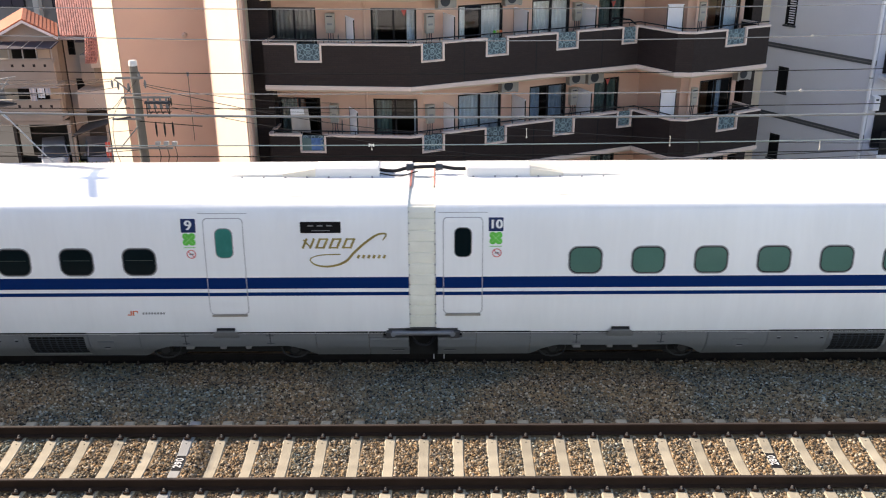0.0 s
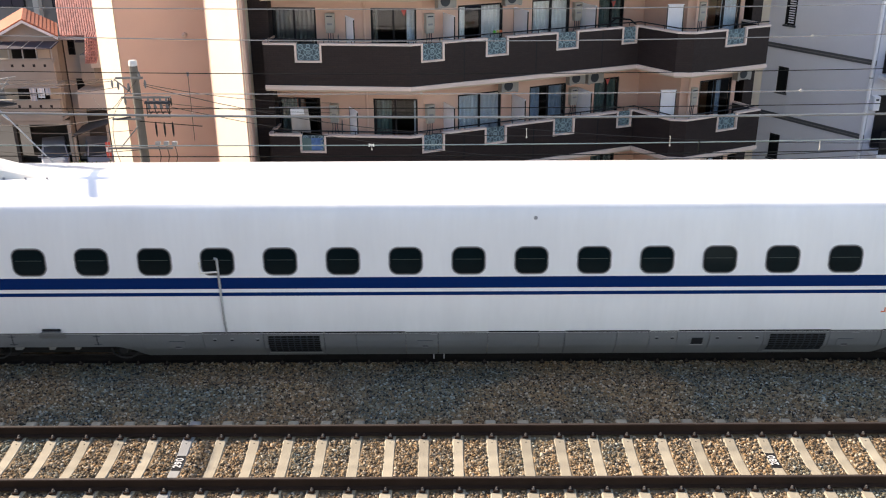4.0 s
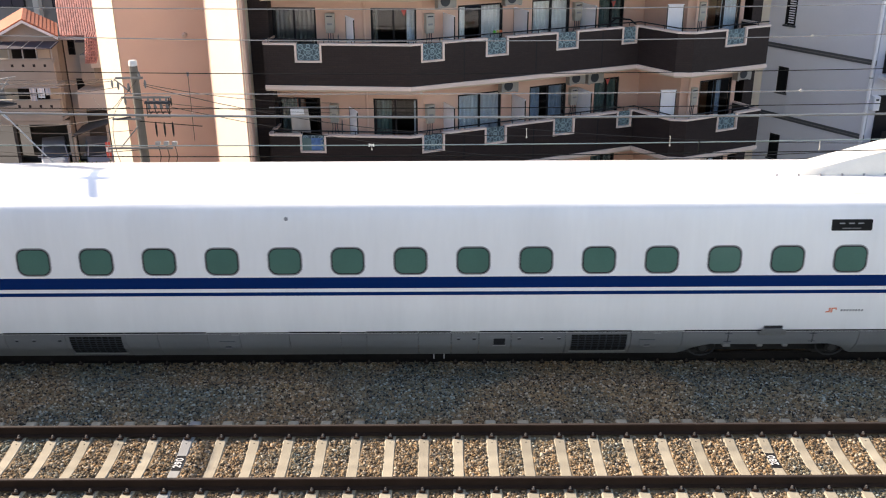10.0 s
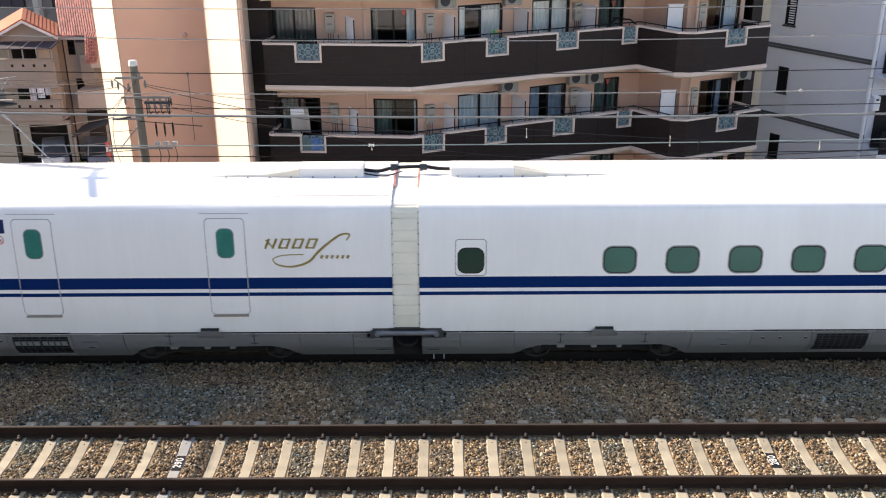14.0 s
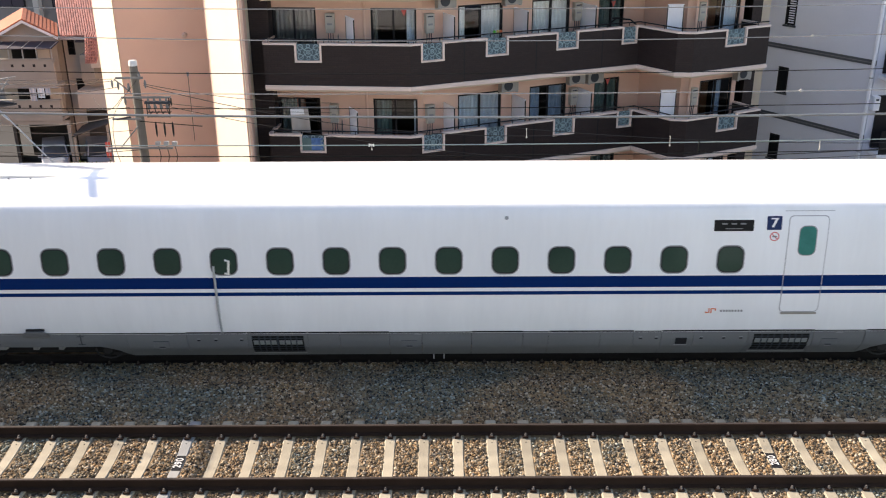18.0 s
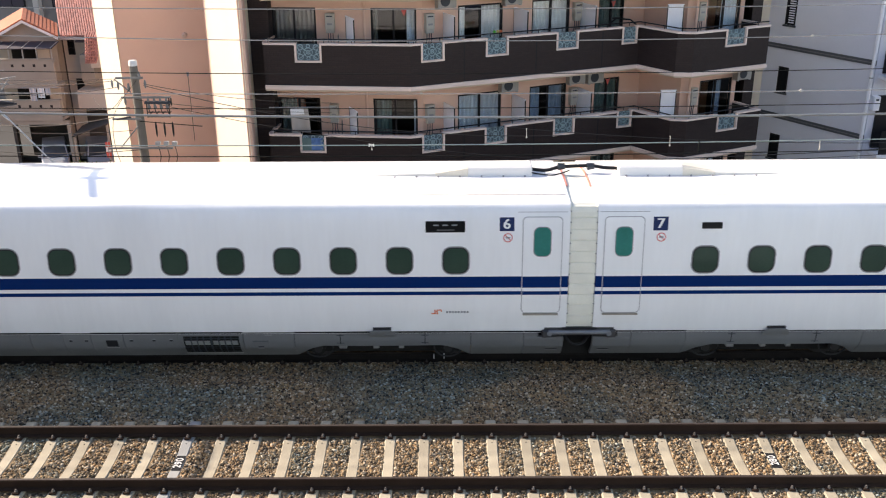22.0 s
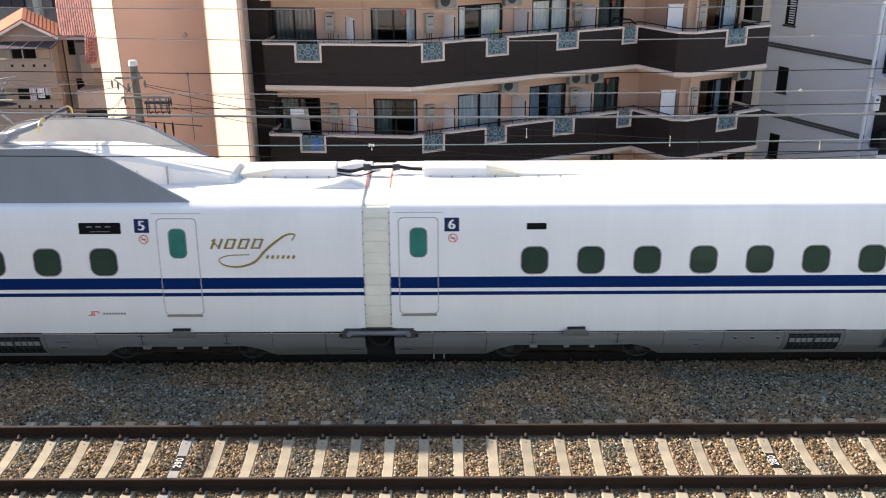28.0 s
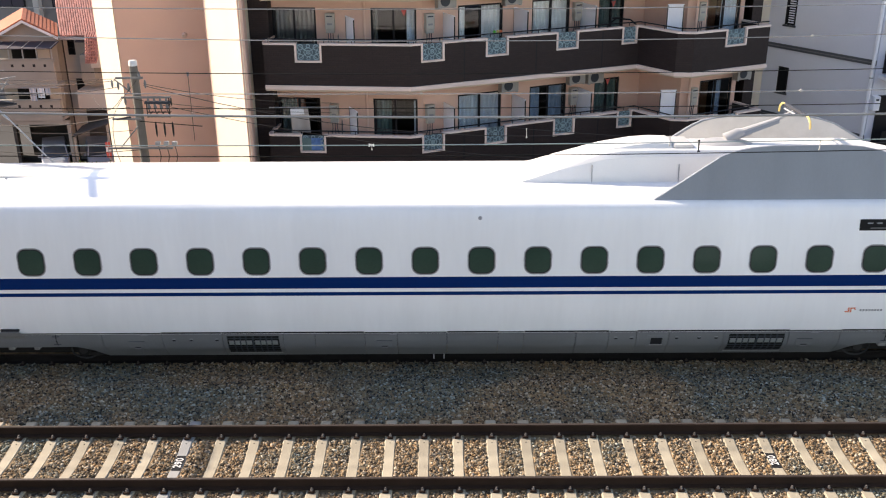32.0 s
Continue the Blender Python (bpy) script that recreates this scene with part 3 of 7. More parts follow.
def emblem(car, x0, x1):
    """A gold sweeping line with slanted bars on both sides of it."""
    k = (x1 - x0) / 1.64
    loop = [(1.50, 2.585), (1.56, 2.70), (1.40, 2.69), (1.18, 2.54), (0.98, 2.36), (0.80, 2.17), (0.52, 2.08), (0.26, 2.11), (0.16, 2.22), (0.34, 2.30), (0.72, 2.315)]
    pts = smooth_path([(x0 + a * k, b) for a, b in loop])
    wid = [0.02 + 0.026 * math.sin(math.pi * min(1, i / (len(pts) - 1) * 1.25)) for i in range(len(pts))]
    swoosh = part("emblem", stroke(pts, wid, 0.006), GOLD, car, "gold sweeping emblem with slanted bars")
    for i in range(4):
        a = x0 + (0.03 + i * 0.245) * k
        for b, top in ((0.0, 0.0), (0.135, 0.0)):
            part("slanted_bar", stroke([(a + b, 2.43), (a + b + 0.085, 2.625)], [0.042, 0.042], 0.006), GOLD, swoosh)
        part("slanted_bar", stroke([(a + 0.02, 2.445 if i else 2.60), (a + 0.155, 2.445)], [0.028, 0.028], 0.0065), GOLD, swoosh)
        if i:
            part("slanted_bar", stroke([(a + 0.085, 2.61), (a + 0.22, 2.61)], [0.028, 0.028], 0.0065), GOLD, swoosh)
    for i in range(6):
        a = x0 + (1.03 + i * 0.095) * k
        part("slanted_bar", stroke([(a, 2.235), (a + 0.03, 2.30)], [0.045, 0.045], 0.006), GOLD, swoosh)


def display(car, x0, x1, small=False):
    d = part("display", plate(x0, x1, 2.725 if not small else 2.775, 2.935 if not small else 2.895, 0.015, 0.006), LED, car, "black destination display")
    if not small:
        for i in range(3):
            a = x0 + 0.14 + 0.17 * i
            part("display_bar", plate(a, a + 0.10, 2.85, 2.875, 0.004, 0.0085), INK, d)
        part("display_bar", plate(x0 + 0.2, x1 - 0.2, 2.765, 2.777, 0.004, 0.0085), INK, d)


def operator_mark(car, x):
    m = part("operator_mark", stroke([(x - 0.09, 1.115), (x - 0.02, 1.115), (x - 0.02, 1.20)], [0.03] * 3, 0.005), ORANGE, car, "small orange mark with grey bars")
    part("mark_bar", stroke([(x + 0.02, 1.10), (x + 0.02, 1.19), (x + 0.10, 1.19), (x + 0.10, 1.15)], [0.028] * 4, 0.005), ORANGE, m)
    for i in range(8):
        part("mark_bar", plate(x + 0.19 + i * 0.055, x + 0.225 + i * 0.055, 1.125, 1.165, 0.004, 0.005), INK, m)


def skirt_panel(car, x0, x1, low=0.065, label="", arch=False):
    """One underfloor cover between two joints."""
    s = Shape()
    rows, inner = [], []
    xs = np.linspace(x0 + 0.005, x1 - 0.005, 31 if arch else 2)
    for x in xs:
        lo = low
        if arch:
            t = (min(x - x0, x1 - x) - 0.10) / 0.42
            lo = low + 0.325 * min(1.0, max(0.0, t)) ** 0.45 - 0.02 * math.sin((x - x0) / (x1 - x0) * math.pi)
        zs = [0.695 + (lo - 0.695) * k / 8 for k in range(9)] if arch else [0.695, 0.61, 0.52, 0.46, 0.40, 0.34, 0.25, 0.15, lo]
        rows.append([(x, face(z), z) for z in zs])
        inner.append([(x, face(z) + 0.04, z) for z in zs])
    s.sweep(rows)
    s.sweep([[r[-1] for r in rows], [r[-1] for r in inner]])
    s.sweep([rows[0], inner[0]]).sweep([rows[-1], inner[-1]])
    s.weld = True
    return part("skirt_panel", s, SKIRT, car, label, smooth=True)


def face(z, eps=0.0):
    return -1.575 + (0.695 - z) * 0.12 + max(0, 0.52 - z) * 0.28 + max(0, 0.34 - z) * 0.5 - eps


def sheet(x0, x1, z0, z1, eps, deep=0.03):
    """A plate that lies on the sloping skirt."""
    zs = [z0] + [z for z in (0.34, 0.43, 0.52) if z0 + 0.01 < z < z1 - 0.01] + [z1]
    ring_at = lambda x: [(x, face(z, eps), z) for z in zs] + [(x, face(z, eps) + deep, z) for z in zs[::-1]]
    return Shape().sweep([ring_at(x0), ring_at(x1)], 0, True, True)


def louvre(car, x0, x1, style):
    """An air intake in a pale frame; deep slats, with pale ducts showing behind some of them."""
    frame = part("louvre", sheet(x0 - 0.05, x1 + 0.05, 0.135, 0.66, 0.008), SKIRT, car, "dark louvred air intake in a grey frame")
    part("louvre_mesh", sheet(x0, x1, 0.19, 0.625, 0.012), DARK, frame)
    part("lower_lip", sheet(x0 - 0.02, x1 + 0.02, 0.145, 0.18, 0.024, 0.02), LIP, frame, "pale lower lip")
    if style == "grid":
        for i in range(8):
            z = 0.205 + i * 0.052
            part("slat", sheet(x0, x1, z, z + 0.011, 0.020, 0.008), SEAM_DARK, frame)
        for i in range(1, 8):
            x = x0 + (x1 - x0) * i / 8
            part("mullion", sheet(x - 0.010, x + 0.010, 0.19, 0.625, 0.026, 0.006), SEAM_DARK, frame)
    else:
        mid = (x0 + x1) / 2
        for a, b in ((x0 + 0.03, mid - 0.03), (mid + 0.03, x1 - 0.03)):
            part("duct", sheet(a, b, 0.425, 0.50, 0.020, 0.012), BLOCK, frame, "pale air duct behind the slats")
            part("duct_top", sheet(a, b, 0.505, 0.53, 0.020, 0.012), SEAM, frame)
            for k in range(1, 4):
                x = a + (b - a) * k / 4
                part("mullion", sheet(x - 0.012, x + 0.012, 0.19, 0.625, 0.026, 0.004), SEAM_DARK, frame)
        part("mullion", sheet(mid - 0.018, mid + 0.018, 0.19, 0.625, 0.030, 0.006), SEAM_DARK, frame)
        for z in (0.235, 0.30, 0.365, 0.57):
            part("slat", sheet(x0, x1, z, z + 0.012, 0.024, 0.01), SEAM_DARK, frame)


LIP = mat("louvre_lip_grey", (0.30, 0.30, 0.30), 0.45)
BLOCK = mat("louvre_pale", (0.24, 0.26, 0.25), 0.5, var=0.2, scale=6)
LEAF_LINE = mat("sign_pale_green", (0.30, 0.66, 0.24), 0.5)
SEAM_DARK = mat("louvre_slate", (0.036, 0.044, 0.056), 0.5, metal=0.3)


BRAKE = mat("brake_grey", (0.24, 0.24, 0.235), 0.6)
GUARD = mat("guard_dark", (0.022, 0.022, 0.022), 0.7)


def bogie(car, x):
    # near beam reaches low as dark fill for the shade under the arch
    fr = Shape().box(x - 1.55, x + 1.55, -1.16, -0.90, 0.10, 0.60).box(x - 0.3, x + 0.3, -1.25, 1.25, 0.30, 0.62)
    fr.box(x - 1.55, x + 1.55, 0.95, 1.2, 0.38, 0.60)
    b = part("bogie_frame", fr, DARK, car, "dark bogie frame with shade fill behind the skirt")
    for wx in (x - 1.25, x + 1.25):
        w = Shape().tube([(0, -1.45, 0), (0, 1.45, 0)], 0.08, 10)
        for y in (-0.75, 0.75):
            w.tube([(0, y - 0.065, 0), (0, y + 0.07, 0)], 0.43, 28)
            w.tube([(0, y - 0.10, 0), (0, y - 0.06, 0)], [0.17, 0.30], 16)
        for a in range(6):
            c, s_ = math.cos(a * math.pi / 3), math.sin(a * math.pi / 3)
            w.tube([(c * 0.24, -0.835, s_ * 0.24), (c * 0.24, -0.80, s_ * 0.24)], 0.03, 6)
        ws = part("wheelset", w, WHEEL, car, "steel wheelset", smooth=True)
        ws.matrix_basis = pose(wx, 0, 0.28)
        WHEELSETS.append((ws, wx))
        part("axle_box", Shape().tube([(wx, -1.42, 0.28), (wx, -1.22, 0.28)], 0.13, 14), DARK, b)
        hoop = [(wx + 0.27 * math.cos(t * math.pi / 8), -1.33, 0.26 + 0.2 * math.sin(t * math.pi / 8)) for t in range(17)]
        part("wheel_guard", Shape().tube(hoop, 0.016, 6), GUARD, b, "dark curved guard round the axle end")


WHEELSETS = []
SEAMS = [-1.04, -2.05, -5.42, -6.40, -7.65, -8.69, -9.31, -9.84, -10.47, -11.46, -11.95, -12.93, -13.88, -14.50, -15.45, -16.06, -17.22, -18.37, -19.52, -22.90, -23.94]
LATCHES = (-7.78, -8.11, -8.54, -9.40, -9.70, -17.33, -17.82, -18.15)


def access_lid(owner, x):
    """A recessed lid with its drain mouth and finger slot."""
    lid = part("access_lid", sheet(x - 0.15, x + 0.15, 0.30, 0.50, 0.009), SKIRT, owner, "small rounded lid in the skirt", bevel=0.004)
    part("lid_edge", sheet(x - 0.15, x + 0.15, 0.502, 0.512, 0.006), SEAM_DARK, lid)
    part("drain_mouth", sheet(x - 0.05, x + 0.06, 0.315, 0.35, 0.024, 0.02), SEAM, lid)
    part("drain_slot", sheet(x - 0.05, x + 0.06, 0.353, 0.375, 0.014, 0.008), RUBBER, lid)
    part("lid_label", sheet(x + 0.1, x + 0.24, 0.635, 0.655, 0.006), SEAM, owner)


def underframe(car, spec):
    seams = [s for s in SEAMS if not (spec["number"] == "6" and -15.5 < s < -11.9)]
    if spec["number"] == "6":
        seams = sorted(seams + [-12.07, -13.30, -14.52, -15.33], reverse=True)
    for a, b in zip(seams, seams[1:]):
        arch = b in (-5.42, -22.90)
        p = skirt_panel(car, b, a, arch=arch, label="grey underfloor skirt arched over the bogie" if arch else "")
        mid = (a + b) / 2
        for x in LATCHES:
            if b < x < a:
                part("latch", sheet(x - 0.03, x + 0.03, 0.55, 0.57, 0.010), SEAM, p)
                part("latch_slot", sheet(x - 0.03, x + 0.03, 0.515, 0.545, 0.005), RUBBER, p)
        for x in (-6.08, -14.13, -18.88):
            if b < x < a:
                access_lid(p, x)
        if arch:
            for dx in (-0.81, 0.81):
                part("joint", sheet(mid + dx - 0.008, mid + dx + 0.008, 0.42, 0.69, 0.004), RUBBER, p)
                for z in (0.44, 0.62):
                    part("latch", sheet(mid + dx - 0.07, mid + dx + 0.07, z, z + 0.014, 0.008), SEAM_DARK, p)
            foot = Shape().sweep([[(mid + t * 0.22, face(0.7, 0.015), 0.605), (mid + t * 0.26, face(0.7, 0.055), 0.65), (mid + t * 0.23, face(0.7, 0.10), 0.745), (mid + t * 0.17, face(0.7, 0.105), 0.775), (mid + t * 0.17, face(0.7, -0.02), 0.78)]
                                  for t in (-1, -0.93, 0.93, 1)])
            part("foot_step", foot, SKIRT, car, "grey step recess cover over the bogie")
            part("step_recess", Shape().box(mid - 0.17, mid + 0.17, -1.66, -1.60, 0.782, 0.815), RUBBER, car)
            bogie(car, mid)
            for dx, w in ((-0.78, 0.075), (-0.14, 0.055), (0.35, 0.05)):
                part("brake_box", Shape().box(mid + dx - w, mid + dx + w, -1.43, -1.3, 0.28, 0.375), BRAKE, car, "small grey box under the skirt", bevel=0.01)
    louvre(car, -7.54, -6.48, spec["louvre"][0])
    louvre(car, -17.13, -16.14, spec["louvre"][1])
    if spec["number"] == "6":
        vent = part("vent_panel", sheet(-15.29, -14.76, 0.23, 0.50, 0.010), SEAM_DARK, car, "dark blue louvred vent panel")
        for i in range(5):
            part("slat", sheet(-15.27, -14.78, 0.25 + i * 0.05, 0.27 + i * 0.05, 0.018, 0.008), SEAM_DARK, vent)
    hatch = part("hatch", sheet(-9.10, -8.75, 0.32, 0.60, 0.006), SKIRT, car, "small framed hatch in the skirt")
    part("hatch_glass", sheet(-9.03, -8.81, 0.385, 0.545, 0.010), RUBBER, hatch)
    part("hatch_lip", sheet(-9.04, -8.80, 0.36, 0.38, 0.016, 0.012), LIP, hatch)
    core = Shape().box(-CAR + 1.1, -1.1, -1.30, 1.30, 0.30, 0.69)
    part("underfloor_body", core, DARK, car)
    for x0, x1 in ((-1.035, -0.28), (-CAR + 0.28, -CAR + 1.01)):
        e = part("end_cover", sheet(x0, x1, 0.06, 0.575, 0.0, 0.10), SKIRT, car, "grey end cover of the underfloor", bevel=0.006)
        xm = x0 if x0 < -20 else x1 - 0.44
        part("upper_cover", sheet(x0 if x0 > -20 else x1 - 0.27, x1 if x0 < -20 else x0 + 0.27, 0.58, 0.69, 0.0, 0.06), SKIRT, e)
        part("pocket", sheet(xm + 0.0, xm + 0.44, 0.585, 0.69, -0.07, 0.02), DARK, e, "dark pocket behind the damper")
        part("hand_hole", sheet(xm + 0.12, xm + 0.34, 0.20, 0.225, 0.012, 0.02), SEAM, e)
        part("hand_hole_slot", sheet(xm + 0.12, xm + 0.34, 0.228, 0.25, 0.004, 0.01), RUBBER, e)
    for a, b in zip([-GAP] + seams, seams + [-CAR + GAP]):
        thin = int(abs(a) * 10) % 3 == 0
        part("gutter", plate(b + 0.004, a - 0.004, 0.692, 0.712 if thin else 0.724, 0.003, 0.008), RUBBER, car)


def roof_cover(car, ends, low):
    """Cable covers on the roof by the coupling, low boxes or tall shields."""
    for end in ends:
        x, d = (0.0, -1) if end == "right" else (-CAR, 1)
        if low:
            ring_at = lambda u, hgt, w: [(x + d * u, -w, 3.34), (x + d * u, -w * 0.92, 3.38 + hgt * 0.8), (x + d * u, -w * 0.7, 3.38 + hgt),
                                         (x + d * u, w * 0.7, 3.38 + hgt), (x + d * u, w * 0.92, 3.38 + hgt * 0.8), (x + d * u, w, 3.34)]
            s = Shape().sweep([ring_at(0.84, 0.20, 0.25), ring_at(0.86, 0.215, 0.26), ring_at(2.08, 0.212, 0.26)], caps=True)
            c = part("cable_cover", s, ROOF_WHITE, car, "low white cable cover on the roof")
            part("cover_slope", Shape().sweep([ring_at(2.085, 0.208, 0.26), ring_at(2.72, 0.085, 0.25)], caps=True), NOSE, c, "cream sloping end of the cable cover")
            part("cover_tail", Shape().sweep([ring_at(2.725, 0.082, 0.25), ring_at(3.5, 0.055, 0.22), ring_at(4.5, 0.0, 0.12)], caps=True), COVER, c)
            for i in range(7):
                u = 0.98 + i * 0.42
                part("bolt", Shape().tube([(x + d * u, -0.29, roof(0.29) + 0.0), (x + d * u, -0.29, roof(0.29) + 0.03)], 0.018, 6), SEAM, c)
        else:
            def sec(u, hgt, w):
                return [(x + d * u, 0.12 - w, 3.25), (x + d * u, 0.12 - w * 0.97, 3.34 + hgt * 0.35), (x + d * u, 0.12 - w * 0.78, 3.34 + hgt * 0.85), (x + d * u, 0.12 - w * 0.4, 3.34 + hgt),
                        (x + d * u, 0.12 + w * 0.4, 3.34 + hgt), (x + d * u, 0.12 + w * 0.78, 3.34 + hgt * 0.85), (x + d * u, 0.12 + w * 0.97, 3.34 + hgt * 0.35), (x + d * u, 0.12 + w, 3.25)]
            s = Shape().sweep([sec(0.62, 0.05, 0.44), sec(0.74, 0.45, 0.43), sec(0.86, 0.60, 0.42), sec(0.98, 0.65, 0.42), sec(1.25, 0.64, 0.42), sec(1.9, 0.46, 0.42), sec(2.6, 0.24, 0.42), sec(3.3, 0.06, 0.40), sec(4.6, -0.02, 0.25)], caps=True)
            c = part("cable_shield", s, COVER, car, "tall cream streamlined cable shield on the roof", smooth=True)
            seat = Shape().tube([(x + d * 0.98, 0.1, 3.76), (x + d * 0.80, 0.1, 3.775)], [0.23, 0.21], 16)
            part("insulator_seat", seat, SEAT, c, "rust-stained seat of the insulator", smooth=True)
            cone = Shape().tube([(x + d * 0.80, 0.1, 3.775), (x + d * 0.62, 0.1, 3.82), (x + d * 0.42, 0.1, 3.875), (x + d * 0.28, 0.1, 3.91)], [0.18, 0.15, 0.095, 0.055], 16)
            part("insulator", cone, INSUL, c, "tapered cream insulator", smooth=True)
            part("insulator_cap", Shape().tube([(x + d * 0.29, 0.1, 3.91), (x + d * 0.22, 0.1, 3.925)], 0.035, 8), GALV, c)
            for i in range(7):
                u = 1.0 + i * 0.42
                part("bolt", Shape().tube([(x + d * u, -0.30, roof(0.30)), (x + d * u, -0.30, roof(0.30) + 0.04)], 0.02, 6), SEAM, c)


NOSE = mat("cover_nose_cream", (0.79, 0.73, 0.61), 0.5, var=0.1, scale=2)
SEAT = mat("seat_rusty", (0.30, 0.21, 0.12), 0.7, var=0.4, scale=6)
INSUL = mat("insulator_cream", (0.62, 0.59, 0.48), 0.4, var=0.1)


def roof_cable(car, x):
    """The dark cable joint that bridges the coupling."""
    pts = smooth_path([(x - 0.84, -0.05, 3.48), (x - 0.55, -0.07, 3.46), (x - 0.25, -0.05, 3.52), (x + 0.3, -0.05, 3.54), (x + 0.6, -0.05, 3.50), (x + 0.86, -0.05, 3.49)])
    c = part("roof_cable", Shape().tube(pts, 0.034, 10), RUBBER, car, "black jumper cable over the coupling", smooth=True)
    for u in (-0.25, 0.32):
        part("cable_joint", Shape().tube([(x + u - 0.07, -0.05, 3.525), (x + u + 0.07, -0.05, 3.535)], [0.075, 0.06], 12), SEAM_DARK, c)
    loop = smooth_path([(x - 0.84, -0.1, 3.42), (x - 0.45, -0.22, 3.40), (x - 0.1, -0.1, 3.46)])
    part("thin_cable", Shape().tube(loop, 0.012, 6), RUBBER, c)


def gangway(car):
    """The ribbed weather hood over the coupling at the car's end."""
    s = Shape().sweep([ring(-0.26, -0.035), ring(0.26, -0.035)])
    g = part("gangway_hood", s, CREAM, car, "cream ribbed hood over the car coupling", smooth=True)
    for i in range(11):
        z = 0.86 + i * 0.213
        w = side(z) - 0.03
        p = Shape().sweep([[(-0.235, -side(z + dz) + 0.035 - e, z + dz) for dz, e in ((0.006, 0), (0.016, 0.022), (0.10, 0.024), (0.19, 0.022), (0.204, 0))],
                           [(0.235, -side(z + dz) + 0.035 - e, z + dz) for dz, e in ((0.006, 0), (0.016, 0.022), (0.10, 0.024), (0.19, 0.022), (0.204, 0))]])
        part("hood_rib", p, CREAM, g)
    for x in (-0.238, 0.238):
        for i in range(12):
            z = 0.9 + i * 0.2
            part("hood_bolt", Shape().tube([(x, -side(z) + 0.03, z), (x, -side(z) + 0.002, z)], 0.012, 6), SEAM, g)
        ys = np.linspace(-0.74, 0.74, 11)
        part("roof_tape", Shape().sweep([[(x * 0.93 + u, y, roof(y) + w) for y in ys] for u, w in ((-0.009, -0.036), (-0.009, -0.004), (0.009, -0.004), (0.009, -0.036))]), TAPE, g, "red tape line across the hood")
    bar = Shape().tube([(-0.58, -1.655, 0.715), (0.58, -1.655, 0.715)], 0.046, 12)
    damper = part("yaw_damper", bar, DAMPER, car, "grey damper bar between the cars", smooth=True)
    part("damper_back", Shape().box(-0.66, 0.66, -1.625, -1.58, 0.64, 0.795), STEEL_DARK, damper, "dark plate behind the damper")
    for s in (-1, 1):
        x0, x1 = sorted((s * 0.52, s * 0.70))
        part("damper_bracket", Shape().hexa([(x0, -1.69, 0.605), (x1, -1.66, 0.605), (x1, -1.54, 0.605), (x0, -1.54, 0.605), (x0, -1.70, 0.75), (x1, -1.67, 0.75), (x1, -1.54, 0.75), (x0, -1.54, 0.75)]), STEEL_DARK, damper, bevel=0.012)
        part("damper_eye", Shape().tube([(s * 0.56, -1.70, 0.70), (s * 0.56, -1.66, 0.70)], 0.05, 10), DAMPER, damper)
    part("hood_foot", Shape().box(-0.33, 0.33, -1.665, -1.50, 0.775, 0.80), RUBBER, g, "black plate at the foot of the hood")
    # oversized dark block added so the gap between the cars stays black
    part("coupler", Shape().box(-1.0, 1.0, -1.15, 1.15, 0.02, 0.70), DARK, car, "dark block filling the shaded gap under the coupling")
    part("coupler_hose", Shape().tube(smooth_path([(-0.25, -1.3, 0.5), (-0.1, -1.4, 0.36), (0.1, -1.4, 0.36), (0.25, -1.3, 0.5)]), 0.03, 8), RUBBER, car)


STEEL_DARK = mat("damper_grey", (0.06, 0.06, 0.065), 0.5, metal=0.4)
DAMPER = mat("damper_pale", (0.17, 0.18, 0.20), 0.5, metal=0.2)


def side_pipe(car, x, forked):
    """A thin measuring tube taped to the coach side."""
    foot = x + (0.05 if not forked else 0.04)
    zs = np.linspace(0.74, 2.24 if not forked else 2.10, 8)
    p = part("measuring_tube", Shape().tube([(x + (foot - x) * (2.2 - z) / 1.5, -side(z) - 0.03, z) for z in zs], 0.022, 8), GALV, car, "thin grey tube fixed up the coach side")
    if forked:
        part("tube_bend", Shape().tube([(x + 0.27, -side(2.0) - 0.03, 1.95), (x + 0.29, -side(2.1) - 0.03, 2.20), (x + 0.22, -side(2.2) - 0.03, 2.22)], 0.022, 8), COVER, p)
        part("tube_bend", Shape().tube([(x + 0.20, -side(2.0) - 0.025, 1.96), (x + 0.29, -side(2.0) - 0.025, 1.94)], 0.018, 8), COVER, p)
    else:
        part("tube_bend", Shape().tube([(x, -side(2.0) - 0.03, 1.99), (x - 0.32, -side(2.0) - 0.03, 1.97), (x - 0.33, -side(2.1) - 0.03, 2.18)], 0.02, 8), COVER, p)
        part("tube_bend", Shape().tube([(x, -side(2.24) - 0.03, 2.24), (x - 0.05, -side(2.24) - 0.03, 2.25)], 0.025, 8), GALV, p)


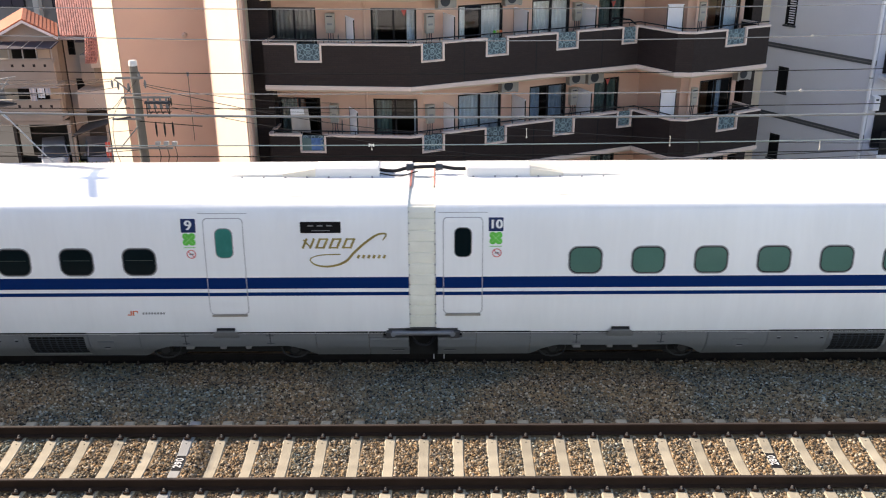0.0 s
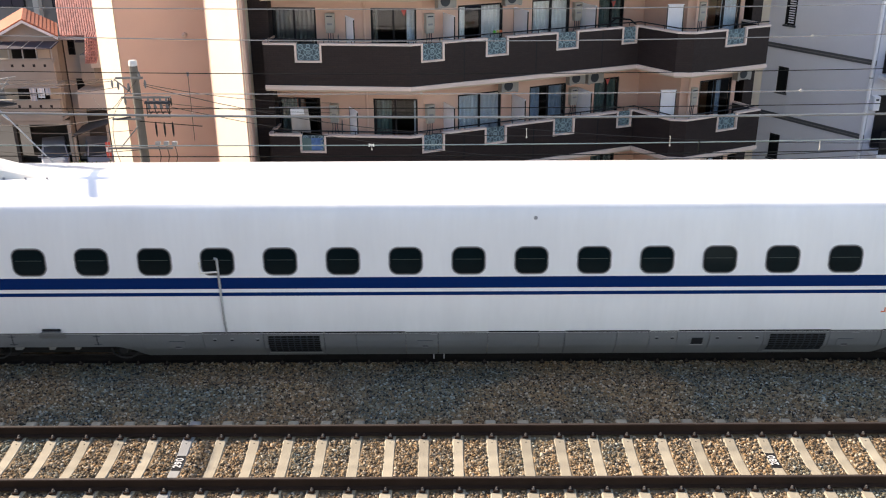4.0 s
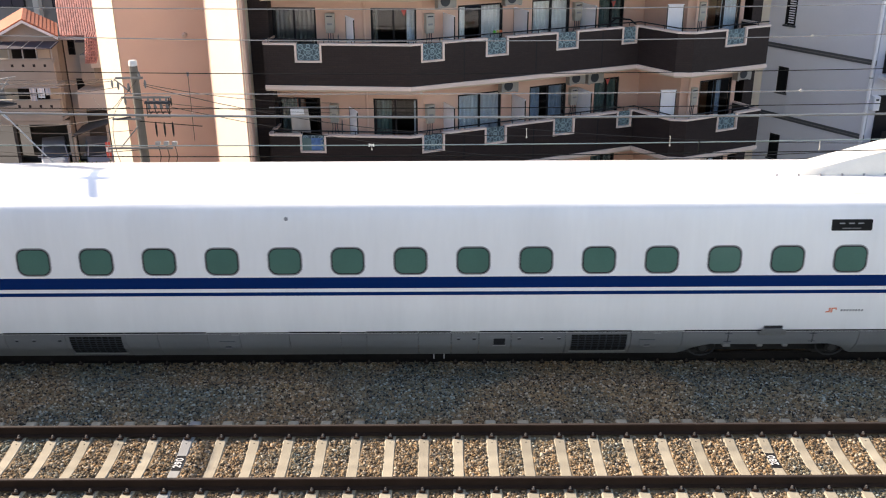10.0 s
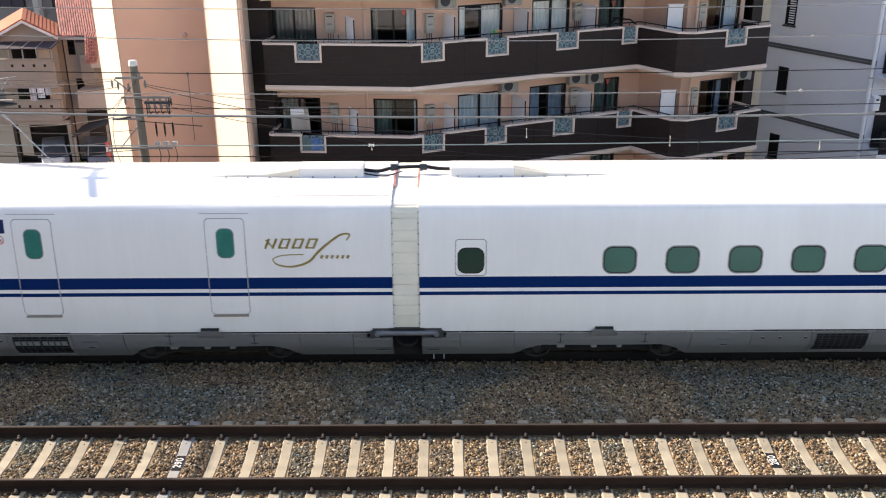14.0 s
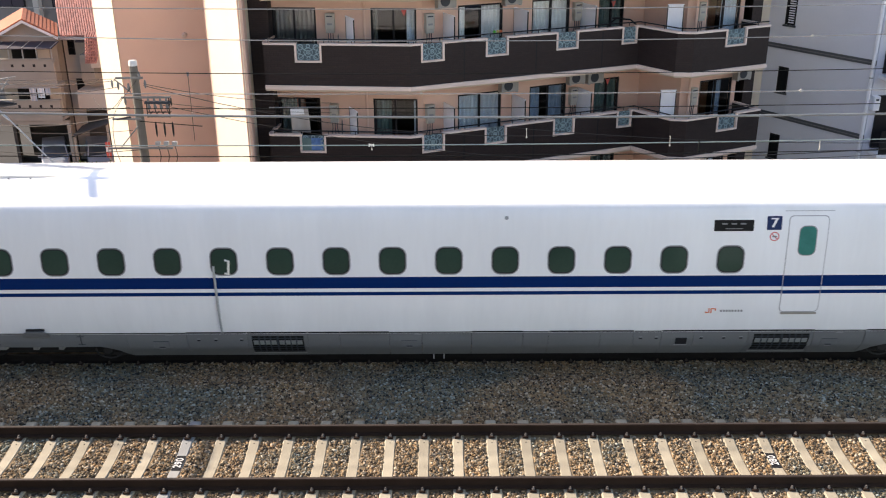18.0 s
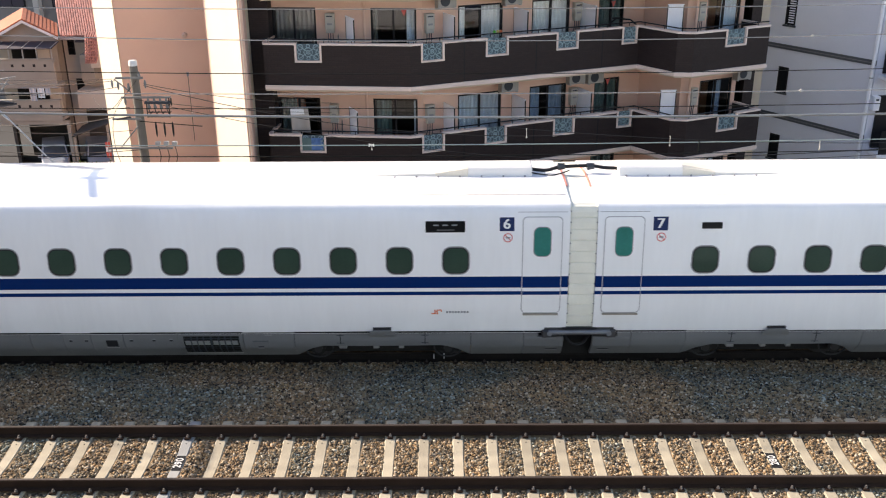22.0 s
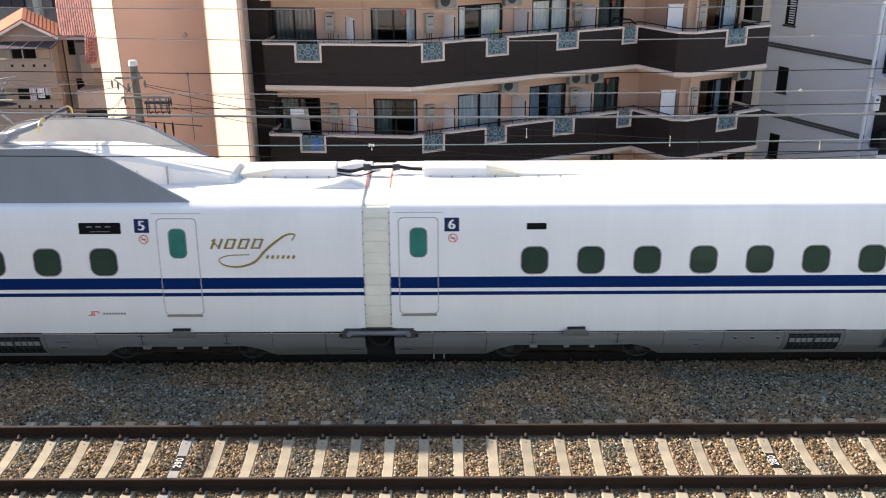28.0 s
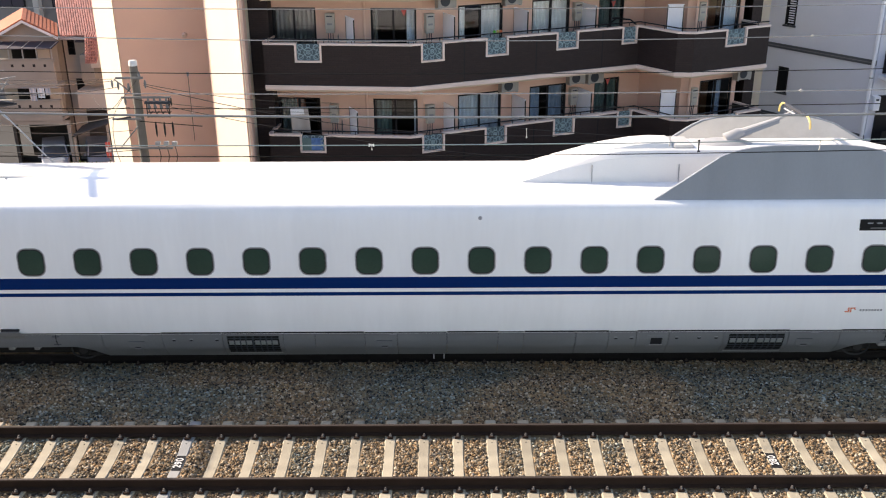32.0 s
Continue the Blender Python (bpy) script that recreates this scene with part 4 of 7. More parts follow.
def pantograph(car, x):
    """Grey side shields, white ramps, and the raised current collector between them."""
    for s in (-1, 1):
        lean = lambda b: s * (1.46 - 0.10 * (b - 3.2))
        top = [(-3.13, 3.13), (-1.75, 4.05), (-1.50, 4.145), (-1.20, 4.205), (-0.8, 4.24), (0.40, 4.25), (0.80, 4.215), (1.10, 4.15), (1.38, 4.06), (3.05, 3.13)]
        if s > 0:
            top = [(-2.98, 3.13), (-1.62, 4.04), (-1.42, 4.14), (-1.15, 4.20), (-0.8, 4.24)] + top[5:]
        rows = [[(x + a, lean(b), b) for a, b in top], [(x + a, lean(b) - s * 0.06, b) for a, b in top]]
        # added inner faces, paler for the light bounced up from the white roof
        bounce_face = [[(x + a * 0.97, lean(b) - s * 0.065, b - 0.02) for a, b in top], [(x + a * 0.97, lean(b) - s * 0.075, b - 0.02) for a, b in top]]
        shield = part("side_shield", Shape().sweep(rows, 0, True, True), SHIELD, car, "dark grey trapezoid shield beside the pantograph")
        part("shield_lining", Shape().sweep(bounce_face, 0, True, True), ROOF_BOUNCE, shield, "pale inner face with bounce light from the roof painted in")
        for u in (-1.9, -0.95, 0.0, 0.95, 1.9) if s < 0 else ():
            zt = 4.18 if abs(u) < 1.2 else 3.85
            part("shield_joint", Shape().hexa([(x + u - 0.006, lean(3.2) - s * -0.003, 3.16), (x + u + 0.006, lean(3.2) - s * -0.003, 3.16), (x + u + 0.006, lean(3.2) - s * 0.01, 3.16), (x + u - 0.006, lean(3.2) - s * 0.01, 3.16),
                                              (x + u - 0.006, lean(zt) - s * -0.003, zt), (x + u + 0.006, lean(zt) - s * -0.003, zt), (x + u + 0.006, lean(zt) - s * 0.01, zt), (x + u - 0.006, lean(zt) - s * 0.01, zt)]), SHIELD, shield)

    def sec(u, hgt, w):
        return [(x + u, -w - 0.06, 3.28), (x + u, -w, 3.34 + hgt * 0.86), (x + u, -w + 0.07, 3.38 + hgt * 0.97), (x + u, -w + 0.2, 3.39 + hgt), (x + u, w - 0.2, 3.39 + hgt), (x + u, w - 0.07, 3.38 + hgt * 0.97), (x + u, w, 3.34 + hgt * 0.86), (x + u, w + 0.06, 3.28)]
    low = Shape().sweep([sec(-5.60, -0.03, 0.54), sec(-4.6, 0.28, 0.55), sec(-3.75, 0.52, 0.55), sec(-3.4, 0.57, 0.55), sec(-2.9, 0.585, 0.55), sec(1.0, 0.585, 0.55), sec(1.5, 0.54, 0.55), sec(3.36, 0.12, 0.55), sec(3.44, 0.08, 0.55)], caps=True)
    well = part("wind_ramp", low, ROOF_WHITE, car, "long white wind ramp under the pantograph")
    hump = Shape().sweep([sec(-5.2, 0.06, 0.36), sec(-4.5, 0.33, 0.40), sec(-3.7, 0.57, 0.42), sec(-3.1, 0.67, 0.42), sec(-2.75, 0.695, 0.42), sec(-2.42, 0.685, 0.42), sec(-2.40, 0.42, 0.42)], caps=True)
    ramp = part("ramp_hood", hump, ROOF_WHITE, car, "rounded white hood before the current collector", smooth=True)
    part("ramp_end", Shape().box(x - 2.39, x - 1.98, -0.40, 0.40, 3.80, 4.02), COVER_PALE, ramp, "square end block of the hood", bevel=0.03)
    ridge = Shape().sweep([sec(1.1, 0.50, 0.46), sec(1.6, 0.53, 0.46), sec(3.40, 0.15, 0.40), sec(3.46, 0.09, 0.40)], caps=True)
    part("ramp_ridge", ridge, COVER, car, "cream ridge along the ramp")
    for u in (-3.95, -2.3, 2.2):
        part("ramp_joint", Shape().box(x + u - 0.005, x + u + 0.005, -0.612, -0.50, 3.36, 3.70), SEAM, well)

    def dome(u, hgt, w):
        return [(x + u, -w * math.cos(a), 3.74 + hgt * math.sin(a)) for a in np.linspace(0, math.pi, 11)]
    d = Shape().sweep([dome(-2.16, 0.03, 0.12), dome(-2.08, 0.16, 0.30), dome(-1.85, 0.27, 0.40), dome(-1.5, 0.33, 0.42), dome(-1.15, 0.34, 0.42), dome(-0.85, 0.27, 0.38), dome(-0.45, 0.10, 0.25), dome(-0.2, 0.04, 0.2)])
    part("collector_housing", d, COVER_GREY, car, "rounded grey housing of the pantograph", smooth=True)
    d2 = Shape().sweep([dome(0.30, 0.02, 0.2), dome(0.42, 0.20, 0.40), dome(0.65, 0.30, 0.5), dome(1.05, 0.30, 0.52), dome(1.7, 0.14, 0.5), dome(2.1, 0.0, 0.4)])
    part("rear_fairing", d2, COVER, car, "cream rear fairing", smooth=True)
    part("cable_tray", Shape().box(x - 0.45, x + 0.25, -0.3, 0.2, 3.74, 3.80), COVER, car, bevel=0.01)
    arm = Shape().tube([(x - 1.15, 0.0, 4.02), (x - 1.02, 0.0, 4.17), (x - 0.35, 0.0, 4.42), (x - 0.02, 0.0, 4.60)], [0.12, 0.08, 0.045, 0.025], 10)
    arm.tube([(x - 1.28, 0.0, 4.02), (x - 1.05, 0.0, 4.16), (x - 0.80, 0.0, 4.18)], [0.15, 0.11, 0.05], 12)
    a = part("collector_arm", arm, COVER_GREY, car, "slender grey pantograph arm", smooth=True)
    part("arm_cover", Shape().hexa([(x - 1.05, -0.10, 4.09), (x - 0.3, -0.06, 4.37), (x - 0.3, 0.06, 4.37), (x - 1.05, 0.10, 4.09), (x - 1.05, -0.08, 4.17), (x - 0.3, -0.05, 4.44), (x - 0.3, 0.05, 4.44), (x - 1.05, 0.08, 4.17)]), SHIELD, a)
    part("contact_strip", Shape().box(x - 0.06, x + 0.04, -0.52, 0.52, 4.60, 4.645), STEEL_DARK, a, "dark collector head", bevel=0.015)
    for u in (-0.11, 0.09):
        part("head_spring", Shape().tube([(x + u, -0.30, 4.585), (x + u, 0.30, 4.585)], 0.014, 6), COVER_GREY, a)
    for s in (-1, 1):
        horn = smooth_path([(x - 0.01, s * 0.50, 4.62), (x - 0.01, s * 0.66, 4.62), (x - 0.01, s * 0.80, 4.55), (x - 0.01, s * 0.85, 4.42)])
        part("horn", Shape().tube(horn, 0.018, 8), YELLOW, a, "yellow curved horn")


COVER_PALE = mat("cover_pale_grey", (0.50, 0.49, 0.47), 0.5, var=0.1)
WALKWAY = mat("roof_mat_grey", (0.62, 0.58, 0.54), 0.7, var=0.2, scale=1.5)
# roof bounce on the shields' inner sides, put into a paler grey
ROOF_BOUNCE = mat("roof_bounce_pale", (0.50, 0.49, 0.47), 0.5, var=0.1)
COVER_GREY = mat("housing_grey", (0.38, 0.38, 0.385), 0.5, var=0.1)


def aerial_covers(car):
    for x, y, sc in ((-0.62, 0.45, 1.0), (-0.75, -0.72, 0.9)):
        rows = []
        for u, hgt in ((-0.55, 0.0), (-0.2, 0.10), (0.08, 0.17), (0.25, 0.16), (0.55, 0.0)):
            rows.append([(x + u * sc, y + w * sc, roof(y + w * sc) - 0.02 + (hgt + 0.02) * q) for w, q in ((-0.16, 0), (-0.13, 0.7), (-0.06, 1), (0.06, 1), (0.13, 0.7), (0.16, 0))])
        part("aerial_cover", Shape().sweep(rows, caps=True), ROOF_WHITE, car, "small white streamlined cover on the roof", smooth=True)


def build_car(spec):
    car = thing("train_car", spec["label"], "train car", "cars of the moving train")
    body = Shape().sweep([ring(-CAR + GAP), ring(-CAR + GAP + 0.03, 0.0), ring(-GAP - 0.03, 0.0), ring(-GAP)])
    for x in (-CAR + GAP, -GAP):
        r = ring(x)
        body.add(r, [tuple(range(len(r)))])
    body.box(-CAR + GAP, -GAP, -1.59, 1.59, 0.68, 0.70)
    part("coach_body", body, PAINT, car, "white coach body with two blue bands", smooth=True)
    first, step, count, w, pane = spec["windows"]
    for i in range(count):
        coach_window(car, first + step * i, w, pane)
    if "cabin" in spec:
        x = spec["cabin"]
        part("cabin_frame", plate(x - 0.29, x + 0.29, 1.88, 2.60, 0.07, 0.003), SEAM, car)
        part("cabin_panel", plate(x - 0.275, x + 0.275, 1.895, 2.585, 0.06, 0.0045), PAINT, car)
        coach_window(car, x, 0.5, "green")
    for x, p in spec["doors"]:
        coach_door(car, x, p)
    for x, clover in spec["boards"]:
        number_board(car, x, spec["number"], clover)
    if "led" in spec:
        display(car, *spec["led"])
    if "led2" in spec:
        display(car, *spec["led2"], small=True)
    if "emblem" in spec:
        emblem(car, *spec["emblem"])
    if "mark" in spec:
        operator_mark(car, spec["mark"])
    if "dot" in spec:
        part("lamp_dot", plate(spec["dot"] - 0.035, spec["dot"] + 0.035, 2.955, 3.025, 0.034, 0.008), SEAM, car, "small round grey lamp")
    if "tube" in spec:
        side_pipe(car, *spec["tube"])
    underframe(car, spec)
    gangway(car)
    for end in ("right", "left"):
        roof_cover(car, [end], spec[end] == "low")
    if spec["right"] == "low":
        roof_cable(car, 0.0)
    for x0, x1 in ((-3.1, -0.30),) if spec["number"] in "67" else ():
        part("roof_walkway", Shape().sweep([[(u, y, roof(y) + 0.004) for y in np.linspace(-1.18, -0.62, 6)] for u in np.linspace(x0, x1, 4)]), WALKWAY, car, "faint grey walkway mat on the roof")
    for x in (-2.3, -CAR + 2.6):
        part("roof_patch", Shape().sweep([[(x + u, y, roof(y) + 0.004) for y in np.linspace(-1.22, -0.85, 5)] for u in (-0.17, 0.17)]), CREAM, car)
    part("roof_rib", Shape().sweep([[(u, y, roof(y) + 0.008) for y in (-1.16, -1.14)] for u in (-CAR + 0.6, -0.6)]), SEAM, car) if spec.get("rib") else None
    if "panto" in spec:
        pantograph(car, spec["panto"])
        aerial_covers(car)
    return car


GRN, ORD = 0.595, 0.475
SPECS = {
    10: dict(number="10", windows=(-21.942, 1.1573, 16, GRN, "blind"), doors=[(-24.2, "clear")], boards=[(-23.598, True)], left="low", right="low",
             louvre=("grid", "grid"), label="white coach numbered 10 with blue bands and drawn green blinds"),
    9: dict(number="9", windows=(-5.207, -1.1573, 16, GRN, "clear"), doors=[(-3.622, "teal")], boards=[(-4.254, True)], led=(-2.217, -1.475), emblem=(-2.217, -0.572), mark=-5.458,
            dot=-12.09, tube=(-17.939, False), left="tall", right="low", louvre=("grid", "grid"), label="white coach numbered 9 with blue bands and dark windows"),
    8: dict(number="8", windows=(-2.488, -1.1573, 17, GRN, "blind"), cabin=-23.748, doors=[(-0.773, "teal")], boards=[(-1.405, True)], led=(-2.91, -2.167), mark=-2.709,
            dot=-12.842, left="low", right="tall", louvre=("grid", "grid"), label="white coach numbered 8 with blue bands and drawn green blinds"),
    7: dict(number="7", windows=(-8.177, -1.0371, 15, ORD, "green"), doors=[(-6.802, "teal"), (-3.291, "teal"), (-24.21, "teal")], boards=[(-7.434, False), (-23.557, False)],
            led=(-8.528, -7.806), led2=(-22.805, -22.434), emblem=(-2.599, -0.933), mark=-8.458, dot=-12.31, tube=(-17.708, True), left="low", right="low", louvre=("bars", "bars"),
            label="white coach numbered 7 with blue bands and three doors"),
    6: dict(number="6", windows=(-2.338, -1.0371, 20, ORD, "green"), doors=[(-0.752, "teal"), (-24.18, "teal")], boards=[(-1.405, False), (-23.568, False)],
            led=(-2.89, -2.167), led2=(-22.203, -21.842), mark=-2.709, dot=-12.672, left="low", right="low", louvre=("bars", "bars"),
            label="white coach numbered 6 with blue bands and dark green windows"),
    5: dict(number="5", windows=(-5.027, -1.0371, 18, ORD, "green"), doors=[(-3.632, "teal")], boards=[(-4.264, False)], led=(-5.408, -4.645), emblem=(-3.06, -1.404), mark=-5.36,
            dot=-12.321, left="low", right="low", panto=-6.21, louvre=("bars", "bars"), label="white coach numbered 5 with a roof pantograph between grey shields"),
}
CARS = [(build_car(SPECS[n]), -CAR * (9 - n)) for n in (10, 9, 8, 7, 6, 5)]

# ---- ground and the street beyond ----
ground = part("ground", Shape().sweep([[(x, y, GROUND) for x in np.linspace(-2500, 2500, 21)] for y in np.linspace(-1500, 3500, 21)]), ASPHALT,
              label="dark asphalt street and yards below the viaduct")
tagged(ground, category="ground", kind="structure")

# added out of view: bounces bluish light onto the right of the train
rear = part("wall_rear", Shape().box(11.0, 60, -9.0, 2.0, GROUND, 14.0), BOUNCE_WALL, label="unseen added wall that bounces pale blue light onto the train")
tagged(rear, category="wall", kind="structure")

# added out of view: blocks sky light from the left of the train
side_wall = part("wall_side", Shape().box(-60, -9.0, -10.0, -3.0, GROUND, 15.0), SKY_BLOCK, label="unseen added dark wall that keeps sky light off the left side")
tagged(side_wall, category="wall", kind="structure")

# ---- the apartment building ----
FRONT = [Vector(p) for p in ((-5.7, 30.0), (-1.0, 29.6), (6.9, 33.1), (7.9, 31.7), (8.45, 31.6), (11.45, 33.1))]


def mitre(line, i, d):
    """The point d metres behind corner i of a line."""
    def nrm(a, b):
        u = (b - a).normalized()
        return Vector((-u.y, u.x))
    if i == 0:
        return line[0] + nrm(line[0], line[1]) * d
    if i == len(line) - 1:
        return line[-1] + nrm(line[-2], line[-1]) * d
    n1, n2 = nrm(line[i - 1], line[i]), nrm(line[i], line[i + 1])
    m = (n1 + n2).normalized()
    return line[i] + m * (d / m.dot(n1))


def on(line, i, s, d, z):
    """s metres along stretch i of a line, d behind it, at height z; the ends are mitred."""
    a, b = line[i], line[i + 1]
    u = (b - a).normalized()
    if s <= 0.001:
        p = mitre(line, i, d)
    elif s >= (b - a).length - 0.001:
        p = mitre(line, i + 1, d)
    else:
        p = a + u * s + Vector((-u.y, u.x)) * d
    return (p.x, p.y, z)


def slab(shape, line, i, s0, s1, d0, d1, z0, z1):
    return shape.hexa([on(line, i, s, d, z) for z in (z0, z1) for s, d in ((s0, d0), (s1, d0), (s1, d1), (s0, d1))])


LENGTH = [(b - a).length for a, b in zip(FRONT, FRONT[1:])]
NOTCH = {0: [(1.01, 1.88)], 1: [(0.36, 1.17), (2.65, 3.48), (5.30, 6.16), (7.92, 8.55)], 4: [(1.36, 2.30)]}
DEPTH = 1.35
# the wall behind the balconies: its own corners
u4 = (FRONT[5] - FRONT[4]).normalized()
p4 = FRONT[4] + Vector((-u4.y, u4.x)) * DEPTH
u2 = (FRONT[3] - FRONT[2]).normalized()
p2 = FRONT[2] + Vector((-u2.y, u2.x)) * DEPTH
k = (p4 - p2).cross(u4) / u2.cross(u4)
u0 = (FRONT[1] - FRONT[0]).normalized()
WALL = [mitre(FRONT, 0, DEPTH), FRONT[0] + u0 * 4.95 + Vector((-u0.y, u0.x)) * DEPTH, mitre(FRONT, 2, DEPTH), p2 + u2 * k, mitre(FRONT, 5, DEPTH)]
WLEN = [(b - a).length for a, b in zip(WALL, WALL[1:])]


def along(i, s, j):
    """Turns s along the balcony front i into s along the wall stretch j."""
    a, u = FRONT[i], (FRONT[i + 1] - FRONT[i]).normalized()
    w = (WALL[j + 1] - WALL[j]).normalized()
    return (a + u * s + Vector((-u.y, u.x)) * DEPTH - WALL[j]).dot(w)


# glass doors on the wall: stretch, start, end, curtain
DOORS = [(0, 0.0, 1.46, "net"), (0, 3.27, 4.77, "net2"), (1, along(1, 2.16, 1), along(1, 3.86, 1), "pale"), (1, along(1, 5.0, 1), along(1, 6.54, 1), "blue"),
         (1, along(1, 7.75, 1), along(1, 8.85, 1), "door"), (3, along(4, 1.64, 3), along(4, 3.18, 3), "part")]


def scroll_panel(parent, i, s0, s1, z0, z1):
    """A pressed blue grille of rings in a notch of the parapet."""
    back = part("grille", slab(Shape(), FRONT, i, s0, s1, 0.05, 0.06, z0, z1), GRILLE_BACK, parent, "blue scrollwork grille panel")
    u = (FRONT[i + 1] - FRONT[i]).normalized()
    s = Shape()
    w, hgt, cx0, cz0 = s1 - s0, z1 - z0, (s0 + s1) / 2, (z0 + z1) / 2
    for cx, cz, r in ((0, 0, 0.14), (0, 0, 0.06), (-0.34, 0.3, 0.085), (0.34, 0.3, 0.085), (-0.34, -0.3, 0.085), (0.34, -0.3, 0.085), (0, 0.38, 0.055), (0, -0.38, 0.055), (-0.4, 0, 0.05), (0.4, 0, 0.05)):
        pts = [on(FRONT, i, cx0 + cx * w + r * math.cos(t * math.pi / 5), 0.035, cz0 + cz * hgt + r * math.sin(t * math.pi / 5)) for t in range(11)]
        s.tube(pts, 0.016, 5, caps=False)
    for q in (-1, 1):
        s.tube([on(FRONT, i, cx0 - 0.42 * w, 0.035, cz0 - q * 0.42 * hgt), on(FRONT, i, cx0, 0.035, cz0), on(FRONT, i, cx0 + 0.42 * w, 0.035, cz0 + q * 0.42 * hgt)], 0.013, 5)
    part("scrollwork", s, GRILLE, back)


def glass_door(b, j, s0, s1, zf, curtain):
    lower = zf < 1
    top = zf + 2.13
    fr = part("window", slab(Shape(), WALL, j, s0, s1, 0.04, 0.10, top - 0.06, top), FRAME, b, "dark-framed sliding glass doors")
    part("bottom_rail", slab(Shape(), WALL, j, s0, s1, 0.04, 0.10, zf + 0.02, zf + 0.10), FRAME, fr)
    mid = (s0 + s1) / 2
    for s, d in ((s0 + 0.03, 0.04), (mid, 0.03), (s1 - 0.03, 0.04)):
        part("stile", slab(Shape(), WALL, j, s - 0.035, s + 0.035, d, d + 0.06, zf + 0.10, top - 0.06), FRAME, fr)
    for a, e in ((s0 + 0.06, mid - 0.03), (mid + 0.03, s1 - 0.06)):
        p = part("pane", slab(Shape(), WALL, j, a, e, 0.065, 0.071, zf + 0.10, top - 0.06), GLASS, fr)
        p.visible_shadow = False
    part("transom", slab(Shape(), WALL, j, s0 + 0.06, s1 - 0.06, 0.045, 0.06, zf + 0.72, zf + 0.76), FRAME, fr)
    if curtain:
        spans = {"net": [(s0 + 0.08, s0 + 0.62, SHEER_TEAL)] if lower else [(s0 + 0.08, s1 - 0.08, SHEER)],
                 "net2": [(s1 - 0.14, s1 - 0.05, CURTAIN_DIM), (s0 + 0.08, s0 + 0.6, SHEER_TEAL)] if lower else [(s1 - 0.34, s1 - 0.06, CURTAIN_DIM), (s0 + 0.06, s0 + 0.2, SHEER)],
                 "pale": [(s0 + 0.06, s1 - 0.06, CURTAIN_DIM)] if lower else [(s0 + 0.06, s0 + 0.32, CURTAIN), (s0 + 0.9, s1 - 0.06, CURTAIN)],
                 "blue": [(s0 + 0.1, s0 + 0.5, CURTAIN_BLUE), (s0 + 0.85, s1 - 0.1, CURTAIN_BLUE)] if lower else [(s0 + 0.06, s1 - 0.06, CURTAIN)],
                 "part": [(s1 - 0.75, s1 - 0.4, CURTAIN_BLUE)] if lower else [(s0 + 0.75, s1 - 0.08, CURTAIN_DIM)],
                 "door": [(s0 + 0.06, s1 - 0.06, SHEER_TEAL)]}[curtain]
        for a, e, cloth in spans:
            ss = np.linspace(a, e, max(12, int((e - a) / 0.03)))
            rows = [[on(WALL, j, s, 0.16 + 0.025 * math.sin(s * 42) + 0.012 * math.sin(s * 17), z) for s in ss] for z in (zf + 0.06, top)]
            part("curtain", Shape().sweep(rows), cloth, fr, "hanging folded curtain")


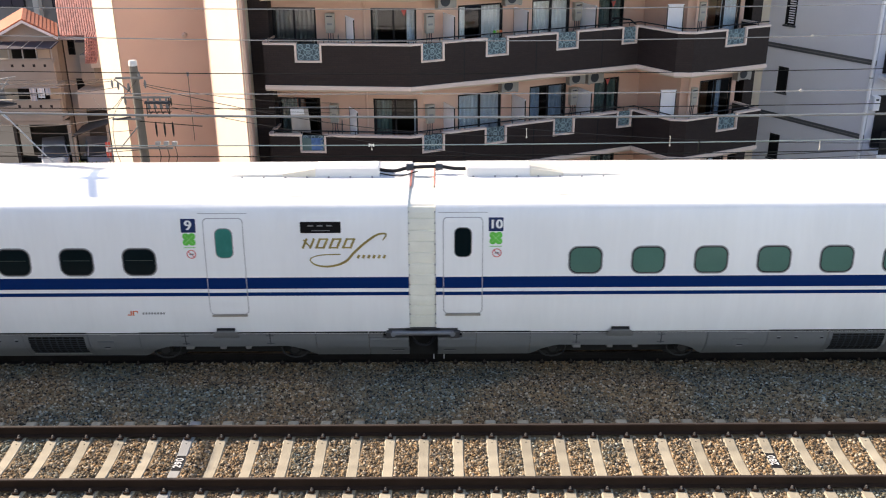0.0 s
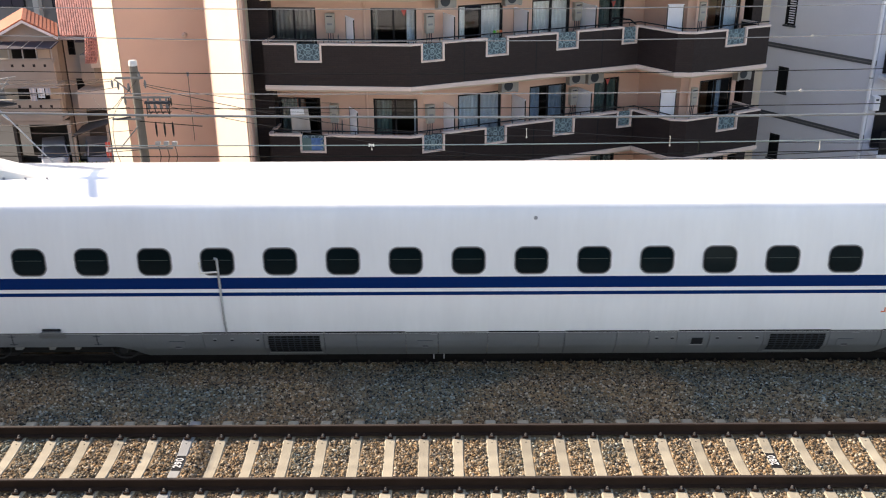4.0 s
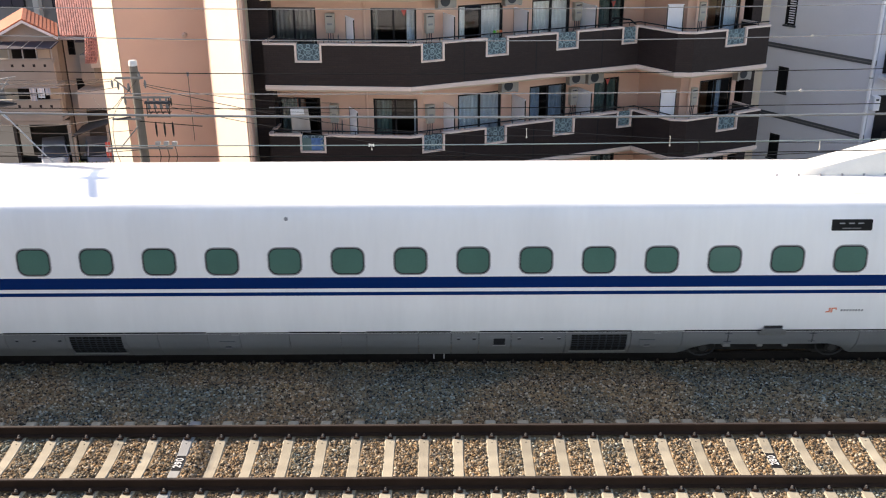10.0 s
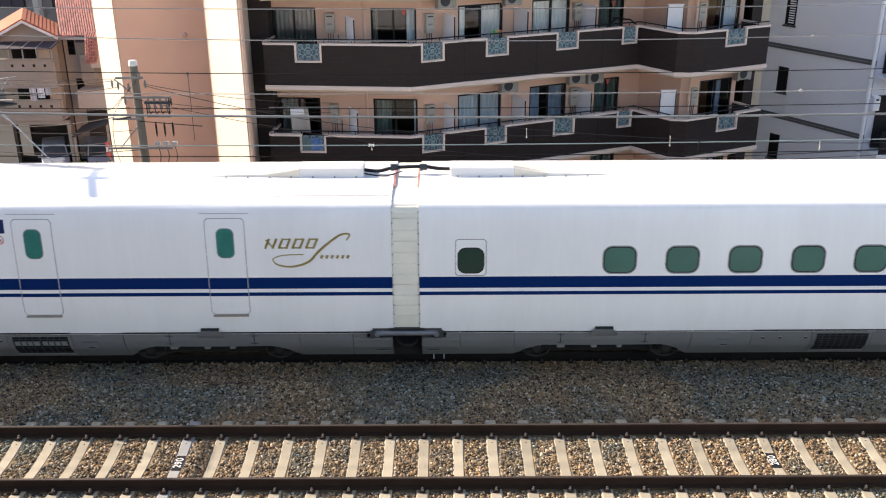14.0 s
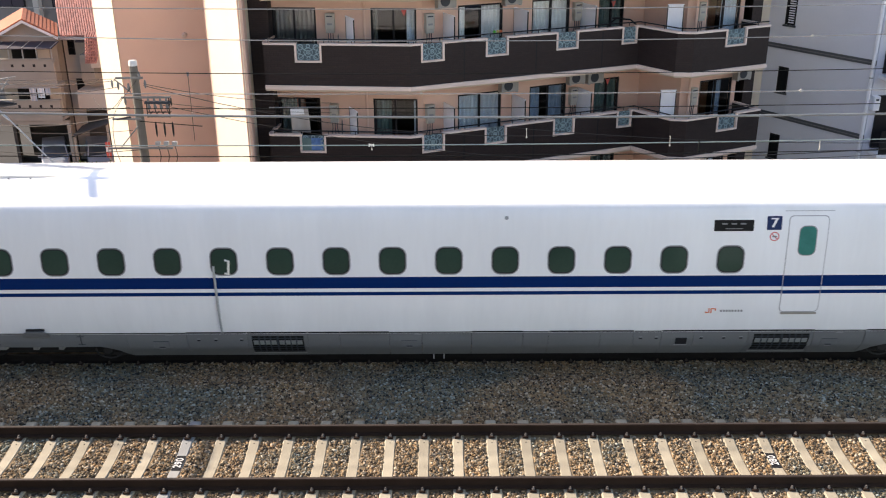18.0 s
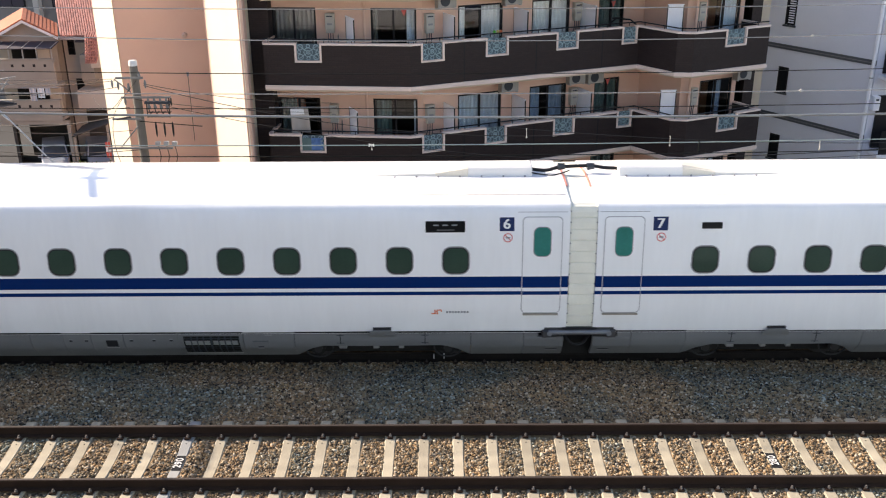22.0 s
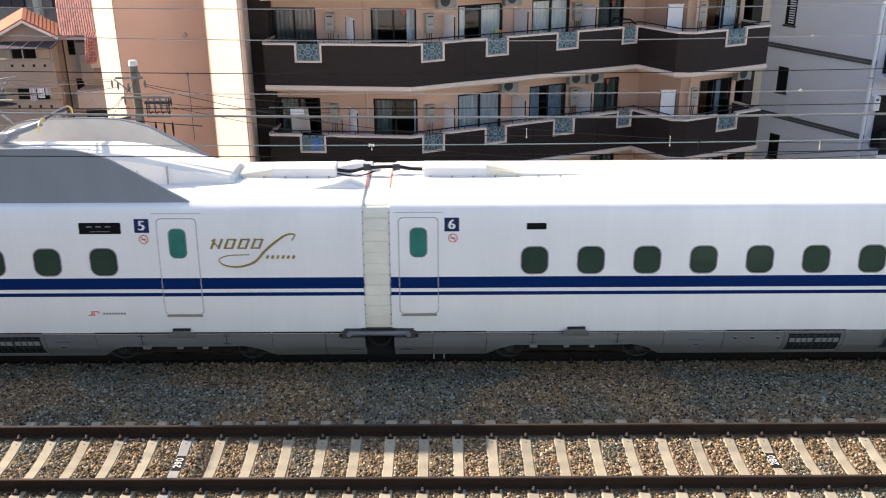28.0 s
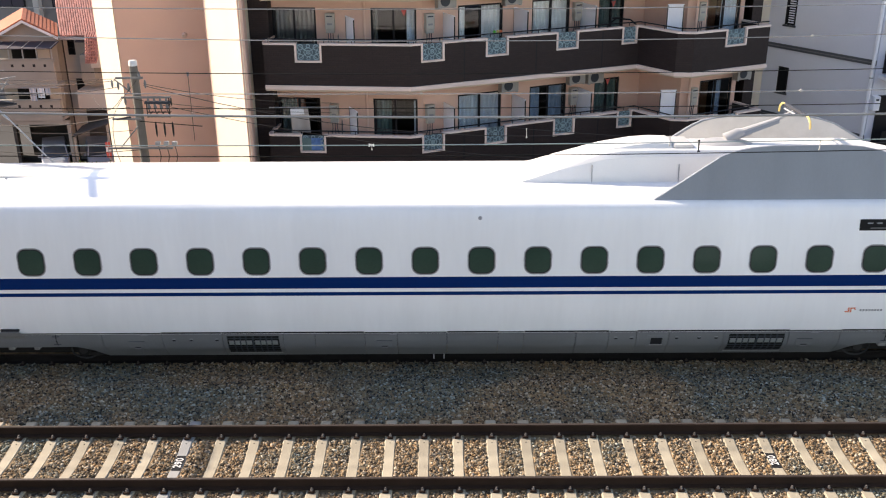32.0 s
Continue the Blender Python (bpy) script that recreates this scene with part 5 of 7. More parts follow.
def storey(b, zf, detail):
    """One floor: balcony slab, parapet with coping and grilles, wall with glass doors."""
    zt = zf + 1.15
    for i in range(5):
        L = LENGTH[i]
        part("balcony_slab", slab(Shape(), FRONT, i, 0, L, 0.145, DEPTH - 0.01, zf - 0.20, zf), SOFFIT, b)
        part("slab_edge", slab(Shape(), FRONT, i, 0, L, -0.06, 0.142, zf - 0.27, zf - 0.142), COPING, b, "pale pink edge under the balcony")
        part("slab_soffit_beam", slab(Shape(), FRONT, i, 0, L, 0.03, 0.142, zf - 0.34, zf - 0.272), SOFFIT, b, "cream beam under the balcony edge")
        notch = NOTCH.get(i, [])
        cuts = [0] + [c for n in notch for c in n] + [L]
        for a, e in zip(cuts[::2], cuts[1::2]):
            if e - a > 0.02:
                part("parapet", slab(Shape(), FRONT, i, a, e, 0, 0.14, zf - 0.14, zt), BROWN, b)
                part("coping", slab(Shape(), FRONT, i, a, e, -0.035, 0.175, zt + 0.002, zt + 0.065), COPING, b)
        for a, e in notch:
            part("parapet", slab(Shape(), FRONT, i, a, e, 0, 0.14, zf - 0.14, zt - 0.55), BROWN, b)
            part("coping", slab(Shape(), FRONT, i, a, e, -0.035, 0.15, zt - 0.548, zt - 0.49), COPING, b)
            for q, w in ((a, 1), (e, -1)):
                part("coping", slab(Shape(), FRONT, i, min(q, q + w * 0.06), max(q, q + w * 0.06), -0.034, 0.15, zt - 0.488, zt + 0.064), COPING, b)
            if detail:
                scroll_panel(b, i, a + 0.065, e - 0.065, zt - 0.485, zt + 0.03)
        if detail:
            r = Shape()
            pts = [on(FRONT, i, s, 0.08, zt + 0.17) for s in (0, L)]
            r.tube(pts, 0.022, 6)
            for s in np.arange(0.15, L, 0.9):
                r.tube([on(FRONT, i, s, 0.08, zt + 0.06), on(FRONT, i, s, 0.08, zt + 0.17)], 0.014, 5)
            part("handrail", r, FRAME, b, "thin dark handrail above the parapet")
        if i == 1:
            for s in (1.88, 4.54, 7.14):
                part("parapet_joint", slab(Shape(), FRONT, i, s - 0.025, s + 0.025, -0.004, 0.02, zf - 0.138, zt - 0.002), FRAME, b, "dark upright joint in the parapet")
                part("coping_joint", slab(Shape(), FRONT, i, s - 0.03, s + 0.05, -0.045, 0.18, zt + 0.004, zt + 0.085), COPING, b)
    # the parapet's returns at both ends
    for i, s in ((0, 0), (4, LENGTH[4])):
        q = [on(FRONT, i, s, d, 0) for d in (0.14, DEPTH)]
        n = Vector((q[1][1] - q[0][1], q[0][0] - q[1][0], 0)).normalized() * (0.06 if i else -0.06)
        for z0, z1, m, name in ((zf + 0.002, zt, BROWN, "parapet"), (zt + 0.002, zt + 0.065, COPING, "coping")):
            s_ = Shape().hexa([Vector((p[0], p[1], z)) + w for z in (z0, z1) for p, w in ((q[0], -n), (q[0], n), (q[1], n), (q[1], -n))])
            part(name, s_, m, b)
    # wall
    for j in range(4):
        own = sorted([(a, e, c) for jj, a, e, c in DOORS if jj == j])
        cuts = [0] + [v for a, e, c in own for v in (max(a, 0.0), min(e, WLEN[j]))] + [WLEN[j]]
        for a, e in zip(cuts[::2], cuts[1::2]):
            if e - a > 0.03:
                part("wall_pier", slab(Shape(), WALL, j, a, e, 0, 0.18, zf, zf + 2.84), PINK_LIGHT, b)
        for a, e, c in own:
            a, e = max(a, 0.0), min(e, WLEN[j])
            part("lintel", slab(Shape(), WALL, j, a, e, 0, 0.18, zf + 2.13, zf + 2.84), PINK_LIGHT, b)
            glass_door(b, j, a, e, zf, c)
    # closed shells whose dark colour paints the rooms unlit
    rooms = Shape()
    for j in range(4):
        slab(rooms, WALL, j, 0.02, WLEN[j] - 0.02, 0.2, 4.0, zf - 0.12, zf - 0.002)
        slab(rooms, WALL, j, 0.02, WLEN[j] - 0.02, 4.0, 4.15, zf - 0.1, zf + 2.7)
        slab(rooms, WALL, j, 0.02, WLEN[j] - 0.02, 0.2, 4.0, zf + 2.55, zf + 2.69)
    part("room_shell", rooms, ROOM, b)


def partitions(zf):
    """White fire-break boards between the balconies, boilers, cooling units."""
    for i, s, d0, d1 in ((0, 2.92, 0.0, 0.8), (1, 1.63, 0.0, 1.0), (1, 4.30, 0.0, 1.0), (1, 6.95, 0.0, 1.0), (3, 0.0, 0.0, 0.58)):
        u = (FRONT[i + 1] - FRONT[i]).normalized()
        p = thing("balcony_partition", "white board in a dark frame dividing two balconies", "partition", "balcony partitions")
        n = Vector((-u.y, u.x))
        o = FRONT[i] + u * s + n * 0.2 if i < 3 else Vector((7.77, 32.95))
        skew = Vector((-0.405, 0.914)) if i < 3 else Vector((0.999, 0.03))
        def q(d, e, z, o=o, skew=skew, n=n):
            w = Vector((skew.y, -skew.x))
            v = o + skew * d + w * e
            return (v.x, v.y, z)
        p.location = (*o, zf)
        inv = Matrix.Translation((-o.x, -o.y, -zf))
        def pane_(name, a, e, t, z0, z1, m, par):
            return part(name, Shape().hexa([inv @ Vector(q(d, w, z)) for z in (z0, z1) for d, w in ((a, -t), (e, -t), (e, t), (a, t))]), m, par)
        bd = pane_("board", d0 + 0.03, d1 - 0.03, 0.012, zf + 0.14, zf + 1.92, PARTITION, p)
        pane_("top_rail", d0, d1, 0.020, zf + 1.92, zf + 1.95, PARTITION, p)
        for a, e, z0, z1 in ((d0, d1, zf + 0.0, zf + 0.14), (d0, d0 + 0.025, zf, zf + 1.92), (d1 - 0.03, d1, zf, zf + 1.92)):
            pane_("frame_bar", a, e, 0.018, z0, z1, FRAME if z1 > zf + 1 else PARTITION, p)


def boiler(j, s, zf, tall=0.46):
    u = (WALL[j + 1] - WALL[j]).normalized()
    a = math.degrees(math.atan2(u.y, u.x))
    o = WALL[j] + u * s
    t = thing("water_heater", "beige gas water heater box hung on the pink wall", "water heater", "water heaters", pose(o.x, o.y, zf + (1.46 if zf > 1 else 1.44), 0, 0, a))
    part("casing", Shape().box(-0.15, 0.15, -0.21, -0.004, 0, tall + 0.05), APPLIANCE, t, bevel=0.015)
    part("vent", Shape().box(-0.10, 0.10, -0.214, -0.206, 0.40, 0.44), SEAM_DARK, t)
    part("panel", Shape().box(-0.08, 0.08, -0.214, -0.206, 0.14, 0.20), SEAM, t)
    part("pipe_cover", Shape().box(-0.13, 0.13, -0.18, -0.02, -0.12, 0), APPLIANCE, t)
    for x in (-0.08, 0.0, 0.08):
        part("pipe", Shape().tube([(x, -0.1, -0.12), (x, -0.09, -0.35), (x * 1.6, -0.03, -0.6)], 0.013, 6), SEAM_DARK, t)


def cooler(j, s, z, d=-0.45):
    u = (WALL[j + 1] - WALL[j]).normalized()
    a = math.degrees(math.atan2(u.y, u.x))
    o = WALL[j] + u * s
    t = thing("air_conditioner", "beige outdoor air conditioner hung under the balcony", "air conditioner", "air conditioners", pose(o.x, o.y, z, 0, 0, a))
    part("casing", Shape().box(-0.33, 0.33, -0.66, -0.40, 0.0, 0.46), APPLIANCE_SHADED, t, bevel=0.015)
    part("fan_guard", Shape().tube([(-0.07, -0.672, 0.22), (-0.07, -0.655, 0.22)], 0.17, 20), SEAM_DARK, t)
    for x in (-0.28, 0.28):
        part("hanger", Shape().box(x - 0.02, x + 0.02, -0.66, -0.40, -0.03, -0.002).box(x - 0.02, x + 0.02, -0.39, -0.36, -0.03, 0.62), GALV, t)


def hexwall(name, pts, z0, z1, m, parent, label=""):
    """An upright prism over plan points given anticlockwise."""
    n = len(pts)
    s = Shape().add([(x, y, z) for z in (z0, z1) for x, y in pts], [tuple(range(n - 1, -1, -1)), tuple(range(n, 2 * n))] + [(i, (i + 1) % n, n + (i + 1) % n, n + i) for i in range(n)])
    return part(name, s, m, parent, label)


apartments = thing("apartment_building", "pink and brown tiled apartment building with stepped balconies beyond the train", "building")
for zf in (5.35, 2.50, -0.48, -3.29):
    storey(apartments, zf, zf in (2.50, -0.48))
for zf in (2.50, -0.48):
    partitions(zf)
    for j, s in ((0, 1.95), (1, along(1, 1.06, 1)), (1, along(1, 6.77, 1)), (3, along(4, 1.27, 3))):
        boiler(j, s, zf)
for j, s, zc in ((1, along(1, 3.83, 1), 1.72), (1, along(1, 6.56, 1), 1.72), (1, along(1, 7.35, 1), 1.67), (3, along(4, 3.11, 3), 1.68), (1, along(1, 3.89, 1), 4.63), (1, along(1, 1.45, 1), 4.68)):
    cooler(j, s, zc)
# roof slab and unseen closing walls behind; depth added to shade the grey building
hexwall("roof_slab", [(-12.4, 34.8), (-5.9, 31.4), (-1, 31.0), (6.5, 34.6), (12.0, 34.6), (12.0, 52.2), (-12.4, 52.2)], 8.05, 8.35, SOFFIT, apartments)
hexwall("back_wall", [(-11.5, 51.8), (11.9, 51.8), (11.9, 52.0), (-11.5, 52.0)], GROUND, 8.05, PINK, apartments)
# unseen face, cream chosen to bounce light onto the grey building
hexwall("side_wall", [(11.55, 34.6), (11.85, 34.5), (11.85, 51.75), (11.55, 51.75)], GROUND, 8.05, CREAM_WALL, apartments)
hexwall("side_wall", [(11.1, 34.15), (11.5, 34.3), (11.5, 34.7), (11.1, 34.6)], GROUND, 8.05, BROWN, apartments)
hexwall("base_wall", [(-5.6, 31.3), (-1.2, 31.0), (6.2, 34.4), (11.3, 34.7), (11.3, 38), (-5.6, 38)], GROUND, -3.4, PINK, apartments)
# brown flank, angled cream piers and the plain pink wall
hexwall("brown_flank", [(-6.48, 30.95), (-5.62, 30.9), (-5.5, 32.6), (-6.48, 32.6)], GROUND, 8.05, BROWN, apartments, "dark brown tiled flank wall")
hexwall("pink_reveal", [(-6.30, 29.42), (-6.14, 29.42), (-6.40, 31.6), (-6.49, 31.6), (-6.49, 30.2)], GROUND, 8.05, PINK_LIGHT, apartments)
hexwall("angled_pier", [(-7.92, 31.86), (-6.22, 29.38), (-6.302, 31.5), (-6.6, 34.8), (-8.46, 34.8)], GROUND, 8.05, CREAM_WALL, apartments, "cream wall pier set at an angle")
# proud strip coloured like the half-shaded side of the pier
hexwall("pier_edge", [(-7.93, 31.865), (-7.84, 31.735), (-7.83, 31.75), (-7.92, 31.88)], GROUND, 8.05, PINK_LIGHT, apartments, "pale pink strip painting the half-shaded return of the pier")
hexwall("plain_wall", [(-11.43, 33.31), (-8.48, 34.12), (-8.48, 34.5), (-11.43, 33.8)], GROUND, 8.05, PINK, apartments, "plain pink rendered wall")
hexwall("angled_pier", [(-12.83, 35.2), (-11.44, 33.28), (-11.44, 33.9), (-12.5, 35.6)], GROUND, 8.05, CREAM_WALL, apartments, "cream wall pier set at an angle")
hexwall("flank_wall", [(-12.5, 35.7), (-12.2, 35.7), (-12.2, 51.75), (-12.5, 51.75)], GROUND, 8.05, PINK, apartments)
for px, pz in ((-9.2, 3.33), (-9.18, 0.50)):
    cap = thing("vent_cap", "small round pink vent cap on the plain wall", "vent cap", "vent caps", pose(px, 33.88, pz))
    part("cap", Shape().tube([(0, 0.05, 0), (0, -0.10, 0), (0, -0.14, -0.02)], [0.09, 0.09, 0.05], 12), PINK_LIGHT, cap, smooth=True)
conduit = thing("conduit", "thin dark cable conduit on the plain pink wall", "conduit", m=pose(-9.22, 33.80, 0))
part("pipe", Shape().tube([(0.0, 0, 1.95), (0.0, 0, -0.55)], 0.010, 6), RAILTOP, conduit)
part("pipe_end", Shape().box(-0.03, 0.03, -0.04, 0.04, 1.86, 2.0), SEAM, conduit, "small box at the conduit top")
down = thing("down_pipe", "pale pink drainpipe on the balcony wall", "drainpipe", "drainpipes", pose(-2.55, 31.1, 0))
part("pipe", Shape().tube([(0, 0, -3.0), (0, 0, 8.0)], 0.05, 10), PINK_LIGHT, down)
o = WALL[3]
down = thing("down_pipe", "pale pink drainpipe on the balcony wall", "drainpipe", "drainpipes", pose(o.x + 0.3, o.y - 0.1, 0))
part("pipe", Shape().tube([(0, 0, -3.0), (0, 0, 8.0)], 0.055, 10), PINK_LIGHT, down)

# washing and clutter on the balconies
towel = thing("towel", "beige towel hung over a drying pole on the balcony", "towel", m=pose(-4.72, 30.35, -0.22))
rows = [[(x * (1 + 0.10 * (1.72 - z)) + 0.04 * (1.72 - z), 0.035 * math.sin(x * 13 + z), z + 0.03 * math.sin(x * 5) - (0.06 * x if z < 1 else 0)) for x in np.linspace(-0.29, 0.29, 14)] for z in np.linspace(0.90, 1.72, 7)]
part("cloth", Shape().sweep(rows), CLOTH, towel, smooth=True)
part("folded_edge", Shape().sweep([[(x, -0.03 + 0.02 * math.sin(x * 9), z) for x in np.linspace(-0.30, 0.28, 10)] for z in (1.52, 1.63, 1.74)]), CURTAIN, towel, "pale folded edge")
part("drying_pole", Shape().tube([(-1.0, 0.03, 1.75), (1.2, 0.03, 1.75)], 0.016, 6), GALV, towel)
sheet_hung = thing("hung_cloth", "pale and blue cloth hung behind the balcony grille", "cloth", m=pose(-4.28, 29.895, 0.20))
for x0, x1, c in ((-0.34, -0.03, SHEER_TEAL), (-0.04, 0.33, CLOTH_BLUE)):
    part("cloth", Shape().sweep([[(x, -0.01 + 0.008 * math.sin(x * 24), z) for x in np.linspace(x0, x1, 9)] for z in (0.0, 0.22, 0.42)]), c, sheet_hung)
for x, y, z in ((-3.2, 31.2, -0.35), (-3.2, 31.2, 2.50)):
    rack = thing("drying_rack", "folded grey drying rack leaning on the wall", "drying rack", "drying racks", pose(x, y, z))
    part("rack_frame", Shape().tube([(-0.25, -0.15, 0.0), (-0.2, 0.02, 1.7), (0.1, 0.02, 1.7), (0.15, -0.15, 0.0)], 0.02, 6).tube([(-0.23, -0.08, 0.7), (0.13, -0.08, 0.7)], 0.015, 6), SEAM_DARK, rack)
lantern = thing("red_ornament", "small red ornament hung behind the window", "ornament", "red ornaments", pose(-1.23, 30.93, 4.52))
ORNAMENT = Shape().prism([(-0.10, 0.08), (0.0, -0.14), (0.10, 0.08), (0.03, 0.06), (-0.03, 0.06)], -0.012, 0.012)
part("ornament", ORNAMENT, RED, lantern)
for x, y, z in ((6.11, 34.12, 4.34), (6.07, 34.10, 1.56)):
    lantern = thing("red_ornament", "small red ornament hung on the brown door", "ornament", "red ornaments", pose(x, y, z, 0, 0, 24))
    part("ornament", ORNAMENT, RED, lantern)
for x, y, c in ((1.72, 31.05, GREEN), (1.83, 31.1, YELLOW), (1.93, 31.15, ORANGE)):
    toy = thing("pinwheel", "small bright toy stuck on the parapet", "toy", "bright toys on the parapet", pose(x, y, 3.70))
    part("stick", Shape().tube([(0, 0, 0), (0, 0, 0.14)], 0.012, 6), GALV, toy)
    part("head", Shape().tube([(0, -0.03, 0.15), (0, 0.03, 0.15)], 0.05, 5), c, toy)
bike = thing("folded_bicycle", "dark folded bicycle leaning inside the balcony", "bicycle", m=pose(6.3, 33.35, 3.62))
part("frame", Shape().tube([(-0.5, 0, 0.05), (-0.2, 0, 0.3), (0.3, 0, 0.25), (0.6, 0, 0.0)], 0.03, 6), FRAME, bike)
part("saddle", Shape().box(-0.35, -0.08, -0.06, 0.06, 0.28, 0.33), RUBBER, bike, bevel=0.02)

# ---- the grey building beyond ----
GREY = [(12.16, 42.18), (16.47, 35.44), (22.5, 36.4), (22.5, 48.0), (12.16, 48.0)]
grey = thing("grey_building", "grey rendered building with dark bands and slit windows", "building")
hexwall("wall", GREY, GROUND, 9.6, GREY_WALL, grey)
ga, gb = Vector(GREY[0]), Vector(GREY[1])
gu = (gb - ga).normalized()
gn = Vector((gu.y, -gu.x))


def on_grey(s, d, z):
    p = ga + gu * s + gn * d
    return (p.x, p.y, z)


def grey_box(s0, s1, d0, d1, z0, z1):
    return Shape().hexa([on_grey(s, d, z) for z in (z0, z1) for s, d in ((s0, d1), (s1, d1), (s1, d0), (s0, d0))])


for z in (4.78, 1.88, -1.02, -3.92):
    part("dark_band", grey_box(0.3, 7.99, 0.0, 0.04, z - 0.10, z + 0.10), GREY_BAND, grey, "dark horizontal band")
    part("band_line", grey_box(0.3, 7.99, 0.0, 0.046, z - 0.012, z + 0.012), FAR_WALL, grey)
for z in (2.80, 0.02, -2.85):
    w = part("window", grey_box(3.63, 4.12, -0.001, 0.03, z - 0.02, z + 1.04), FRAME, grey, "narrow dark slit window")
    p = part("pane", grey_box(3.68, 4.07, 0.03, 0.036, z + 0.04, z + 0.98), LED, w)
    part("window_sill", grey_box(3.58, 4.16, 0.0, 0.09, z - 0.09, z - 0.03), GREY_BAND, w)
    if z > 2:
        for i in range(10):
            part("slat", grey_box(3.80, 4.07, 0.036, 0.05, z + 0.06 + i * 0.095, z + 0.105 + i * 0.095), GREY_WALL, w)
pipe = part("drainpipe", Shape().tube([on_grey(7.93, 0.10, GROUND), on_grey(7.93, 0.10, 9.6)], 0.07, 10), PARTITION, grey, "white drainpipe at the corner", smooth=True)
for z in (4.2, 1.3, -1.6):
    part("pipe_bracket", Shape().tube([on_grey(7.93, 0.10, z), on_grey(7.93, 0.10, z + 0.05)], 0.08, 10), GALV, grey)
for z in (1.45, -1.45):
    ledge = part("ledge", Shape().box(16.62, 19.5, 34.5, 35.45, z - 0.12, z), PARTITION, grey, "pale balcony ledge")
    part("ledge_rail", Shape().box(16.7, 19.4, 34.55, 34.60, z, z + 0.9), FRAME, ledge)
    part("door_recess", Shape().box(16.75, 18.6, 35.40, 35.8, z + 0.05, z + 2.1), FRAME, grey, "dark doorway")
    heater = thing("water_heater", "white boiler box on the grey wall", "water heater", "water heaters", pose(16.62, 35.40, z + 1.55))
    part("casing", Shape().box(-0.13, 0.13, -0.2, 0.06, 0, 0.55), PARTITION, heater, bevel=0.02)
    part("flue", Shape().box(-0.05, 0.05, -0.22, -0.2, 0.40, 0.46), SEAM_DARK, heater)

# ---- houses to the far side ----
house = thing("narrow_house", "narrow beige three-storey house with an orange tiled gable roof", "house", "houses beyond the street")
HY, LEAN = 58.0, -0.39     # front line; the houses run back along a slanting line


def back(x, dy):
    return x + LEAN * dy


def slant_wall(name, x0, x1, y, deep, z0, z1, m, owner, label=""):
    return hexwall(name, [(x0, y), (x1, y), (back(x1, deep), y + deep), (back(x0, deep), y + deep)], z0, z1, m, owner, label)


slant_wall("wall", -27.4, -23.68, HY, 4.4, -5.75, -0.75, STUCCO, house)
# inner garage faces carry the shade of the bay in their colour
slant_wall("garage_back", -27.4, -23.68, HY + 2.6, 0.2, GROUND, -5.752, SHADE_AND_ROOF, house)
slant_wall("garage_side", -23.88, -23.68, HY + 0.2, 2.39, GROUND, -5.752, SHADE_AND_ROOF, house)
slant_wall("garage_side", -27.4, -27.2, HY + 0.2, 2.39, GROUND, -5.752, SHADE_AND_ROOF, house)
part("gable_wall", Shape().prism([(-27.2, -0.75), (-23.7, -0.75), (-25.4, 0.16)], HY + 0.01, HY + 0.2), STUCCO, house)
for s, x1 in ((-1, -27.6), (1, -23.36)):
    xr, zr, ze = -25.4, 0.30, -0.72 if s > 0 else -0.85
    n = 9
    for row in range(n):
        a, c = row / n, (row + 1.08) / n
        q = [(xr + (x1 - xr) * t, zr + (ze - zr) * t) for t in (a, c)]
        y0, y1 = HY - 0.4, HY + 4.5
        d = back(0, 4.9)
        sh = Shape().hexa([(q[0][0], y0, q[0][1]), (q[1][0], y0, q[1][1]), (q[1][0] + d, y1, q[1][1]), (q[0][0] + d, y1, q[0][1]),
                           (q[0][0], y0, q[0][1] + 0.09), (q[1][0], y0, q[1][1] + 0.12), (q[1][0] + d, y1, q[1][1] + 0.12), (q[0][0] + d, y1, q[0][1] + 0.09)])
        part("tile_course", sh, ROOF_ORANGE, house)
    part("verge_board", Shape().hexa([(xr, HY - 0.45, zr - 0.15), (x1, HY - 0.45, ze - 0.15), (x1, HY - 0.41, ze - 0.15), (xr, HY - 0.41, zr - 0.15),
                                      (xr, HY - 0.45, zr + 0.01), (x1, HY - 0.45, ze + 0.01), (x1, HY - 0.41, ze + 0.01), (xr, HY - 0.41, zr + 0.01)]), WHITE, house, "white verge board")
for zp, deep, top, w0, w1 in ((-1.93, 1.75, 0.55, -26.5, -24.95), (-4.44, 1.28, 0.74, -26.54, -24.6)):
    xe = -23.52
    par = part("balcony", Shape().box(-27.6, xe, HY - 1.25, HY - 1.1, zp - deep, zp).box(-27.6, xe, HY - 1.1, HY - 0.01, zp - deep, zp - deep + 0.2), STUCCO, house, "solid beige balcony front with small vent holes", bevel=0.02)
    for i in range(4):
        part("vent_hole", Shape().box(-26.13 + i * 0.66, -25.98 + i * 0.66, HY - 1.262, HY - 1.24, zp - 0.42, zp - 0.26), FRAME, par)
    part("balcony_coping", Shape().box(-27.65, xe + 0.04, HY - 1.3, HY - 1.05, zp + 0.002, zp + 0.06), STUCCO, par)
    wd = part("window", Shape().box(w0, w1, HY - 0.06, HY - 0.015, zp - 1.1, zp + top), FRAME, house, "dark sliding balcony window")
    for k_ in range(2):
        a = w0 + 0.06 + k_ * (w1 - w0 - 0.06) / 2
        part("pane", Shape().box(a, a + (w1 - w0) / 2 - 0.1, HY - 0.075, HY - 0.061, zp - 1.0, zp + top - 0.06), LED, wd)
    part("side_shutter", Shape().box(w1 + 0.05, w1 + 0.75, HY - 0.07, HY - 0.015, zp - 0.9, zp + top - 0.1), STUCCO_GREY, wd, "pale sliding shutter")
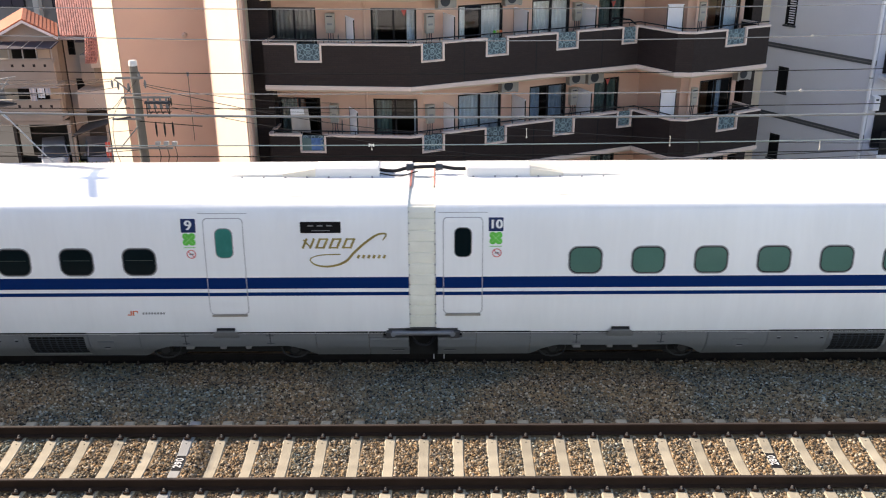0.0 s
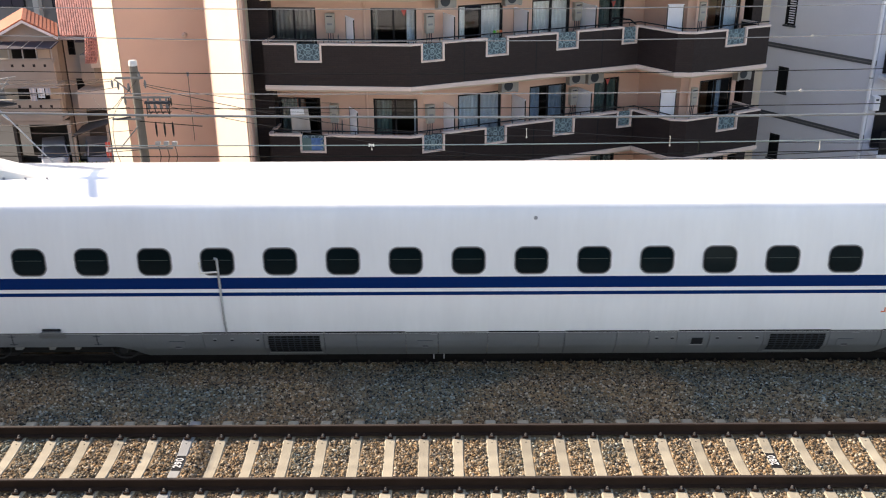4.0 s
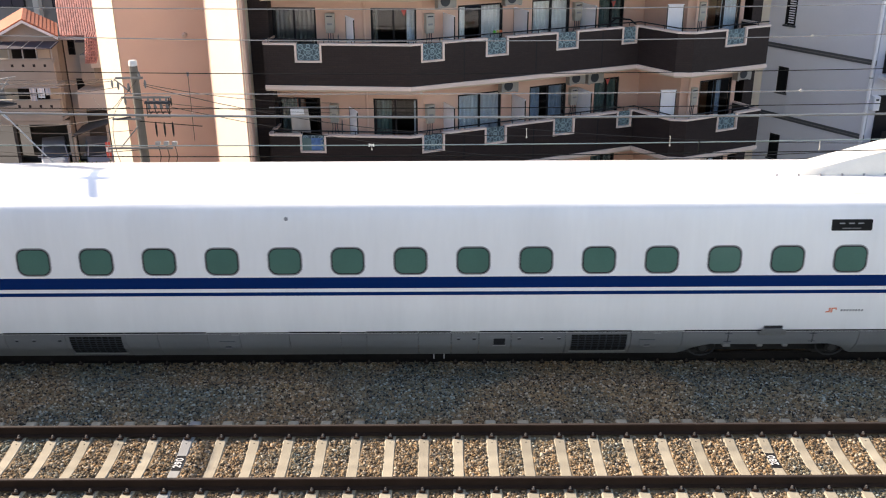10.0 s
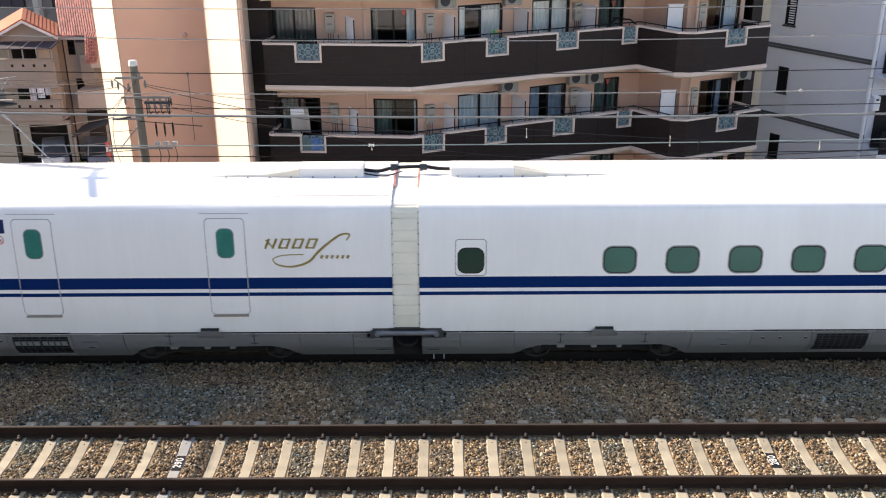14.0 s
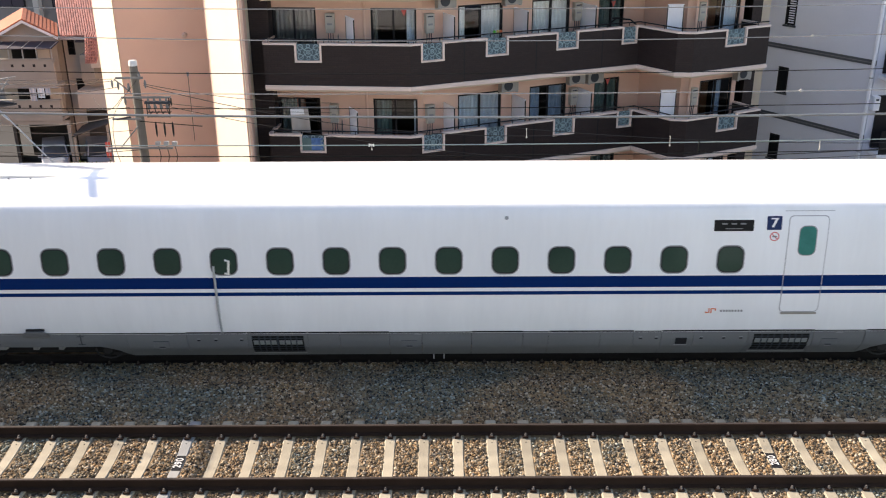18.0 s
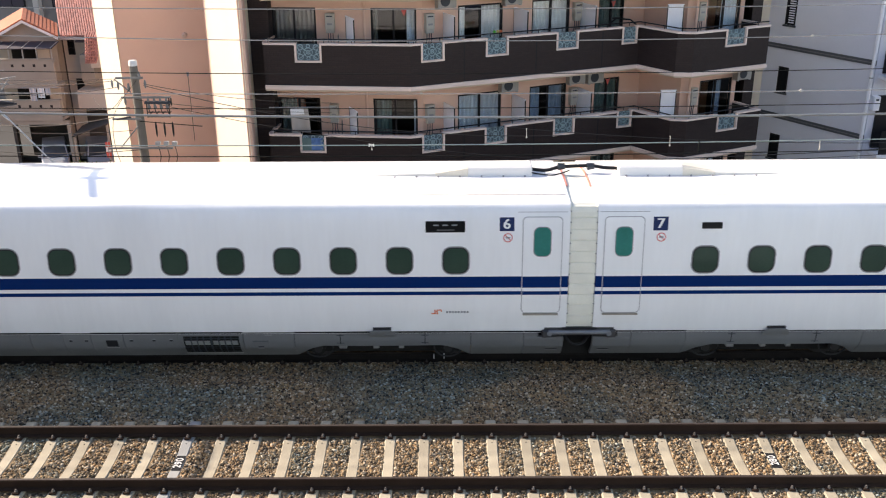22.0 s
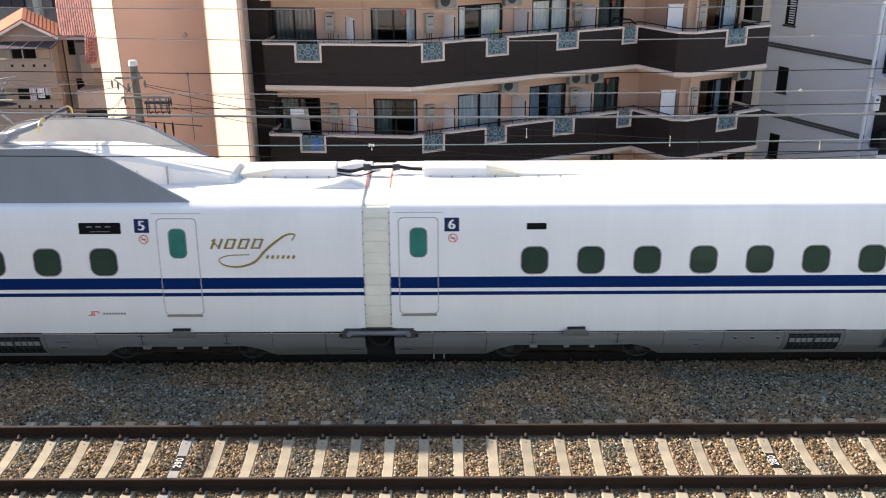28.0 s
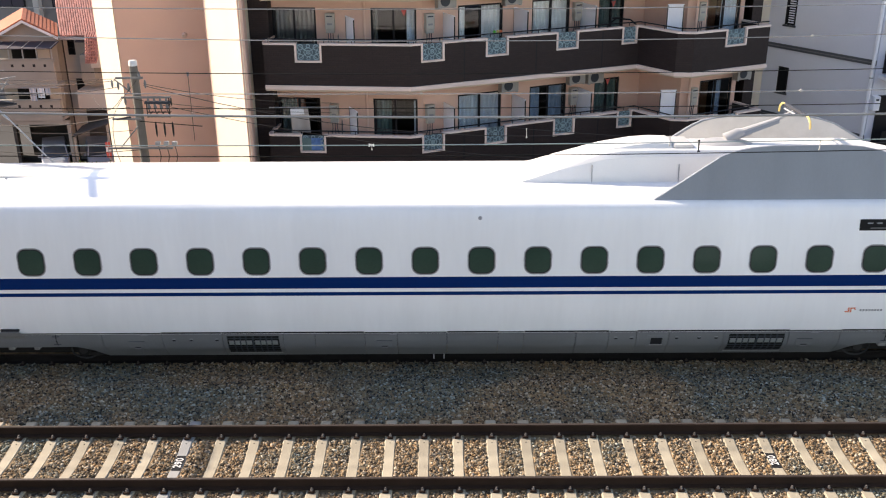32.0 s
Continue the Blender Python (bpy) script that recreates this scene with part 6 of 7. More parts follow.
awn = part("awning", Shape().hexa([(-27.5, HY - 1.35, -1.27), (-23.5, HY - 1.35, -1.27), (-23.5, HY - 0.01, -1.07), (-27.5, HY - 0.01, -1.07),
                                   (-27.5, HY - 1.35, -1.22), (-23.5, HY - 1.35, -1.22), (-23.5, HY - 0.01, -1.02), (-27.5, HY - 0.01, -1.02)]), AWNING, house, "dark purple translucent balcony awning")
for x in (-26.95, -26.15, -25.3, -24.45, -23.56):
    part("awning_post", Shape().box(x - 0.03, x + 0.03, HY - 1.3, HY - 1.24, -1.93, -1.27), GALV, awn)
    part("awning_rib", Shape().hexa([(x - 0.02, HY - 1.36, -1.217), (x + 0.02, HY - 1.36, -1.217), (x + 0.02, HY - 0.05, -1.02), (x - 0.02, HY - 0.05, -1.02),
                                     (x - 0.02, HY - 1.36, -1.195), (x + 0.02, HY - 1.36, -1.195), (x + 0.02, HY - 0.05, -0.998), (x - 0.02, HY - 0.05, -0.998)]), GALV, awn)
laundry = thing("laundry", "white and pale blue laundry over the balcony front", "laundry", m=pose(-24.75, HY - 1.33, -3.62))
for i, (c, w, lo) in enumerate(((LAUNDRY, 0.42, -0.80), (CURTAIN_DIM, 0.44, -0.62), (LAUNDRY, 0.34, -0.45))):
    rows = [[(-0.5 + i * 0.48 + w * t, 0.025 * math.sin(t * 11 + i), z) for t in np.linspace(0, 1, 9)] for z in np.linspace(0, lo, 4)]
    part("cloth", Shape().sweep(rows), c, laundry)
part("pole", Shape().tube([(-1.0, 0, 0.01), (1.8, 0, 0.01)], 0.018, 6), GALV, laundry)
part("carport_beam", Shape().box(-27.4, -23.2, HY - 1.2, HY - 0.9, -5.95, -5.73), STUCCO, house)
for x in (-23.25,):
    part("carport_post", Shape().box(x - 0.1, x + 0.1, HY - 1.2, HY - 1.0, GROUND, -5.95), STUCCO, house)

house2 = thing("grey_house", "grey beige house with a red tiled roof", "house", "houses beyond the street")
slant_wall("wall", -23.85, -19.5, 59.5, 7.0, GROUND, -0.85, STUCCO_GREY, house2)
def roof_tile(lean):
    return Shape().hexa([(lean, -0.42, -0.26), (lean + 0.142, -0.42, -0.26), (0.142, 0, 0), (0.0, 0, 0),
                         (lean + 0.03, -0.42, -0.19), (lean + 0.112, -0.42, -0.19), (0.112, 0, 0.06), (0.03, 0, 0.06)]).mesh("roof_tile", ROOF_RED)


TILE, PORCH_TILE = roof_tile(0.164), roof_tile(0.0)
for row in range(15):
    y = 64.0 - row * 0.36
    for i in range(17):
        tile = part("roof_tile", TILE, None, house2)
        tile.matrix_basis = pose(back(-23.62, y - 58.6) + i * 0.15, y, 2.56 - row * 0.223)
part("roof_deck", Shape().hexa([(-23.6, 58.6, -0.98), (-19.4, 58.6, -0.98), (-21.5, 64, 2.37), (-25.7, 64, 2.37), (-23.6, 58.6, -0.94), (-19.4, 58.6, -0.94), (-21.5, 64, 2.41), (-25.7, 64, 2.41)]), ROOF_RED, house2)
part("gutter", Shape().tube([(-23.62, 58.45, -0.98), (-21.0, 58.45, -0.98)], 0.05, 8), STUCCO_GREY, house2)
for row in range(9):
    for i in range(5):
        tile = part("roof_tile", PORCH_TILE, None, house2)
        tile.matrix_basis = pose(-21.64 + i * 0.145, 57.62 - row * 0.06, -0.45 - row * 0.18)
part("porch_wall", Shape().box(-21.62, -20.4, 57.66, 59.4, -2.6, -0.75), STUCCO_GREY, house2)
for x, z, w, hh in ((-23.52, -2.06, 0.3, 0.82), (-23.3, -4.5, 0.34, 0.8)):
    wd = part("window", Shape().box(x - 0.06, x + w + 0.06, 59.43, 59.49, z - 0.06, z + hh + 0.06), FRAME, house2, "small dark two-pane window")
    for k_ in range(2):
        part("pane", Shape().box(x, x + w, 59.40, 59.425, z + k_ * hh / 2, z + k_ * hh / 2 + hh / 2 - 0.05), LED, wd)
part("awning", Shape().hexa([(-22.74, 58.5, -1.19), (-21.7, 58.5, -1.19), (-21.7, 59.49, -0.98), (-22.74, 59.49, -0.98), (-22.74, 58.5, -1.14), (-21.7, 58.5, -1.14), (-21.7, 59.49, -0.93), (-22.74, 59.49, -0.93)]), AWNING, house2, "dark awning over the upper balcony")
part("balcony", Shape().box(-22.54, -21.7, 58.3, 59.49, -3.6, -1.92), STUCCO, house2, bevel=0.02)
part("bay_wall", Shape().box(-22.9, -20.2, 58.0, 59.4, -5.3, -4.1), STUCCO_GREY, house2, bevel=0.02)
hexwall("gap_wall", [(-24.35, 59.56), (-23.98, 59.56), (-23.98, 59.7), (-24.35, 59.7)], GROUND, -0.9, STUCCO, house2, "narrow side wall between the houses")
# dark sheet painted for the shade between the two houses
hexwall("gap_recess", [(-23.97, 59.58), (-23.60, 59.52), (-23.60, 59.56), (-23.97, 59.7)], GROUND, -0.9, SHADE_AND_ROOF, house2, "dark sheet standing in for the shaded gap between the houses")
part("carport_roof", Shape().hexa([(-22.9, 56.2, -6.62), (-20.6, 56.2, -5.82), (-20.6, 58.2, -5.72), (-22.9, 58.2, -6.42), (-22.9, 56.2, -6.55), (-20.6, 56.2, -5.75), (-20.6, 58.2, -5.65), (-22.9, 58.2, -6.35)]), SHADE_AND_ROOF, house2, "dark sloping carport roof")
for x, z in ((-22.8, -6.52), (-20.7, -5.8)):
    part("carport_post", Shape().box(x - 0.06, x + 0.06, 56.3, 56.42, GROUND, z), STUCCO, house2)
# dark panel painted for the shade under the carport
part("garage_recess", Shape().box(-23.0, -20.0, 59.38, 59.47, GROUND, -5.6), SHADE_AND_ROOF, house2)

far = thing("far_building", "grey flat-roofed building behind the houses", "building", "buildings far behind")
hexwall("wall", [(-37, 72), (-17, 72), (-17, 82), (-37, 82)], GROUND, 6, FAR_WALL, far)
for i, x in enumerate((-36.6, -33.2, -29.2)):
    w = part("window", Shape().box(x, x + 2.0, 71.93, 71.99, -0.9, 1.6), FRAME, far)
    for k_ in range(2):
        part("pane", Shape().box(x + 0.1 + k_ * 0.92, x + 0.95 + k_ * 0.92, 71.91, 71.925, -0.8, 1.5), AWNING, w)
part("vertical_duct", Shape().box(-30.35, -29.95, 71.2, 71.9, GROUND, 6), STUCCO_GREY, far)

def small_car(x, y, paint, label):
    c = thing("parked_car", label, "car", "parked cars", pose(x, y, GROUND, 0, 0, 22))
    rows = []
    for yy, w, z0, z1 in ((-2.1, 0.70, 0.35, 0.62), (-2.0, 0.78, 0.25, 0.82), (-1.2, 0.82, 0.22, 0.98), (-0.5, 0.82, 0.22, 1.02), (1.6, 0.82, 0.22, 1.02), (2.1, 0.76, 0.3, 0.95)):
        rows.append([(-w, yy, z0), (-w, yy, z1 - 0.1), (-w + 0.08, yy, z1), (w - 0.08, yy, z1), (w, yy, z1 - 0.1), (w, yy, z0)])
    part("body", Shape().sweep(rows, caps=True), paint, c, smooth=True)
    cab = [[(-w, yy, 1.0), (-w + 0.12, yy2, 1.62), (w - 0.12, yy2, 1.62), (w, yy, 1.0)] for yy, yy2, w in ((-1.15, -0.45, 0.78), (1.9, 1.6, 0.78))]
    part("cabin", Shape().sweep(cab, caps=True), paint, c)
    part("windscreen", Shape().add([(-0.70, -1.12, 1.05), (0.70, -1.12, 1.05), (0.60, -0.52, 1.57), (-0.60, -0.52, 1.57)], [(0, 1, 2, 3)]), CAR_GLASS, c)
    part("grille", Shape().box(-0.42, 0.42, -2.13, -2.02, 0.56, 0.66), RUBBER, c)
    part("bumper", Shape().box(-0.76, 0.76, -2.16, -2.0, 0.3, 0.5), SEAM_DARK, c, bevel=0.02)
    for s in (-1, 1):
        part("headlight", Shape().box(s * 0.5 - 0.16, s * 0.5 + 0.16, -2.1, -1.98, 0.66, 0.8), WHITE, c, "clear headlight", bevel=0.02)
        part("mirror", Shape().box(s * 0.92 - 0.08, s * 0.92 + 0.08, -0.95, -0.85, 1.0, 1.14), paint, c)
        for yy in (-1.35, 1.35):
            part("wheel", Shape().tube([(s * 0.62, yy, 0.3), (s * 0.82, yy, 0.3)], 0.3, 16), RUBBER, c)


small_car(-24.75, HY - 0.3, CARPAINT, "silver blue small car parked in the garage bay")
small_car(-22.0, 58.0, CARPAINT, "silver blue small car under the carport")

banner = thing("banner_post", "red and white banner on a thin post by the street", "banner", m=pose(-20.3, 55.0, GROUND))
part("post", Shape().tube([(0, 0, 0), (0, 0, 2.5)], 0.03, 6), GALV, banner)
for k_, c in enumerate((RED, WHITE, RED)):
    part("cloth", Shape().box(-0.16, 0.14, -0.02, 0.0, 1.45 + 0.33 * k_, 1.77 + 0.33 * k_), c, banner)
bush = thing("shrub", "small green shrub beside the parked car", "shrub", m=pose(-21.6, 54.2, GROUND))
rng = random.Random(4)
leaves = Shape()
for i in range(420):
    p = Vector((rng.gauss(0, 0.6), rng.gauss(0, 0.3), 0.5 + rng.random() * 0.9))
    a = Vector((rng.uniform(-1, 1), rng.uniform(-1, 1), rng.uniform(-1, 1))).normalized() * 0.09
    b = a.orthogonal().normalized() * 0.05
    leaves.add([p - a, p + b, p + a, p - b], [(0, 1, 2, 3)])
part("leaves", leaves, LEAF, bush)
part("stem", Shape().tube([(0, 0, 0), (0.05, 0, 0.7)], [0.05, 0.02], 6), POLE, bush)

# ---- utility pole beside the apartments ----
PX, PY = -9.08, 27.5
pole = thing("utility_pole", "concrete utility pole with crossarms, transformers and cables", "utility pole", m=pose(PX, PY, 0))
part("shaft", Shape().tube([(0, 0, GROUND), (0, 0, 3.5)], [0.19, 0.12], 14), POLE, pole, smooth=True)
part("cap", Shape().tube([(0, 0, 3.50), (0, 0, 3.62), (0, 0, 3.66)], [0.126, 0.126, 0.10], 14), PORCELAIN, pole, "white pole cap", smooth=True)
for z, x0, x1 in ((3.18, -0.5, 0.3), (2.60, -0.4, 1.05), (1.95, -0.75, 0.1), (1.05, -1.0, 0.95)):
    part("crossarm", Shape().box(x0, x1, -0.23, -0.17, z - 0.028, z + 0.028), POLE_STEEL, pole)
part("brace", Shape().tube([(-0.6, -0.2, 1.08), (0.0, -0.2, 1.75)], 0.02, 6), POLE_STEEL, pole)
part("brace", Shape().tube([(-0.55, -0.2, 3.15), (-0.1, -0.2, 2.75)], 0.02, 6), POLE_STEEL, pole)
cut = part("switch_gear", Shape().box(0.28, 1.04, -0.30, -0.12, 2.42, 2.48), SEAM_DARK, pole, "rack of grey switch gear", bevel=0.01)
for i in range(4):
    x = 0.38 + i * 0.18
    fuse = part("fuse", Shape().tube([(x, -0.22, 2.24), (x + 0.02, -0.24, 2.31), (x, -0.22, 2.40), (x, -0.22, 2.52), (x, -0.22, 2.58)], [0.02, 0.055, 0.03, 0.04, 0.02], 8), POLE_STEEL, cut, smooth=True)
    part("fuse_lead", Shape().tube(smooth_path([(x, -0.22, 2.24), (x + 0.05, -0.28, 2.13), (x + 0.12, -0.25, 2.2)]), 0.012, 5), RUBBER, fuse)
for pts in (((0.32, 2.0), (0.32, 2.45)), ((0.98, 2.0), (0.98, 2.45)), ((0.32, 2.02), (0.98, 2.02)), ((0.32, 2.16), (0.98, 2.16))):
    part("rack_bar", Shape().tube([(a, -0.22, b) for a, b in pts], 0.018, 6), RAILTOP, cut)
for x in (1.0, 1.06):
    part("rack_end", Shape().tube([(x, -0.22, 2.36), (x, -0.22, 2.58)], 0.022, 6), RUBBER, cut)
part("long_arm", Shape().tube([(0.05, -0.2, 1.88), (1.9, -0.2, 1.72)], 0.013, 6), WIRE_DARK, pole)
for i in range(3):
    x = 0.52 + i * 0.25
    ins = part("cutout", Shape().tube([(x, -0.2, 1.86), (x, -0.2, 1.74), (x, -0.2, 1.50), (x, -0.2, 1.40)], [0.012, 0.032, 0.028, 0.010], 8), FRAME, pole, "dark hanging cut-out")
    part("cutout_base", Shape().box(x - 0.07, x + 0.07, -0.26, -0.14, 1.16, 1.25), GALV, ins)
    part("drop_lead", Shape().tube(smooth_path([(x, -0.2, 1.1), (x + 0.04, -0.22, 0.75), (x - 0.15, -0.2, 0.4), (x - 0.5, -0.2, 0.2)]), 0.012, 5), FRAME, ins)
for x, z in ((-0.45, 2.95), (-0.62, 3.0), (-0.30, 2.5), (-0.15, 2.9), (0.2, 3.25), (0.35, 3.0)):
    part("pole_insulator", Shape().tube([(x, -0.2, z - 0.12), (x, -0.2, z), (x, -0.2, z + 0.12)], [0.02, 0.042, 0.02], 8), POLE_STEEL, pole)
part("arm_insulators", Shape().tube([(-0.62, -0.2, 1.94), (-0.2, -0.2, 2.0)], 0.035, 8), CABLE, pole)
part("riser_cable", Shape().tube(smooth_path([(0.1, -0.2, 3.1), (-0.6, -0.3, 2.2), (-0.75, -0.3, 1.2), (-0.5, -0.25, 0.0)]), 0.009, 5), CABLE, pole)


# ---- overhead wires ----
def wire(name, label, pts, r, m, sag=0.0, group="overhead wires"):
    """A wire through points; sag lowers it between them."""
    out = []
    for a, b in zip(pts, pts[1:]):
        a, b = Vector(a), Vector(b)
        for i in range(12):
            t = i / 12
            out.append(a.lerp(b, t) - Vector((0, 0, 4 * sag * t * (1 - t))))
    out.append(Vector(pts[-1]))
    ob = thing(name, label, "wire", group)
    part("strand", Shape().tube(out, r, 6), m, ob)
    return ob


WIRES = []


def track_wire(label, y, z_left, z_mid, z_right, xr, r, m):
    """A wire along the line that hangs in one bow from beyond both sides of the view."""
    a = ((z_left + z_right) / 2 - z_mid) / xr ** 2
    b = (z_right - z_left) / (2 * xr)
    xs = np.linspace(-30, 30, 61)
    f = lambda x: z_mid + b * max(-12, min(12, x)) + a * min(x * x, 160)
    WIRES.append((y, f(-15.1)))
    ob = thing("overhead_wire", label, "wire", "overhead wires along the line")
    part("strand", Shape().tube([(x, y, f(x)) for x in xs], r, 6), m, ob)
    return ob


track_wire("thin pale feeder wire high over the train", 17.5, 6.56, 6.49, 6.54, 8.1, 0.009, WIRE_PALE)
f2 = track_wire("sagging pale messenger wire over the train", 17.5, 6.05, 5.91, 6.00, 8.2, 0.009, WIRE_PALE)
track_wire("thin dark auxiliary wire over the train", 17.5, 5.39, 5.30, 5.36, 8.3, 0.008, WIRE_DARK)
f4 = track_wire("pale grooved contact wire over the train", 17.5, 4.98, 4.92, 4.96, 8.4, 0.009, WIRE_PALE)
track_wire("thin dark return wire behind the train", 20.4, 3.98, 3.93, 3.99, 9.8, 0.009, WIRE_DARK)
f6 = track_wire("thick pale feeder cable over the open track", 13.0, 5.71, 5.62, 5.64, 6.3, 0.017, WIRE_PALE)
f7 = track_wire("pale green messenger wire over the open track", 13.0, 5.24, 5.215, 5.27, 6.36, 0.008, mat("wire_green", (0.30, 0.36, 0.33), 0.4, metal=0.3))
track_wire("dark contact wire over the open track", 13.0, 5.08, 5.05, 5.11, 6.4, 0.007, WIRE_DARK)


def hanger(owner, x, y, z0, z1, m, label, k=1.0):
    """A short rod between two wires with a small clamp at each end."""
    t = part("wire_hanger", Shape().box(-0.007 * k, 0.007 * k, -0.008, 0.008, -0.008, 0.012), m, owner, label)
    t.matrix_basis = pose(x, y, z1)
    part("drop_rod", Shape().tube([(0.0, 0, 0), (0.006, 0, z0 - z1)], 0.0055 * k, 6), m, t)
    part("lower_clamp", Shape().box(-0.006 * k, 0.014 * k, -0.008, 0.008, z0 - z1 - 0.010, z0 - z1 + 0.012), m, t, bevel=0.002)


hanger(f7, -1.02, 13.0, 5.15, 5.22, CLAMP, "white twin clamp on the messenger wire")
twin = part("twin_clamp", Shape().box(-0.03, 0.03, -0.01, 0.01, -0.008, 0.008), PORCELAIN, f7, "white twin clamp")
twin.matrix_basis = pose(-1.02, 13.0, 5.215)
for dx in (-0.034, 0.034):
    part("jaw", Shape().tube([(dx, 0, -0.02), (dx * 0.7, 0, 0.018)], [0.010, 0.016], 8), PORCELAIN, twin)
for x, z0, z1 in ((1.2, 5.30, 5.44), (3.26, 5.17, 5.32), (5.42, 5.10, 5.24)):
    hanger(f7 if x > 2 else f6, x, 13.0, z0 + 0.02, z1, CLAMP, "small pale clamp rod at the wires")
hanger(f7, 3.68, 13.0, 5.10, 5.26, WIRE_DARK, "dark wire clamp rod over the open track", 1.8)
for owner, x, y, z in ((f4, -0.40, 17.5, 4.925), (f2, 6.85, 17.5, 5.97), (f4, 6.78, 17.5, 4.95)):
    t = part("wire_clamp", Shape().box(-0.02, 0.02, -0.011, 0.011, -0.011, 0.011), CLAMP, owner, "small pale clamp")
    t.matrix_basis = pose(x, y, z)
    part("jaw", Shape().box(-0.026, 0.026, -0.01, 0.01, -0.01, 0.02), CLAMP, t, bevel=0.003)
    part("rod", Shape().tube([(0, 0, -0.035), (0, 0, 0.045)], 0.005, 6), CLAMP, t)
# street cables from the pole
for a, b, r, sag in (((PX + 0.3, PY - 0.2, 3.0), (-3.5, 29.0, 2.0), 0.012, 0.15), ((PX + 0.3, PY - 0.2, 2.95), (4.0, 28.0, 1.2), 0.014, 0.5), ((PX, PY - 0.2, 2.55), (9.0, 28.0, 0.3), 0.012, 0.6),
                     ((PX - 0.5, PY - 0.2, 3.1), (-19.0, 33.0, 2.6), 0.014, 0.4), ((PX - 0.5, PY - 0.2, 2.9), (-19.0, 32.0, 2.2), 0.012, 0.4), ((PX - 0.7, PY - 0.2, 2.0), (-19.0, 32.0, 1.3), 0.02, 0.5),
                     ((PX, PY - 0.2, 1.0), (-19, 31, 0.4), 0.016, 0.3), ((PX, PY - 0.2, 0.55), (16, 30, 0.2), 0.02, 0.25), ((PX, PY - 0.2, 0.45), (16, 30, 0.0), 0.014, 0.25),
                     ((2.0, 28.6, 1.3), (16, 30.0, 0.35), 0.014, 0.2), ((PX - 0.4, PY - 0.2, 2.6), (-17, 45.0, -1.5), 0.014, 0.5), ((PX - 0.6, PY - 0.2, 3.15), (-19.0, 30.0, 3.15), 0.01, 0.25),
                     ((PX - 0.2, PY - 0.2, 2.3), (-19.0, 30.0, 2.2), 0.012, 0.35), ((PX - 0.2, PY - 0.2, 1.6), (-19.0, 30.0, 1.7), 0.012, 0.4), ((PX + 0.3, PY - 0.2, 2.5), (-3.5, 29.0, 1.7), 0.01, 0.1)):
    wire("street_cable", "dark sagging street cable strung from the utility pole", [a, b], r * 0.72, CABLE, sag, "street cables")

# ---- catenary mast just outside the view, its arms over the train ----
MX = -13.6
mast = thing("catenary_mast", "grey steel catenary mast with bracket arms over the track", "catenary mast", m=pose(MX, 20.9, 0))
part("post", Shape().box(-0.11, 0.11, -0.11, 0.11, -0.75, 7.5), GALV, mast, bevel=0.02)
arm = part("bracket_arm", Shape().tube([(0, 0, 6.7), (-1.5, -0.2, 6.7), (-1.5, -8.0, 6.7)], 0.05, 8), GALV, mast, "long bracket arm")
for y, z in WIRES:
    part("dropper", Shape().tube([(-1.5, y - 20.9, 6.7), (-1.5, y - 20.9, z)], 0.015, 6), GALV, arm)
part("short_arm", Shape().tube([(0, 0, 7.45), (0.45, -1.7, 7.45)], 0.06, 8), GALV, mast, "short arm at the mast top")
stay = part("stay_clamp", Shape().box(-2.41, -2.09, -0.16, 0.16, 7.3, 7.4), GALV, mast)
stay.matrix_basis = pose(2.25, 0, -0.35)
part("stay_rod", Shape().tube([(-2.2, -0.1, 7.35), (1.25, -0.6, 4.6), (1.8, -0.62, 4.05), (3.0, -0.65, 2.6)], 0.016, 8), GALV, stay, "slanting grey stay rod")
part("stay_insulator", Shape().tube([(1.45, -0.6, 4.4), (1.75, -0.62, 4.1)], [0.035, 0.028], 10), GALV, stay)
for x, z, x1, z1 in ((1.5, 4.95, 2.05, 5.05), (1.4, 5.15, 1.85, 5.18), (1.7, 4.75, 1.9, 5.0), (1.4, 4.9, 1.9, 4.88)):
    part("bracket_insulator", Shape().tube([(x, -0.6, z), ((x + x1) / 2, -0.6, (z + z1) / 2), (x1, -0.6, z1)], [0.010, 0.022, 0.010], 8), POLE_STEEL, stay)
part("bracket_tie", Shape().tube([(-2.2, -0.1, 6.9), (0.85, -0.6, 4.62), (2.6, -0.62, 4.68)], 0.014, 6), WIRE_DARK, stay)
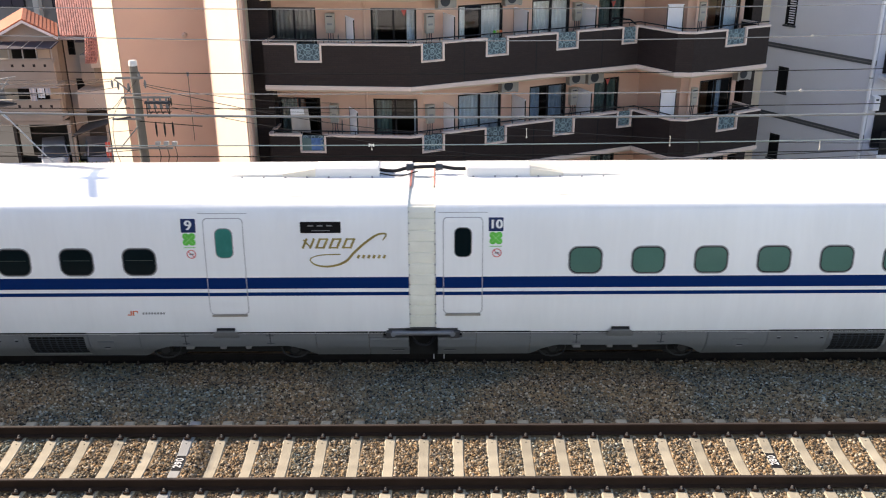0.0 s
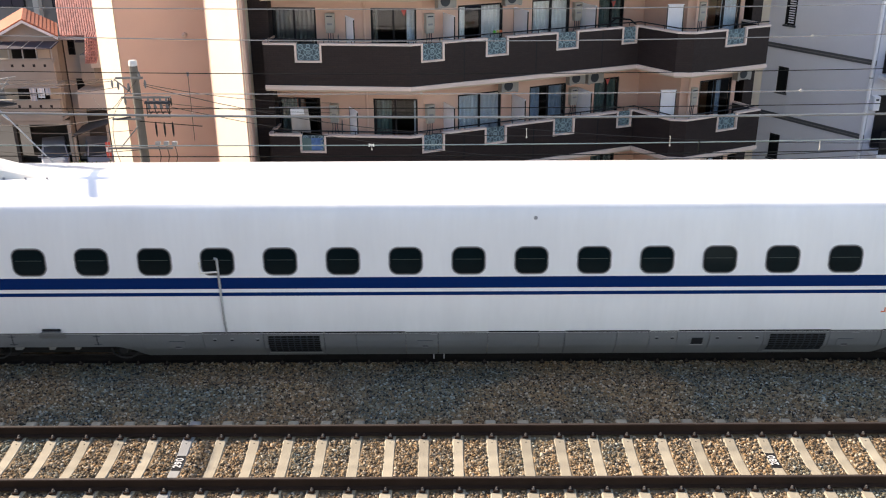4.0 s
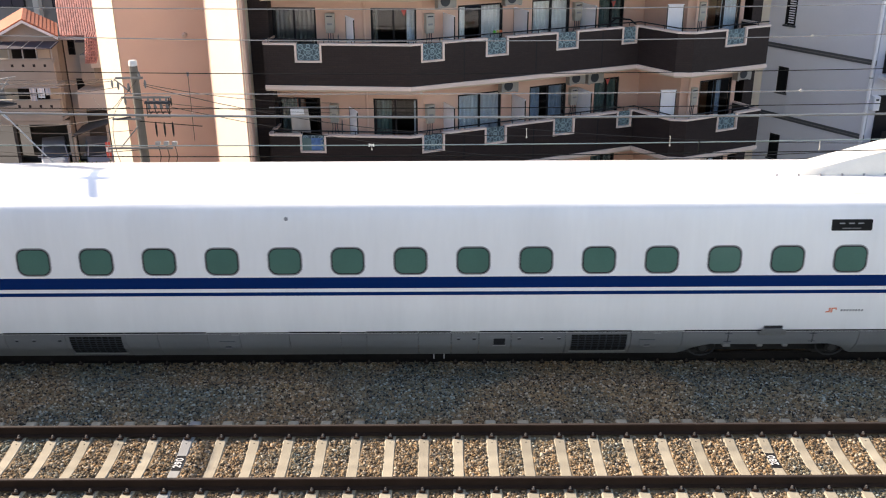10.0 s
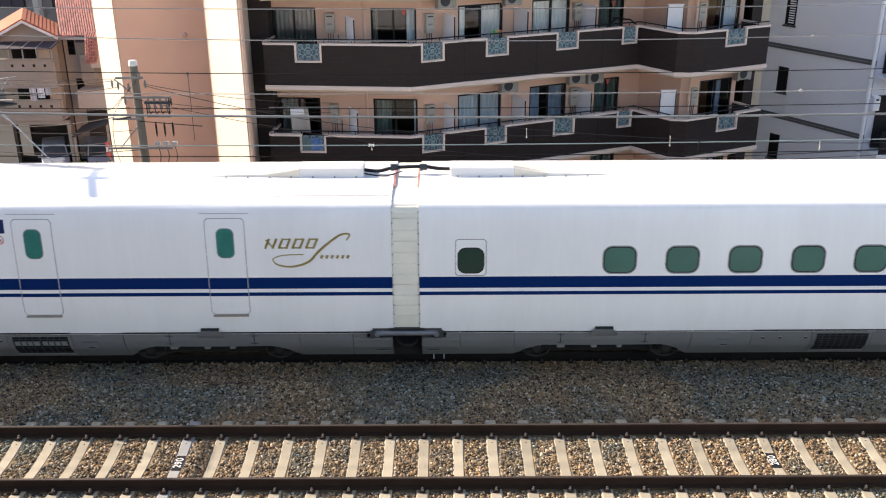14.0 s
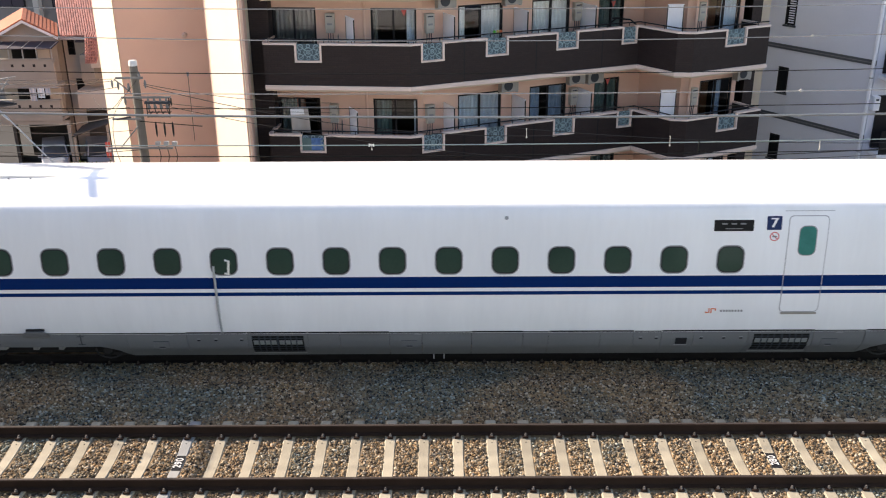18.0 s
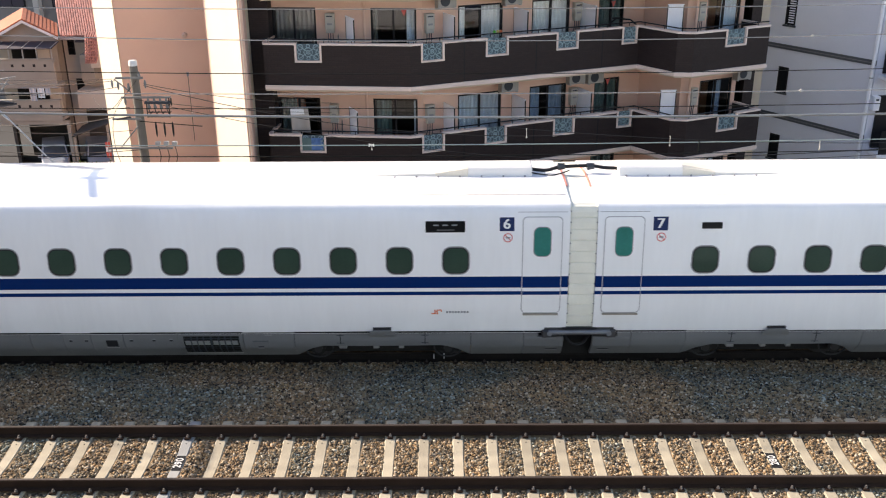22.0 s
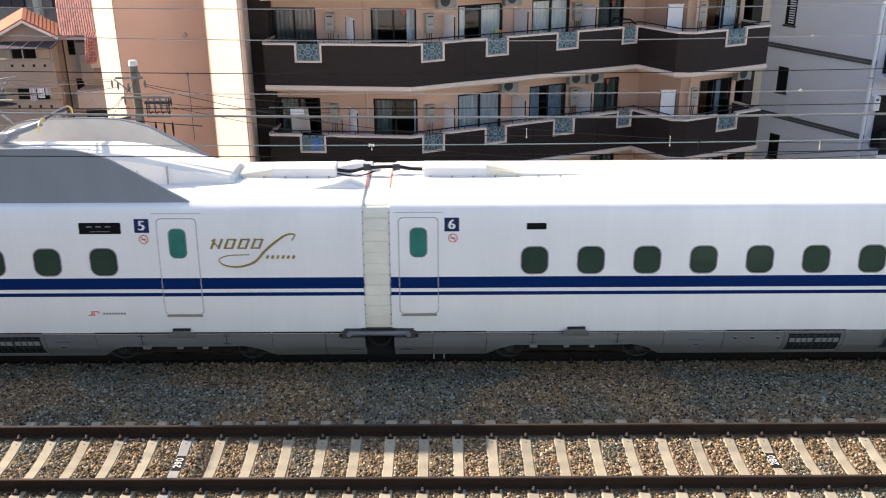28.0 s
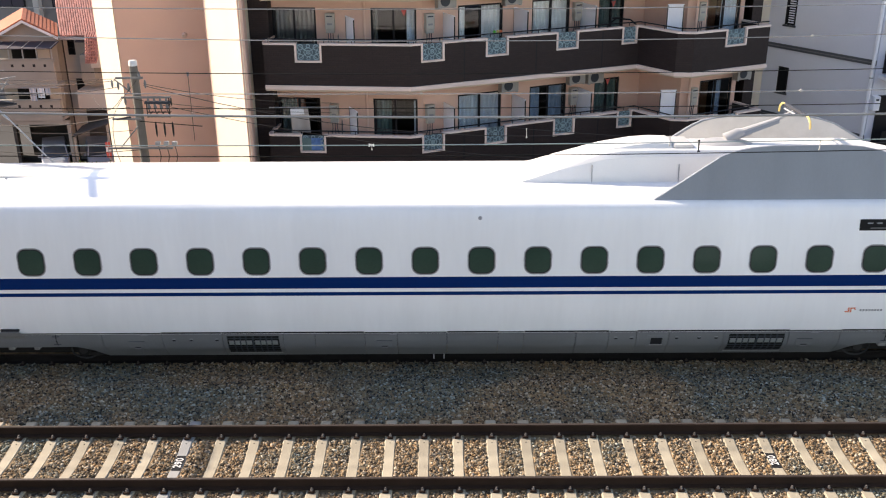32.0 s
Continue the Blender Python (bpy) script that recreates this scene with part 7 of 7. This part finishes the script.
for owner, z, y in ((f4, 4.60, 18.2),):
    t = part("wire_insulator", Shape().tube([(-0.4, 0, 0), (0.4, 0, 0)], 0.02, 6), FRAME, owner, "dark brown insulator on the wire")
    t.matrix_basis = pose(-8.8, y, z)
    part("body", Shape().tube([(-0.3, 0, 0), (-0.1, 0, 0), (0.1, 0, 0), (0.35, 0, 0)], [0.03, 0.07, 0.07, 0.03], 10), FRAME, t)


# ---- what moves ----
RUN = [(0, -0.386), (0.5, 1.375), (1, 3.135), (1.5, 4.903), (2, 6.788), (2.5, 8.427), (3, 10.199), (3.5, 11.963), (5.5, 19.140), (6, 20.783),
       (6.5, 22.668), (7, 24.442), (7.5, 26.092), (8, 27.968), (8.5, 29.613), (9, 31.520), (9.5, 33.289), (10, 34.942), (10.5, 36.824), (11, 38.476),
       (11.5, 40.362), (12, 42.141), (12.5, 43.924), (13, 45.682), (13.5, 47.335), (14, 49.212), (14.5, 50.976), (16.5, 58.034), (17, 59.696),
       (17.5, 61.593), (18, 63.374), (18.5, 65.016), (19, 66.783), (19.5, 68.559), (20, 70.326), (20.5, 72.103), (21, 73.760), (21.5, 75.648),
       (22, 77.429), (22.5, 79.095), (23, 80.855), (23.5, 82.642), (24, 84.414), (24.5, 86.185), (25, 87.963), (25.5, 89.849), (27.5, 96.811),
       (28, 98.586), (28.5, 100.362), (29, 102.138), (29.5, 103.922), (30, 105.699), (30.5, 107.606), (31, 109.256), (31.5, 111.156), (32, 112.806)]


def motions():
    """All cars roll together to the right; the wheelsets turn with the way gone."""
    for car, x in CARS:
        walk(car, [(t, pose(s + x, TRACK_FAR - 0.09, -0.065, CANT, 0, 0)) for t, s in RUN])
    ts, ss = [r[0] for r in RUN], [r[1] for r in RUN]
    steps = np.arange(0, 32.01, 4 / 30)
    turns = [math.degrees((float(np.interp(t, ts, ss)) + 0.37) / 0.43) for t in steps]
    for ws, x in WHEELSETS:
        walk(ws, [(float(t), pose(x, 0, 0.28, 0, a, 0)) for t, a in zip(steps, turns)])


motions()
